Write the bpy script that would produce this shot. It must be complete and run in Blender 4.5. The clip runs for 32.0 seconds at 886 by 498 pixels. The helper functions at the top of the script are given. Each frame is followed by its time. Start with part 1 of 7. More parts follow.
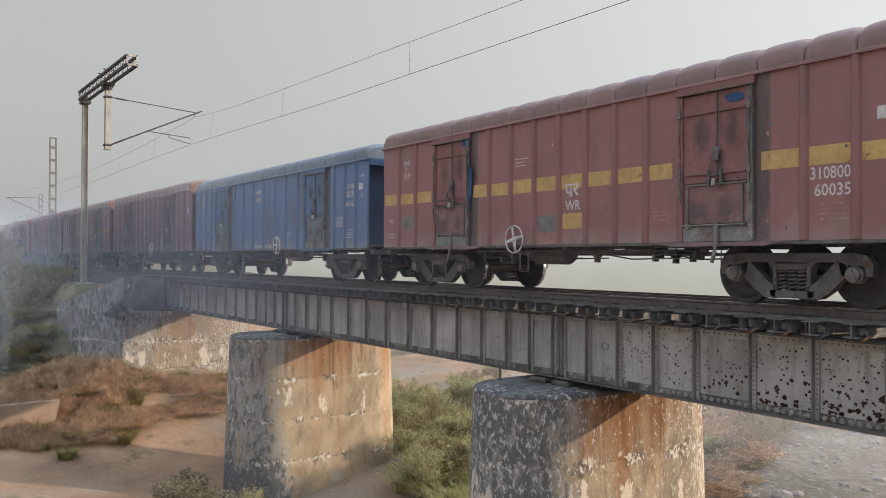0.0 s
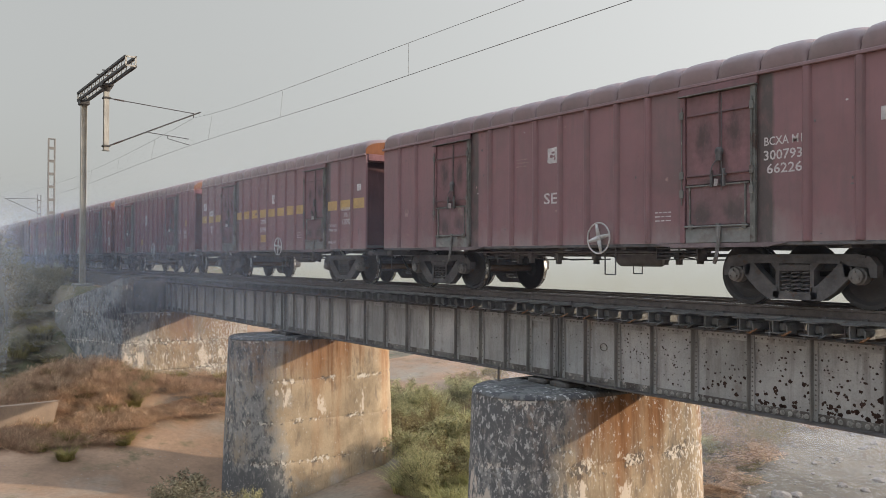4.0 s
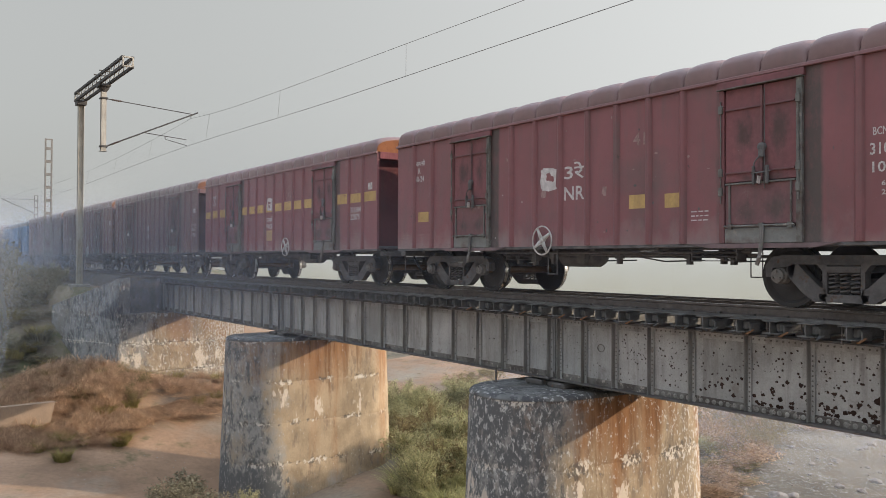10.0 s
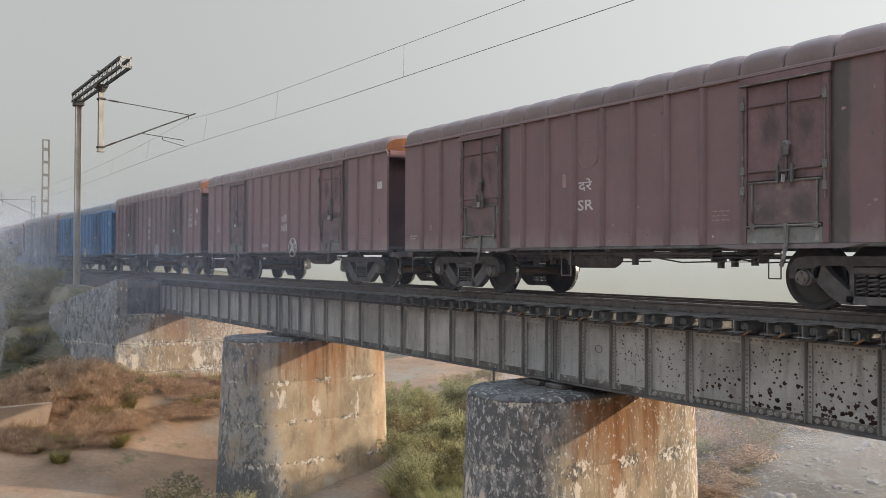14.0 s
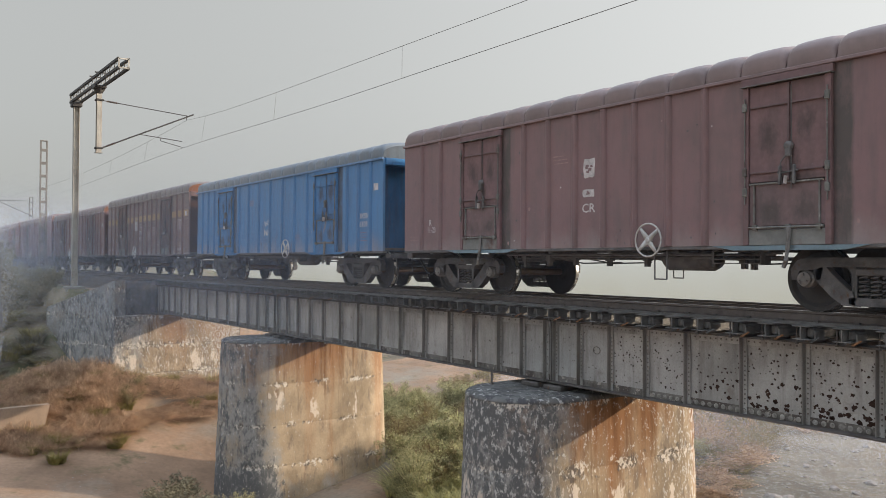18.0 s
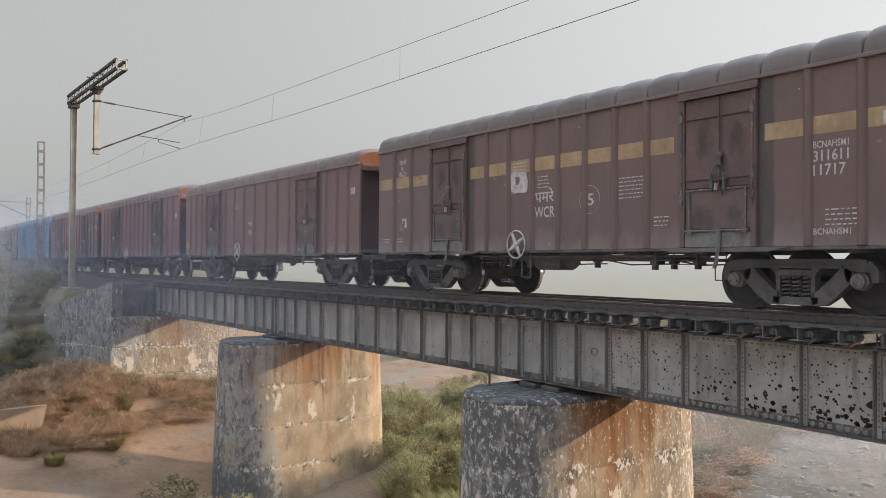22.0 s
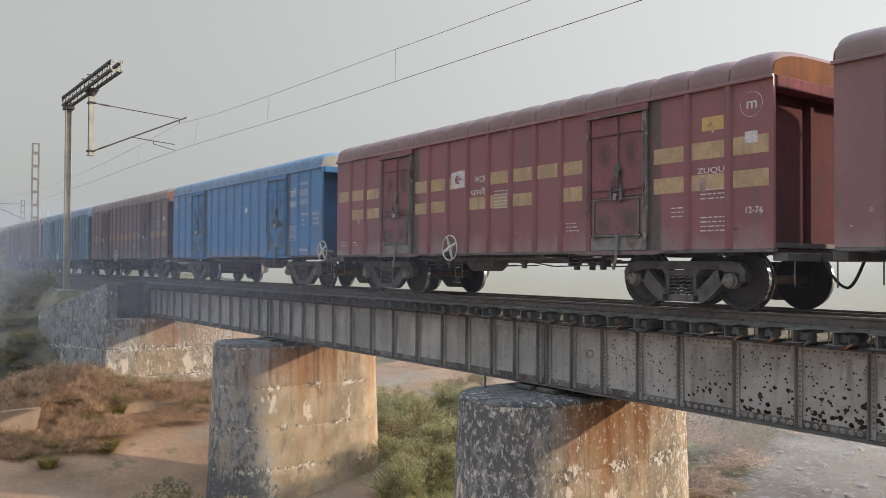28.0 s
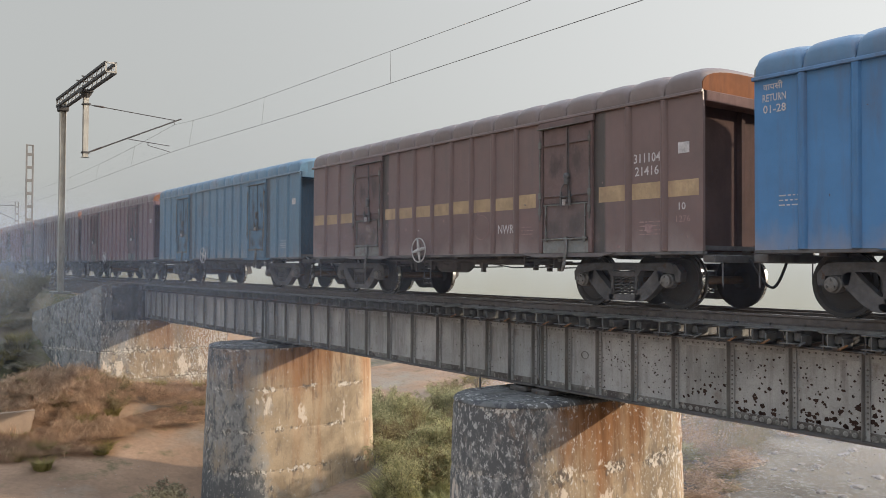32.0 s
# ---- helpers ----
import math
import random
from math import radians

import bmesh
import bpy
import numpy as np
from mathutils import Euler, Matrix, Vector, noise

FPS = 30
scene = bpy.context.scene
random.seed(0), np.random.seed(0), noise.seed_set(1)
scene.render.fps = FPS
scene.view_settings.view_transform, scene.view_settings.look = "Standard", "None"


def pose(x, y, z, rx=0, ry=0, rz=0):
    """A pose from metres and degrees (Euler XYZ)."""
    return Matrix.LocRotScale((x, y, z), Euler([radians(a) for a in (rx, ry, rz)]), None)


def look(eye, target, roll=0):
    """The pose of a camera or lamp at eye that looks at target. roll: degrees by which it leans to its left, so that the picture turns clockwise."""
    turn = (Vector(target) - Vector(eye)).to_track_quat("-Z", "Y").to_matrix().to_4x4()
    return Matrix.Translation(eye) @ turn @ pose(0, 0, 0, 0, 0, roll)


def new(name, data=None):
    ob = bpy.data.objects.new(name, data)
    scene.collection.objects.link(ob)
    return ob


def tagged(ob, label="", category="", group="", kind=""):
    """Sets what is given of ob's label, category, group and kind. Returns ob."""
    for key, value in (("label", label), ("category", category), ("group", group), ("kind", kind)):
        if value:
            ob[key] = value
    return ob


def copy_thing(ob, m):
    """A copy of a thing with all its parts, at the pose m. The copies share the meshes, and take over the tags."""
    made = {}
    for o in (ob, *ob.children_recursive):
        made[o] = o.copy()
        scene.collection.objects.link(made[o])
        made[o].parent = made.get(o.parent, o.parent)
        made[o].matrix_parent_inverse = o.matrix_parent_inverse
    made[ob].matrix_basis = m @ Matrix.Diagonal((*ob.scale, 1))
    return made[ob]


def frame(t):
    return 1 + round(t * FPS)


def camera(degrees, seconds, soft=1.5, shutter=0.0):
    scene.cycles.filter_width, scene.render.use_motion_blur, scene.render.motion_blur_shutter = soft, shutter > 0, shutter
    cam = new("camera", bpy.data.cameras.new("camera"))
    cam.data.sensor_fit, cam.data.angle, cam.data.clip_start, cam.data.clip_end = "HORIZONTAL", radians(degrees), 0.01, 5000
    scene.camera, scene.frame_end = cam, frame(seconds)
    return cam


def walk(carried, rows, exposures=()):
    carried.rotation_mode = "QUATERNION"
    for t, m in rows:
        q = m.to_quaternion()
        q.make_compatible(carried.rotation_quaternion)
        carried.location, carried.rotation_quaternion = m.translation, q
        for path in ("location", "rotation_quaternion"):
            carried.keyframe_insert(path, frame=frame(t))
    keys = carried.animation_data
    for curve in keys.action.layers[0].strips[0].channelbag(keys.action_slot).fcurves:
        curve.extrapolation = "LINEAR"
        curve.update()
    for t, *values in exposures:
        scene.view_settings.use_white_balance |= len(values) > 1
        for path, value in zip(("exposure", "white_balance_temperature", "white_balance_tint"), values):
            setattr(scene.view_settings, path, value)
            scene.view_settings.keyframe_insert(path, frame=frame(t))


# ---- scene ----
# World: x runs along the track (the train rolls towards +x), y across it, z = 0 at the rail tops.
EYE = (0.0, -12.694, 0.706)
cam = camera(55.51, 32.0, soft=0.5)


def aim(yaw, pitch, roll):
    return pose(*EYE, 90 + pitch, 0, yaw) @ pose(0, 0, 0, 0, 0, roll)


walk(cam, [(0, aim(55.757, 0.622, 0.222)), (2, aim(55.715, 0.652, 0.222)), (3.5, aim(55.69, 0.68, 0.225)),
           (5.5, aim(55.62, 0.727, 0.228)), (7.5, aim(55.585, 0.737, 0.234)), (9.5, aim(55.52, 0.747, 0.262)),
           (11.5, aim(55.445, 0.767, 0.275)), (13.5, aim(55.367, 0.8, 0.283)), (14.5, aim(55.325, 0.82, 0.293)),
           (16.5, aim(55.262, 0.87, 0.31)), (18.5, aim(55.208, 0.908, 0.315)), (20.5, aim(55.14, 0.943, 0.32)),
           (22.5, aim(55.047, 1, 0.325)), (24.5, aim(54.93, 1.05, 0.325)), (25.5, aim(54.886, 1.07, 0.325)),
           (27.5, aim(54.793, 1.108, 0.32)), (29, aim(54.686, 1.153, 0.31)), (30.5, aim(54.553, 1.205, 0.305)),
           (32, aim(54.437, 1.234, 0.295))])

# The train's way along the track, from its speed (m/s) every four seconds; 0 at 9 s.
SPEED = (7.308, 7.368, 7.424, 7.400, 7.213, 7.262, 7.108, 6.937, 6.937)


def rolled(t):
    way = 0.0
    for i in range(8):
        u = min(max(t - 4 * i, 0.0), 4.0)
        way += SPEED[i] * u + (SPEED[i + 1] - SPEED[i]) * u * u / 8
    # a shade faster over the first second and a half
    lead = -0.25 + 0.29 * t / 1.5 if t < 1.5 else 0.04 * min(1.0, max(0.0, (6.5 - t) / 3.0))
    return way - 66.36 + lead


PITCH, BODY = 14.45, 13.52

# ---- light ----
SUN_EL, SUN_AZ = radians(17), (0.5, 0.866)
world = bpy.data.worlds.new("hazy_sky")
scene.world = world
world.use_nodes = True
wn, wl = world.node_tree.nodes, world.node_tree.links
sky = wn.new("ShaderNodeTexSky")
sky.sky_type, sky.sun_disc = "NISHITA", False
sky.sun_elevation, sky.sun_rotation = SUN_EL, math.atan2(SUN_AZ[0], SUN_AZ[1])
sky.air_density, sky.dust_density, sky.ozone_density = 1.0, 6.0, 1.0
grey = wn.new("ShaderNodeHueSaturation")
grey.inputs["Saturation"].default_value = 0.30
veil = wn.new("ShaderNodeMix")
veil.data_type = "RGBA"
veil.inputs["Factor"].default_value = 0.62
veil.inputs[7].default_value = (5.0, 5.12, 4.98, 1)
wl.new(sky.outputs[0], grey.inputs["Color"])
wl.new(grey.outputs[0], veil.inputs[6])
# bright haze spreading round the sun
up = Vector((SUN_AZ[0] * math.cos(SUN_EL), SUN_AZ[1] * math.cos(SUN_EL), math.sin(SUN_EL)))
way = wn.new("ShaderNodeTexCoord")
toward = wn.new("ShaderNodeVectorMath")
toward.operation = "DOT_PRODUCT"
toward.inputs[1].default_value = up
wl.new(way.outputs["Generated"], toward.inputs[0])
spread = wn.new("ShaderNodeMapRange")
spread.interpolation_type = "SMOOTHSTEP"
spread.inputs["From Min"].default_value, spread.inputs["From Max"].default_value = -0.35, 1.0
spread.inputs["To Min"].default_value, spread.inputs["To Max"].default_value = 0.0, 2.3
wl.new(toward.outputs["Value"], spread.inputs["Value"])
glow = wn.new("ShaderNodeMix")
glow.data_type, glow.blend_type = "RGBA", "ADD"
glow.inputs["Factor"].default_value = 1.0
wl.new(veil.outputs[2], glow.inputs[6])
wl.new(spread.outputs["Result"], glow.inputs[7])
# clearer blue above the haze
tall = wn.new("ShaderNodeSeparateXYZ")
wl.new(way.outputs["Generated"], tall.inputs[0])
rise = wn.new("ShaderNodeMapRange")
rise.interpolation_type = "SMOOTHSTEP"
rise.inputs["From Min"].default_value, rise.inputs["From Max"].default_value = 0.28, 0.95
wl.new(tall.outputs["Z"], rise.inputs["Value"])
blue = wn.new("ShaderNodeMix")
blue.data_type, blue.blend_type = "RGBA", "ADD"
blue.inputs[7].default_value = (6.0, 7.5, 10.0, 1)
wl.new(rise.outputs["Result"], blue.inputs["Factor"])
wl.new(glow.outputs[2], blue.inputs[6])
wl.new(blue.outputs[2], wn["Background"].inputs["Color"])
wn["Background"].inputs["Strength"].default_value = 0.13
sun = new("sun", bpy.data.lights.new("sun", "SUN"))
sun.data.energy, sun.data.angle, sun.data.color = 4.6, radians(1.0), (1.0, 0.83, 0.64)
flat = math.cos(SUN_EL)
sun.matrix_world = look((0, 0, 0), (-SUN_AZ[0] * flat, -SUN_AZ[1] * flat, -math.sin(SUN_EL)))
scene.view_settings.exposure = 0.0


# ---- materials ----
def ramp(nt, fac, stops):
    r = nt.nodes.new("ShaderNodeValToRGB")
    while len(r.color_ramp.elements) > len(stops):
        r.color_ramp.elements.remove(r.color_ramp.elements[-1])
    while len(r.color_ramp.elements) < len(stops):
        r.color_ramp.elements.new(1.0)
    for e, (at, c) in zip(r.color_ramp.elements, stops):
        e.position, e.color = at, (*c, 1) if len(c) == 3 else c
    nt.links.new(fac, r.inputs[0])
    return r.outputs[0]


def noise_at(nt, co, scale, detail=5.0, rough=0.6, stretch=(1, 1, 1), shift=None):
    m = nt.nodes.new("ShaderNodeMapping")
    m.inputs["Scale"].default_value = stretch
    nt.links.new(co, m.inputs["Vector"])
    if shift is not None:
        nt.links.new(shift, m.inputs["Location"])
    n = nt.nodes.new("ShaderNodeTexNoise")
    n.inputs["Scale"].default_value, n.inputs["Detail"].default_value, n.inputs["Roughness"].default_value = scale, detail, rough
    nt.links.new(m.outputs[0], n.inputs["Vector"])
    return n.outputs["Fac"]


def blend(nt, fac, a, b, mode="MIX"):
    m = nt.nodes.new("ShaderNodeMix")
    m.data_type, m.blend_type = "RGBA", mode
    for sock, v in ((m.inputs["Factor"], fac), (m.inputs[6], a), (m.inputs[7], b)):
        if isinstance(v, (int, float)):
            sock.default_value = v
        elif isinstance(v, tuple):
            sock.default_value = (*v, 1)
        else:
            nt.links.new(v, sock)
    return m.outputs[2]


def surface(name, colour, rough=0.8, metal=0.0, scale=3.0, vary=0.35, bump=0.15, bump_scale=40.0,
            spots=None, streaks=None, painted=False, spec=0.4, patches=None, doors=None, smears=None, grain=0.2, dust=None):
    """A worn surface. spots, patches: (colour, scale, from, to); streaks: (colour, strength), running down;
    dust: (colour, from, to), splashed up to that height; doors: (colour, where the doors begin), grease beside them; smears: (colour, places), oily marks rubbed on the leaves."""
    mt = bpy.data.materials.new(name)
    mt.use_nodes = True
    nt = mt.node_tree
    bsdf = nt.nodes["Principled BSDF"]
    tc = nt.nodes.new("ShaderNodeTexCoord")
    co = tc.outputs["Object"]
    info = nt.nodes.new("ShaderNodeObjectInfo")
    off = nt.nodes.new("ShaderNodeVectorMath")
    off.operation = "SCALE"
    off.inputs[0].default_value = (37.0, 19.0, 23.0)
    nt.links.new(info.outputs["Random"], off.inputs["Scale"])
    shift = off.outputs[0]
    if painted:
        base = info.outputs["Color"]
    else:
        rgb = nt.nodes.new("ShaderNodeRGB")
        rgb.outputs[0].default_value = (*colour, 1)
        base = rgb.outputs[0]
    broad = noise_at(nt, co, scale, shift=shift)
    tone = ramp(nt, broad, [(0.3, (1 - vary,) * 3), (0.7, (1 + 0.5 * vary,) * 3)])
    col = blend(nt, 1.0, base, tone, "MULTIPLY")
    if streaks:
        run = noise_at(nt, co, 5.0, 6.0, 0.65, (1, 1, 0.12), shift)
        f = ramp(nt, run, [(0.48, (0, 0, 0)), (0.72, (streaks[1],) * 3)])
        col = blend(nt, f, col, streaks[0])
    for sp in (patches, spots):
        if sp:
            n = noise_at(nt, co, sp[1], 6.0, 0.62, shift=shift)
            f = ramp(nt, n, [(sp[2], (0, 0, 0)), (sp[3], (1, 1, 1))])
            col = blend(nt, f, col, sp[0])
    if doors or smears or dust:
        axes = nt.nodes.new("ShaderNodeSeparateXYZ")
        nt.links.new(co, axes.inputs[0])
        rub = noise_at(nt, co, 2.4, 7.0, 0.68, (1.6, 1, 0.8), shift)

    def sums(op, a, b):
        m = nt.nodes.new("ShaderNodeMath")
        m.operation = op
        for sock, v in zip(m.inputs, (a, b)):
            if isinstance(v, (int, float)):
                sock.default_value = v
            else:
                nt.links.new(v, sock)
        return m.outputs[0]
    if dust:
        up = nt.nodes.new("ShaderNodeMapRange")
        up.inputs["From Min"].default_value, up.inputs["From Max"].default_value = dust[1], dust[2]
        up.inputs["To Min"].default_value, up.inputs["To Max"].default_value = 0.30, -0.25
        nt.links.new(axes.outputs["Z"], up.inputs["Value"])
        f = ramp(nt, sums("ADD", noise_at(nt, co, 1.6, 6.0, 0.62, (1, 1, 0.6), shift), up.outputs[0]), [(0.54, (0, 0, 0)), (0.88, (0.55,) * 3)])
        col = blend(nt, f, col, dust[0])
    if doors:
        near = None
        for d in doors[1]:
            along = nt.nodes.new("ShaderNodeMapRange")
            along.inputs["From Min"].default_value, along.inputs["From Max"].default_value = d - 0.5, d + 2.0
            nt.links.new(axes.outputs["X"], along.inputs["Value"])
            here = ramp(nt, along.outputs[0], [(0.10, (0, 0, 0)), (0.19, (0.45,) * 3), (0.23, (0.62,) * 3), (0.78, (0.66,) * 3), (0.885, (0.64,) * 3), (0.95, (0, 0, 0))])
            near = here if near is None else sums("MAXIMUM", near, here)
        f = ramp(nt, sums("MULTIPLY", near, sums("ADD", rub, 0.5)), [(0.40, (0, 0, 0)), (0.66, (0.85,) * 3)])
        col = blend(nt, f, col, doors[0])
    if smears:
        near = None
        for x, z, w, h in smears[1]:
            dx = sums("DIVIDE", sums("SUBTRACT", axes.outputs["X"], x), w)
            dz = sums("DIVIDE", sums("SUBTRACT", axes.outputs["Z"], z), h)
            r = sums("SUBTRACT", 1.0, sums("SQRT", sums("ADD", sums("MULTIPLY", dx, dx), sums("MULTIPLY", dz, dz)), 0.0))
            near = r if near is None else sums("MAXIMUM", near, r)
        f = ramp(nt, sums("ADD", sums("MULTIPLY", near, 0.42), sums("MULTIPLY", rub, 1.15)), [(0.58, (0, 0, 0)), (0.90, (0.72,) * 3)])
        col = blend(nt, f, col, smears[0])
    fine = noise_at(nt, co, bump_scale, 4.0, 0.6)
    col = blend(nt, 0.5, col, blend(nt, 1.0, col, ramp(nt, fine, [(0.3, (1 - grain,) * 3), (0.7, (1 + grain,) * 3)]), "MULTIPLY"))
    nt.links.new(col, bsdf.inputs["Base Color"])
    rr = ramp(nt, broad, [(0.3, (max(rough - 0.1, 0.05),) * 3), (0.7, (min(rough + 0.08, 1.0),) * 3)])
    nt.links.new(rr, bsdf.inputs["Roughness"])
    bsdf.inputs["Metallic"].default_value = metal
    bsdf.inputs["Specular IOR Level"].default_value = spec
    if bump:
        b = nt.nodes.new("ShaderNodeBump")
        b.inputs["Strength"].default_value = bump
        b.inputs["Distance"].default_value = 0.02
        nt.links.new(fine, b.inputs["Height"])
        nt.links.new(b.outputs[0], bsdf.inputs["Normal"])
    return mt


GREASE = (0.062, 0.058, 0.053)


def wagon_paint(name, doors):
    return surface(name, (0.2, 0.05, 0.05), 0.44, scale=0.7, vary=0.16, bump=0.05, bump_scale=5.0, grain=0.07, spec=0.6,
                   streaks=((0.12, 0.10, 0.097), 0.38), patches=((0.12, 0.10, 0.095), 0.45, 0.55, 0.85),
                   spots=((0.085, 0.055, 0.05), 2.6, 0.70, 0.74), painted=True, dust=((0.33, 0.285, 0.275), 0.98, 1.75) if doors else None, doors=(GREASE, doors) if doors else None)


PAINT = wagon_paint("wagon_paint", None)
WALLS = {"short": wagon_paint("short_wagon_wall_paint", (2.36, 9.68)), "long": wagon_paint("long_wagon_wall_paint", (2.48, 10.49))}
DOORP = surface("door_paint", (0.2, 0.05, 0.05), 0.62, scale=1.4, vary=0.25, bump=0.12, bump_scale=12.0,
                streaks=((0.10, 0.082, 0.075), 0.45), patches=((0.12, 0.10, 0.09), 1.3, 0.60, 0.78), painted=True)
LEAFP = surface("door_leaf_paint", (0.2, 0.05, 0.05), 0.62, scale=1.4, vary=0.22, bump=0.12, bump_scale=12.0,
                streaks=((0.10, 0.082, 0.075), 0.40), painted=True,
                smears=((0.060, 0.048, 0.044), ((0.50, 2.66, 0.20, 0.36), (1.10, 2.70, 0.20, 0.36), (0.84, 2.25, 0.16, 0.30), (0.84, 1.95, 0.5, 0.10))))
FLAPP = surface("door_flap_paint", (0.2, 0.05, 0.05), 0.62, scale=1.4, vary=0.25, bump=0.12, bump_scale=12.0,
                streaks=((0.10, 0.085, 0.08), 0.5), patches=((0.30, 0.24, 0.21), 2.4, 0.58, 0.72), painted=True,
                smears=((0.075, 0.066, 0.06), ((0.46, 1.45, 0.26, 0.22), (1.06, 1.5, 0.24, 0.24))))
WORN = surface("worn_door_iron", (0.19, 0.19, 0.175), 0.6, 0.2, 3.0, 0.35, 0.15, 20.0, patches=((0.10, 0.07, 0.06), 2.5, 0.52, 0.66), spots=((0.34, 0.33, 0.30), 6.0, 0.60, 0.68))
SILLP = surface("grey_door_sill", (0.25, 0.255, 0.245), 0.75, 0.0, 1.6, 0.35, 0.15, 16.0, patches=((0.13, 0.085, 0.075), 1.6, 0.50, 0.66), spots=((0.34, 0.32, 0.27), 4.0, 0.60, 0.68))
ROOFP = surface("roof_paint", (0.2, 0.06, 0.06), 0.46, scale=0.9, vary=0.20, bump=0.08, bump_scale=9.0, grain=0.1, spec=0.5,
                streaks=((0.17, 0.13, 0.12), 0.35), patches=((0.24, 0.19, 0.17), 0.7, 0.58, 0.90), painted=True)
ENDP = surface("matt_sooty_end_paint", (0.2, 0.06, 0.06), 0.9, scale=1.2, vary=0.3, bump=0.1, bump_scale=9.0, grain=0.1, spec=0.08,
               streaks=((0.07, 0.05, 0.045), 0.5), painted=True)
BOGIE = surface("bogie_cast_steel", (0.125, 0.122, 0.124), 0.6, 0.05, 4.0, 0.5, 0.3, 30.0, spots=((0.11, 0.06, 0.035), 7.0, 0.58, 0.7))
WHEEL = surface("wheel_steel_oily", (0.052, 0.049, 0.047), 0.65, 0.1, 5.0, 0.4, 0.2, 30.0)
TREAD = surface("bright_wheel_tread", (0.55, 0.53, 0.50), 0.28, 1.0, 5.0, 0.2, 0.05, 60.0)
FRAME = surface("underframe_black", (0.155, 0.15, 0.148), 0.75, 0.1, 4.0, 0.5, 0.3, 25.0)
AXLE = surface("rusty_axle", (0.13, 0.08, 0.05), 0.6, 0.3, 6.0, 0.4, 0.2, 30.0)
YELLOW = surface("yellow_band_paint", (0.56, 0.375, 0.145), 0.6, 0.0, 2.5, 0.22, 0.08, 14.0, streaks=((0.30, 0.17, 0.12), 0.45), spots=((0.24, 0.12, 0.09), 3.2, 0.64, 0.70))
PALEBAND = surface("faded_tan_band_paint", (0.47, 0.335, 0.20), 0.65, 0.0, 2.5, 0.25, 0.08, 14.0, streaks=((0.22, 0.13, 0.10), 0.4))
WHITE = surface("white_stencil_paint", (0.62, 0.58, 0.57), 0.7, 0.0, 8.0, 0.35, 0.05, 40.0)
FADED = surface("faded_chalk_marks", (0.36, 0.24, 0.23), 0.8, 0.0, 8.0, 0.4, 0.05, 40.0)
GREYSTEEL = surface("greyish_worn_steel", (0.22, 0.21, 0.20), 0.55, 0.3, 5.0, 0.4, 0.15, 30.0)
PALEST = surface("pale_painted_steel", (0.58, 0.57, 0.55), 0.6, 0.1, 5.0, 0.35, 0.1, 30.0)
BLUERAG = surface("blue_tarpaulin_strip", (0.03, 0.09, 0.22), 0.7, 0.0, 6.0, 0.4, 0.2, 30.0)
RUBBER = surface("black_rubber_hose", (0.018, 0.017, 0.017), 0.6, 0.0, 8.0, 0.3, 0.1, 40.0)
GIRDER = surface("weathered_girder_paint", (0.40, 0.392, 0.375), 0.58, 0.1, 0.8, 0.34, 0.12, 35.0,
                 streaks=((0.15, 0.135, 0.125), 0.72), spots=((0.20, 0.17, 0.15), 2.2, 0.60, 0.75))
FLANGE = surface("grimy_girder_flange", (0.125, 0.113, 0.105), 0.75, 0.1, 3.0, 0.5, 0.3, 40.0, spots=((0.16, 0.09, 0.05), 8.0, 0.6, 0.72))
SLEEPER = surface("greasy_steel_sleeper", (0.16, 0.157, 0.15), 0.5, 0.15, 4.0, 0.5, 0.25, 30.0)
RAIL = surface("rusty_rail", (0.16, 0.135, 0.12), 0.7, 0.3, 6.0, 0.4, 0.2, 30.0)
RAILTOP = surface("polished_rail_head", (0.45, 0.44, 0.43), 0.25, 1.0, 6.0, 0.2, 0.05, 60.0)


# ---- lettering, cut once with the built-in font ----
LETTERS = {}


def lettering(texts):
    obs = []
    for t in texts:
        cu = bpy.data.curves.new("lettering", "FONT")
        cu.body, cu.size, cu.align_x, cu.resolution_u, cu.offset = t, 1.0, "LEFT", 2, 0.014
        obs.append((t, new("lettering", cu)))
    deps = bpy.context.evaluated_depsgraph_get()
    for t, ob in obs:
        LETTERS[t] = bpy.data.meshes.new_from_object(ob.evaluated_get(deps))
    for t, ob in obs:
        cu = ob.data
        bpy.data.objects.remove(ob)
        bpy.data.curves.remove(cu)


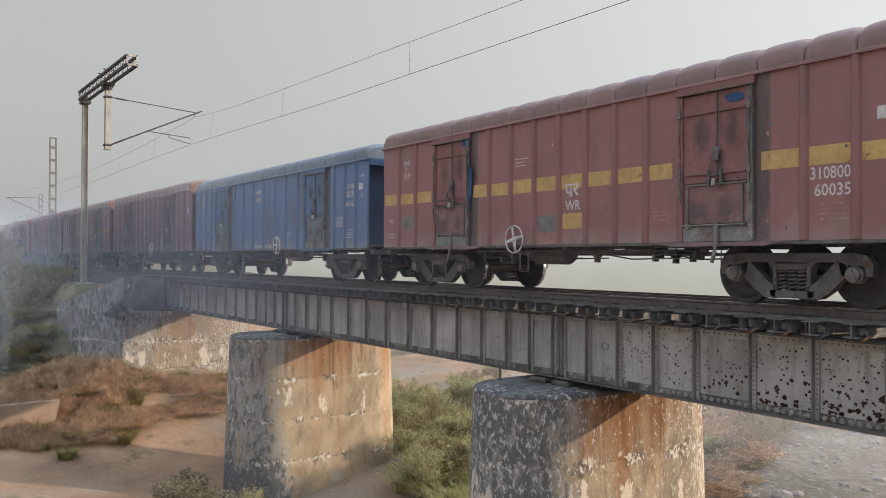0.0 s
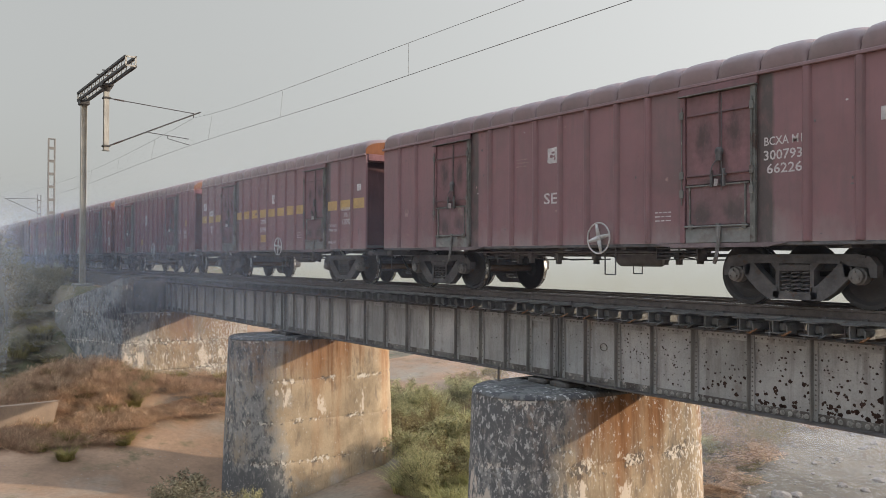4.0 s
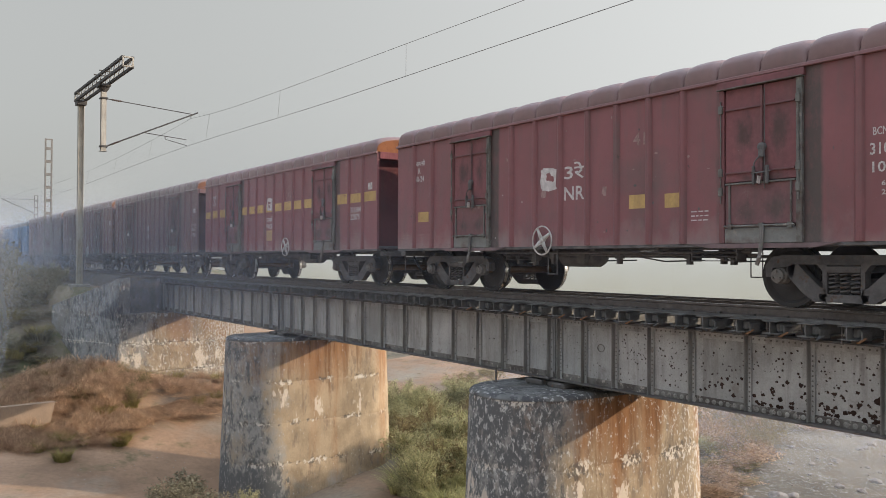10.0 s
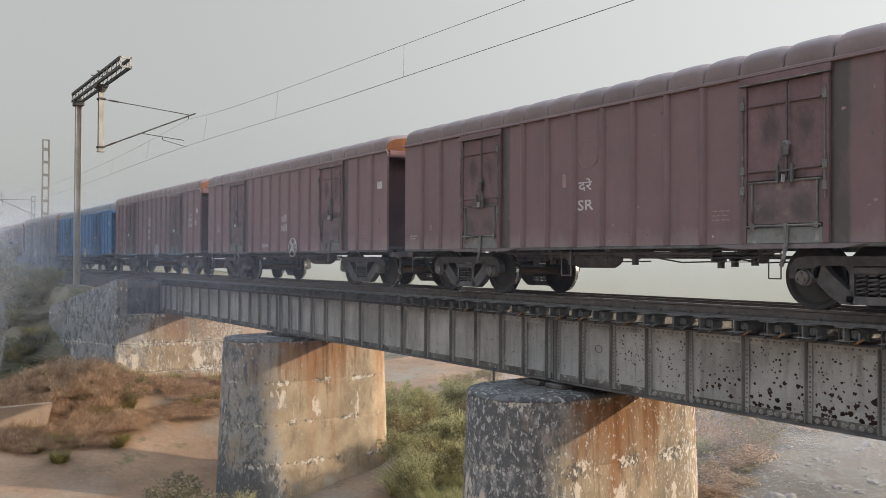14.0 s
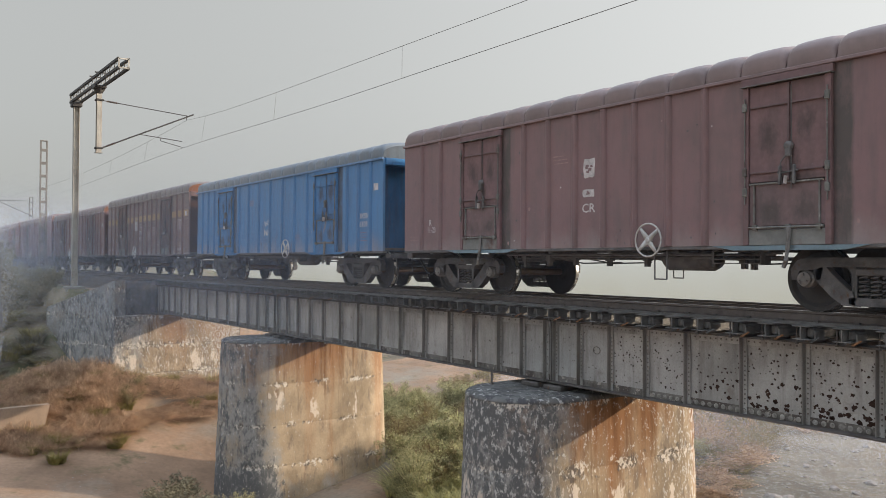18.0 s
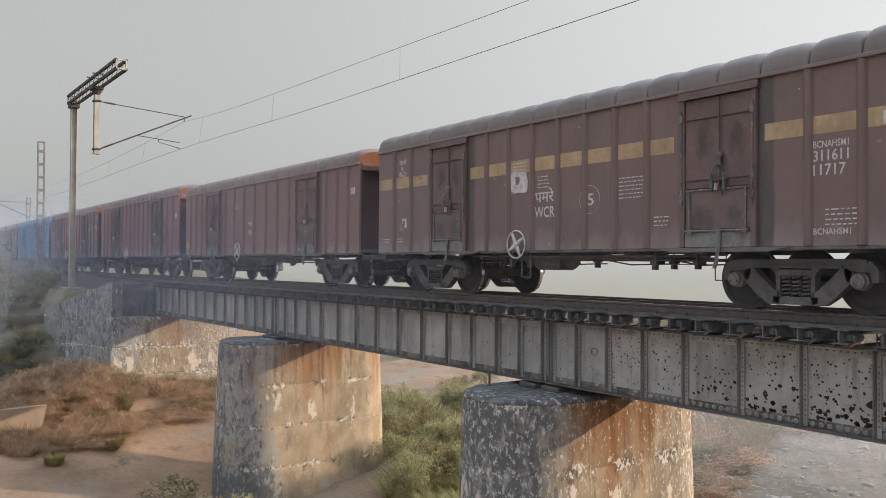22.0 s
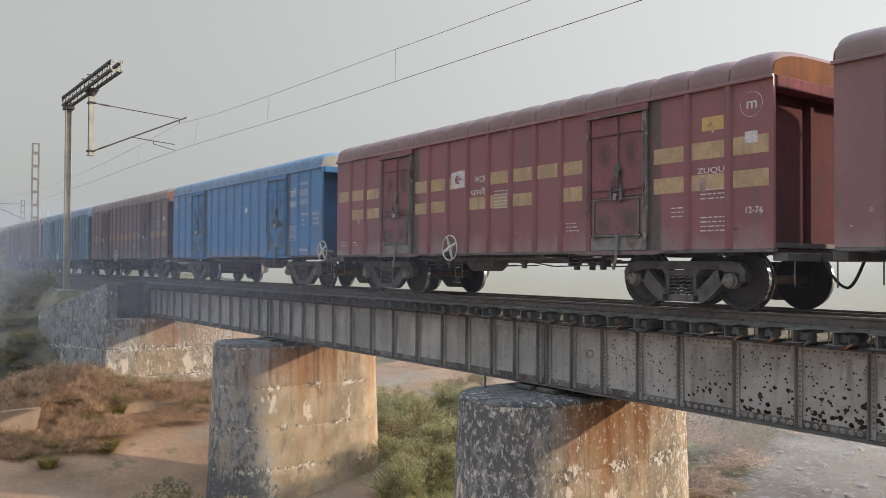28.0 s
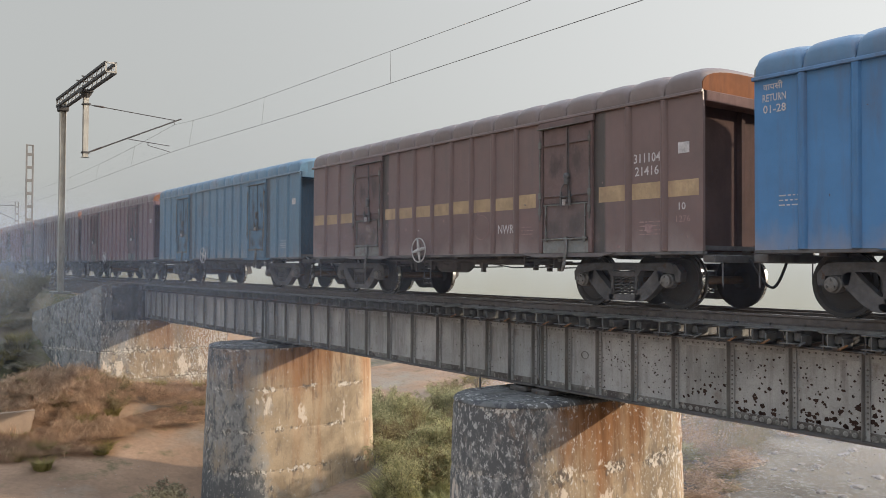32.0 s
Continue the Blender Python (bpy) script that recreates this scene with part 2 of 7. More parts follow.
# marks on the near side of each wagon: text, x from the rear end, height of its foot, width, height
MARKS = {
    -4: (("310800", 12.14, 1.84, 0.60, 0.18), ("60035", 12.18, 1.60, 0.54, 0.18), ("पर", 6.93, 1.90, 0.40, 0.24), ("WR", 6.95, 1.63, 0.42, 0.19), ("वापसी", 1.0, 3.0, 0.28, 0.15), ("R", 1.08, 2.87, 0.08, 0.12), ("11-23", 0.99, 2.68, 0.31, 0.15), ("WT", 0.30, 1.58, 0.18, 0.10)),
    -3: (("मरे", 6.52, 2.87, 0.44, 0.17), ("CR", 6.54, 2.60, 0.42, 0.17), ("300189", 6.45, 1.02, 0.60, 0.11), ("64162", 7.35, 1.03, 0.55, 0.11), ("BCNM1", 13.30, 2.64, 0.44, 0.14), ("300189", 13.22, 2.39, 0.58, 0.19), ("64162", 13.23, 2.13, 0.53, 0.17), ("VT", 14.07, 2.37, 0.17, 0.11), ("एनपी", 14.05, 2.90, 0.20, 0.10), ("CC 55.51", 12.62, 1.78, 0.52, 0.08), ("TARE 25.4", 12.62, 1.68, 0.52, 0.08), ("AREA 42.6", 12.62, 1.58, 0.52, 0.08),
         ("वापसी", 0.82, 3.10, 0.40, 0.17), ("R", 0.96, 2.90, 0.10, 0.14), ("12-24", 0.82, 2.68, 0.36, 0.15)),
    -2: (("SE", 6.30, 1.80, 0.40, 0.22), ("BCXA M1", 11.62, 2.42, 0.62, 0.13), ("300793", 11.62, 2.20, 0.64, 0.15), ("66226", 11.62, 2.00, 0.58, 0.15)),
    -1: (("उपरे", 6.18, 1.86, 0.50, 0.22), ("NWR", 6.18, 1.58, 0.54, 0.19), ("BCNAHSM1", 12.27, 2.06, 0.55, 0.10), ("311111", 12.27, 1.87, 0.42, 0.15), ("12092", 12.28, 1.67, 0.48, 0.16), ("CC 66.71", 11.32, 1.62, 0.54, 0.085), ("TARE 24.1", 11.32, 1.49, 0.52, 0.08), ("NWR 311111", 11.32, 1.14, 0.54, 0.08)),
    0: (("55.80t", 11.41, 1.74, 0.54, 0.16), ("300899", 12.26, 1.73, 0.55, 0.15), ("80664", 12.26, 1.54, 0.52, 0.16), ("TARE", 11.42, 1.50, 0.28, 0.08), ("AREA", 11.42, 1.36, 0.28, 0.08), ("वापसी", 0.92, 2.86, 0.42, 0.15), ("R", 1.05, 2.70, 0.10, 0.13), ("3 2023", 0.90, 2.50, 0.50, 0.15)),
    1: (("3रे", 6.22, 2.26, 0.55, 0.32), ("NR", 6.22, 1.86, 0.55, 0.26), ("BCNAHSM1", 12.27, 2.40, 0.52, 0.11), ("310318", 12.26, 2.14, 0.56, 0.16),
        ("10627", 12.27, 1.90, 0.53, 0.15), ("66.98 t", 12.27, 1.72, 0.34, 0.07), ("24.36 t", 12.27, 1.60, 0.34, 0.07), ("N.P.", 13.21, 3.10, 0.24, 0.15), ("वापसी", 0.82, 2.98, 0.40, 0.15), ("R", 0.95, 2.80, 0.10, 0.13), ("10-24", 0.82, 2.60, 0.36, 0.14), ("41", 8.08, 2.72, 0.28, 0.22)),
    2: (("पमरे", 6.14, 1.93, 0.55, 0.20), ("WCR", 6.14, 1.71, 0.56, 0.17), ("42", 7.84, 2.66, 0.28, 0.20), ("311604", 11.95, 2.00, 0.60, 0.16), ("22075", 11.98, 1.80, 0.54, 0.16), ("वापसी", 0.86, 3.00, 0.36, 0.14), ("R", 1.0, 2.86, 0.09, 0.11), ("04-23", 0.84, 2.72, 0.36, 0.13)),
    3: (("दरे", 6.14, 2.02, 0.36, 0.24), ("SR", 6.12, 1.66, 0.42, 0.20), ("BCNAM1", 12.80, 2.04, 0.50, 0.11), ("300697", 12.80, 1.84, 0.56, 0.15), ("67811", 12.82, 1.62, 0.50, 0.15)),
    4: (("NR", 6.90, 1.62, 0.5, 0.22), ("उरे", 6.90, 1.92, 0.46, 0.24), ("R", 1.08, 1.93, 0.13, 0.13), ("4-23", 1.0, 1.76, 0.30, 0.13), ("3003979343", 5.36, 1.12, 0.66, 0.13)),
    5: (("BCNA M1", 12.32, 2.47, 0.40, 0.12), ("300199", 12.22, 2.24, 0.58, 0.18), ("60668", 12.24, 2.03, 0.56, 0.17), ("1276", 13.08, 1.73, 0.30, 0.11), ("CR", 6.22, 1.64, 0.34, 0.17), ("R", 1.10, 1.56, 0.10, 0.14), ("11-23", 1.04, 1.40, 0.32, 0.13)),
    6: (("300584", 13.38, 1.86, 0.55, 0.15), ("61091", 13.40, 1.64, 0.50, 0.15), ("पूसी", 6.93, 1.86, 0.42, 0.20), ("NF", 6.95, 1.55, 0.40, 0.20)),
    7: (("पमरे", 6.10, 1.92, 0.56, 0.28), ("WCR", 6.10, 1.62, 0.60, 0.22), ("5", 7.54, 1.79, 0.16, 0.22), ("BCNAHSM1", 11.98, 2.36, 0.52, 0.10), ("311611", 11.97, 2.17, 0.52, 0.16), ("11717", 12.0, 1.97, 0.48, 0.16), ("BCNAHSM1", 12.0, 1.14, 0.55, 0.09), ("वापसी", 1.0, 3.14, 0.32, 0.14), ("R", 1.1, 2.99, 0.09, 0.11), ("10-23", 0.98, 2.84, 0.34, 0.13)),
    8: (("300191", 13.24, 1.60, 0.50, 0.16), ("61782", 13.26, 1.42, 0.46, 0.14), ("R", 0.82, 3.05, 0.09, 0.10), ("2J", 4.66, 1.32, 0.74, 0.40), ("मध्य", 6.65, 1.92, 0.38, 0.18), ("CR", 6.66, 1.65, 0.34, 0.16)),
    10: (("पमरे", 6.26, 2.22, 0.54, 0.17), ("WCR", 6.29, 2.50, 0.40, 0.14), ("ZUQU", 12.22, 2.17, 0.52, 0.11), ("m", 13.07, 3.10, 0.18, 0.12), ("12-76", 13.05, 1.52, 0.30, 0.10)),
    11: (("NR", 11.37, 2.45, 0.47, 0.20), ("उरे", 11.35, 2.77, 0.50, 0.27), ("बीसीएनएचएल", 12.13, 3.07, 0.60, 0.12), ("310322", 12.13, 2.76, 0.62, 0.20), ("10617", 12.15, 2.50, 0.56, 0.18), ("वहन क्षमता", 12.20, 2.14, 0.50, 0.11), ("टेअर", 12.20, 2.00, 0.20, 0.09), ("क्षेत्रफल", 12.20, 1.86, 0.30, 0.09), ("6690 टन", 12.92, 2.15, 0.44, 0.11), ("24.38 टन", 12.93, 2.01, 0.42, 0.09), ("39.788 मी", 12.93, 1.88, 0.44, 0.09), ("1276", 13.02, 1.50, 0.26, 0.11), ("बीसीएनएचएल", 12.14, 1.08, 0.62, 0.12), ("वापसी", 0.15, 3.34, 0.32, 0.12), ("RETURN", 0.14, 3.17, 0.38, 0.11), ("01-28", 0.15, 3.00, 0.37, 0.12)),
    12: (("311104", 12.10, 2.50, 0.58, 0.16), ("21416", 12.12, 2.28, 0.52, 0.16), ("NWR", 8.42, 1.40, 0.50, 0.18), ("10", 13.05, 1.66, 0.14, 0.12), ("1276", 13.0, 1.46, 0.28, 0.11)),
}
lettering(sorted({t for rows in MARKS.values() for t, *_ in rows}))


# ---- mesh tools ----
def box(bm, x0, x1, y0, y1, z0, z1):
    v = [bm.verts.new((x, y, z)) for x in (x0, x1) for y in (y0, y1) for z in (z0, z1)]
    for f in ((0, 1, 3, 2), (4, 6, 7, 5), (0, 4, 5, 1), (2, 3, 7, 6), (0, 2, 6, 4), (1, 5, 7, 3)):
        bm.faces.new([v[i] for i in f])


def chamfered(bm, x0, x1, y0, y1, z0, z1, c=0.01):
    """A box whose edges are cut at 45 degrees."""
    rings = [(z0, c), (z0 + c, 0), (z1 - c, 0), (z1, c)]
    loops = []
    for z, i in rings:
        pts = ((x0 + c + i, y0 + i), (x1 - c - i, y0 + i), (x1 - i, y0 + c + i), (x1 - i, y1 - c - i),
               (x1 - c - i, y1 - i), (x0 + c + i, y1 - i), (x0 + i, y1 - c - i), (x0 + i, y0 + c + i))
        loops.append([bm.verts.new((x, y, z)) for x, y in pts])
    skin(bm, loops)


def skin(bm, loops, closed=True, caps=True):
    n = len(loops[0])
    for a, b in zip(loops, loops[1:]):
        for i in range(n if closed else n - 1):
            j = (i + 1) % n
            bm.faces.new((a[i], a[j], b[j], b[i]))
    if caps and closed:
        bm.faces.new(loops[0][::-1])
        bm.faces.new(loops[-1])


def tube(bm, a, b, r, n=8, r2=None):
    a, b = Vector(a), Vector(b)
    q = (b - a).to_track_quat("Z", "Y")
    loops = []
    for p, rad in ((a, r), (b, r if r2 is None else r2)):
        loops.append([bm.verts.new(p + q @ Vector((rad * math.cos(t), rad * math.sin(t), 0))) for t in
                      (2 * math.pi * i / n for i in range(n))])
    skin(bm, loops)


def pipe(bm, pts, r, n=6):
    pts = [Vector(p) for p in pts]
    loops = []
    for i, p in enumerate(pts):
        d = (pts[min(i + 1, len(pts) - 1)] - pts[max(i - 1, 0)]).normalized()
        q = d.to_track_quat("Z", "Y")
        loops.append([bm.verts.new(p + q @ Vector((r * math.cos(t), r * math.sin(t), 0))) for t in
                      (2 * math.pi * k / n for k in range(n))])
    skin(bm, loops)


def turned(bm, centre, axis, profile, n=24):
    """A body of revolution: profile of (along, radius) round an axis 'x', 'y' or 'z'."""
    loops = []
    for along, rad in profile:
        ring = []
        for i in range(n):
            t = 2 * math.pi * i / n
            u, v = rad * math.cos(t), rad * math.sin(t)
            off = {"x": (along, u, v), "y": (u, along, v), "z": (u, v, along)}[axis]
            ring.append(bm.verts.new(Vector(centre) + Vector(off)))
        loops.append(ring)
    skin(bm, loops)


def bar(bm, a, b, w, h):
    """A straight flat bar between two points, w wide and h high."""
    a, b = Vector(a), Vector(b)
    q = (b - a).to_track_quat("Z", "Y")
    loops = [[bm.verts.new(p + q @ Vector(c)) for c in ((-w / 2, -h / 2, 0), (w / 2, -h / 2, 0), (w / 2, h / 2, 0), (-w / 2, h / 2, 0))]
             for p in (a, b)]
    skin(bm, loops)


def mesh_of(bm, name, material, smooth=False):
    bmesh.ops.recalc_face_normals(bm, faces=bm.faces)
    me = bpy.data.meshes.new(name)
    bm.to_mesh(me)
    bm.free()
    me.materials.append(material)
    if smooth:
        me.shade_smooth()
    return me


def part(name, bm, material, parent=None, label="", smooth=False):
    ob = new(name, mesh_of(bm, name, material, smooth))
    if parent is not None:
        ob.parent = parent
    return tagged(ob, label)


def again(ob, m, parent=None):
    """Another object on the same mesh, at m in its parent's space."""
    o = new(ob.name.split(".")[0], ob.data)
    o.parent = parent if parent is not None else ob.parent
    o.matrix_local = m
    return o


def holder(name, m=Matrix()):
    ob = new(name)
    ob.empty_display_size = 0.2
    ob.matrix_world = m
    return ob


# ---- ground ----
def smooth01(a, b, v):
    t = min(max((v - a) / (b - a), 0.0), 1.0)
    return t * t * (3 - 2 * t)


def height(x, y):
    wob = 0.22 * noise.noise((x * 0.13, y * 0.13, 3.1)) + 0.10 * noise.noise((x * 0.45, y * 0.45, 7.7))
    bed = -6.35 + 1.0 * smooth01(-28, -38, x) * smooth01(9, 1, y) + wob
    # sandy track that climbs away on the far side, and the far bank
    far = math.hypot(x + 20, y)
    bed += 1.4 * smooth01(8, 30, y) * smooth01(-24, -40, x)
    bed += 1.2 * smooth01(45, 140, far)
    # embankments behind both abutments
    for s, x0 in ((1, -46.3), (-1, 20.6)):
        dx = max(0.0, s * (x - x0) + (1.8 * smooth01(-3.0, -4.2, y) if s > 0 else 0.0))
        dy = max(0.0, abs(y) - 4.3)
        bank = -0.72 - 0.75 * math.hypot(dx, dy * 0.85) + 0.12 * wob
        inside = s * (x - x0) < 4.15 and abs(y) < 2.55 + max(0.0, 5.6 - s * (x - x0)) * 0.34
        if inside:
            back = 5.95 - s * (x - x0)
            bank = -0.74 if abs(y) < 2.8 or back > 4.9 else min(-0.74, -0.34 - 0.265 * back)
        bed = max(bed, bank)
    # mound of dry brush at the foot of the bank
    bed += 1.35 * math.exp(-((x + 37.6) / 2.6) ** 2 - ((y + 5.4) / 2.6) ** 2) + 0.5 * math.exp(-((x + 37.5) / 2.0) ** 2 - ((y + 1.0) / 3.0) ** 2)
    # hollow scoured round the foot of the pier
    bed -= 0.9 * math.exp(-((x + 26.6) / 4.2) ** 2 - ((y + 2.6) / 3.4) ** 2)
    # the bank on which the viewer stands
    d = math.hypot(x - EYE[0], y - EYE[1])
    bed = max(bed, -0.95 - 0.72 * max(0.0, d - 2.0) + 0.1 * wob)
    return bed


def steps(a, b, near, out):
    mid = list(np.arange(a, b + 1e-6, near))
    left, right, s = [], [], near
    while s < out:
        s *= 1.5
        left.append((left[-1] if left else a) - s)
        right.append((right[-1] if right else b) + s)
    return left[::-1] + mid + right


gx, gy = steps(-64, 24, 0.5, 900), steps(-20, 40, 0.5, 900)
gv = [(x, y, height(x, y)) for x in gx for y in gy]
ny = len(gy)
gf = [(i * ny + j, (i + 1) * ny + j, (i + 1) * ny + j + 1, i * ny + j + 1) for i in range(len(gx) - 1) for j in range(ny - 1)]
gm = bpy.data.meshes.new("ground")
gm.from_pydata(gv, [], gf)
gm.shade_smooth()
SOIL = surface("dusty_orange_soil", (0.31, 0.205, 0.137), 0.95, 0.0, 0.35, 0.35, 0.5, 6.0,
               patches=((0.27, 0.235, 0.19), 0.10, 0.50, 0.62), spots=((0.16, 0.13, 0.075), 0.9, 0.58, 0.70), spec=0.1)
gm.materials.append(SOIL)
GRAVEL = surface("pale_riverbed_gravel", (0.165, 0.142, 0.112), 0.95, 0.0, 0.5, 0.4, 1.0, 9.0,
                 patches=((0.15, 0.118, 0.082), 0.3, 0.45, 0.60), spots=((0.25, 0.235, 0.205), 5.0, 0.56, 0.62), spec=0.1)
VERGE = surface("weedy_bank_earth", (0.21, 0.18, 0.135), 0.95, 0.0, 0.8, 0.4, 0.8, 9.0,
                patches=((0.10, 0.105, 0.055), 0.6, 0.48, 0.58), spots=((0.24, 0.18, 0.12), 2.0, 0.60, 0.70), spec=0.1)
gm.materials.append(GRAVEL)
gm.materials.append(VERGE)
for p in gm.polygons:
    cx, cy, cz = p.center
    edge = 2.0 * noise.noise((cx * 0.2, cy * 0.2, 5.5))
    if cy > 8.5 + edge and cx > -25 + edge:
        p.material_index = 1
    elif cx < -39.5 + 0.5 * edge and cy < -3 or cx < -48:
        p.material_index = 2
ground = tagged(new("ground", gm), "dusty orange-brown earth of a dry riverbed and its banks", "ground", kind="structure")

# glowing sheet that closes the riverbed behind the bridge, haze painted into its emission
HAZE_SHEET = bpy.data.materials.new("distant_haze")
HAZE_SHEET.use_nodes = True
hz = HAZE_SHEET.node_tree.nodes["Principled BSDF"]
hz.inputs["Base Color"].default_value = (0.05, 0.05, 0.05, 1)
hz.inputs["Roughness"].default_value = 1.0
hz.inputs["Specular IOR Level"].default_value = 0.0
where = HAZE_SHEET.node_tree.nodes.new("ShaderNodeTexCoord")
split = HAZE_SHEET.node_tree.nodes.new("ShaderNodeSeparateXYZ")
HAZE_SHEET.node_tree.links.new(where.outputs["Object"], split.inputs[0])
level = HAZE_SHEET.node_tree.nodes.new("ShaderNodeMapRange")
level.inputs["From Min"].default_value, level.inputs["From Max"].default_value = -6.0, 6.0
hills = noise_at(HAZE_SHEET.node_tree, where.outputs["Object"], 0.12, 4.0, 0.6)
tall = HAZE_SHEET.node_tree.nodes.new("ShaderNodeMath")
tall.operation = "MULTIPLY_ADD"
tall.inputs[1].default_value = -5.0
HAZE_SHEET.node_tree.links.new(hills, tall.inputs[0])
HAZE_SHEET.node_tree.links.new(split.outputs["Z"], tall.inputs[2])
HAZE_SHEET.node_tree.links.new(tall.outputs[0], level.inputs["Value"])
HAZE_SHEET.node_tree.links.new(ramp(HAZE_SHEET.node_tree, level.outputs[0], [(0.0, (0.44, 0.43, 0.36)), (0.32, (0.50, 0.505, 0.46)), (0.45, (0.585, 0.59, 0.565)), (0.70, (0.68, 0.685, 0.665))]), hz.inputs["Emission Color"])
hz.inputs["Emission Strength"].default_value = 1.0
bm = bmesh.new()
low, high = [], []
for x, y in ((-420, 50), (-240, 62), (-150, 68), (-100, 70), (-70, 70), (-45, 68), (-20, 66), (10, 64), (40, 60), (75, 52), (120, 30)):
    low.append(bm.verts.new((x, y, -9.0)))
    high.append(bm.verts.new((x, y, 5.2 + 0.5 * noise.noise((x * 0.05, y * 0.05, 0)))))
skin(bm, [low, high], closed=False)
tagged(part("backdrop", bm, HAZE_SHEET), "glowing sheet painted as pale hazy distance beyond the riverbed", "backdrop", kind="structure")


# ---- bridge ----
def concrete(name, base, runs, dark=None, flakes=None):
    """Old rendered concrete. runs: rust colour and strength down the face; dark: growth colour, scale, threshold;
    flakes: limewash colour, scale, threshold."""
    mt = surface(name, base, 0.92, 0.0, 0.8, 0.30, 0.28, 18.0, spec=0.15)
    nt = mt.node_tree
    bsdf = nt.nodes["Principled BSDF"]
    col = bsdf.inputs["Base Color"].links[0].from_socket
    co = nt.nodes.new("ShaderNodeTexCoord").outputs["Object"]
    info = nt.nodes.new("ShaderNodeObjectInfo")
    off = nt.nodes.new("ShaderNodeVectorMath")
    off.operation = "SCALE"
    off.inputs[0].default_value = (11.0, 17.0, 5.0)
    nt.links.new(info.outputs["Random"], off.inputs["Scale"])
    def plus(a, b, op="ADD"):
        m = nt.nodes.new("ShaderNodeMath")
        m.operation = op
        for sock, v in zip(m.inputs, (a, b)):
            if isinstance(v, (int, float)):
                sock.default_value = v
            else:
                nt.links.new(v, sock)
        return m.outputs[0]
    place = noise_at(nt, co, 0.75, 3.0, 0.55, (1, 1, 0.8), off.outputs[0])
    stain = noise_at(nt, co, 1.9, 7.0, 0.62, (1, 1, 0.75), off.outputs[0])
    col = blend(nt, ramp(nt, stain, [(0.45, (0, 0, 0)), (0.66, (0.55,) * 3)]), col, tuple(0.52 * c for c in base))
    # rust that has run down the face, broad and thin
    wide = noise_at(nt, co, 0.85, 5.0, 0.58, (1, 1, 0.06), off.outputs[0])
    thin = noise_at(nt, co, 5.0, 6.0, 0.65, (1, 1, 0.06), off.outputs[0])
    col = blend(nt, ramp(nt, wide, [(0.48, (0, 0, 0)), (0.62, (runs[1],) * 3)]), col, runs[0])
    col = blend(nt, ramp(nt, plus(thin, plus(wide, 0.35, "MULTIPLY")), [(0.70, (0, 0, 0)), (0.80, (0.85 * runs[1],) * 3)]), col, tuple(0.42 * c for c in runs[0]))
    if dark:
        n = noise_at(nt, co, dark[1], 12.0, 0.74, (1, 1, 0.6), off.outputs[0])
        col = blend(nt, ramp(nt, n, [(dark[2], (0, 0, 0)), (dark[2] + 0.06, (0.9,) * 3)]), col, dark[0])
    if flakes:
        # old limewash left in loose clusters
        n = noise_at(nt, co, flakes[1], 12.0, 0.74, (1, 1, 0.6), off.outputs[0])
        much = ramp(nt, place, [(0.35, (0, 0, 0)), (0.65, (0.11,) * 3)])
        col = blend(nt, ramp(nt, plus(n, much), [(flakes[2] + 0.05, (0, 0, 0)), (flakes[2] + 0.08, (0.92,) * 3)]), col, flakes[0])
        # the edges of the flakes stand out a little
        for node in nt.nodes:
            if node.type == "BUMP":
                lift = plus(plus(n, 0.6, "MULTIPLY"), node.inputs["Height"].links[0].from_socket)
                nt.links.new(lift, node.inputs["Height"])
                break
    nt.links.new(col, bsdf.inputs["Base Color"])
    return mt


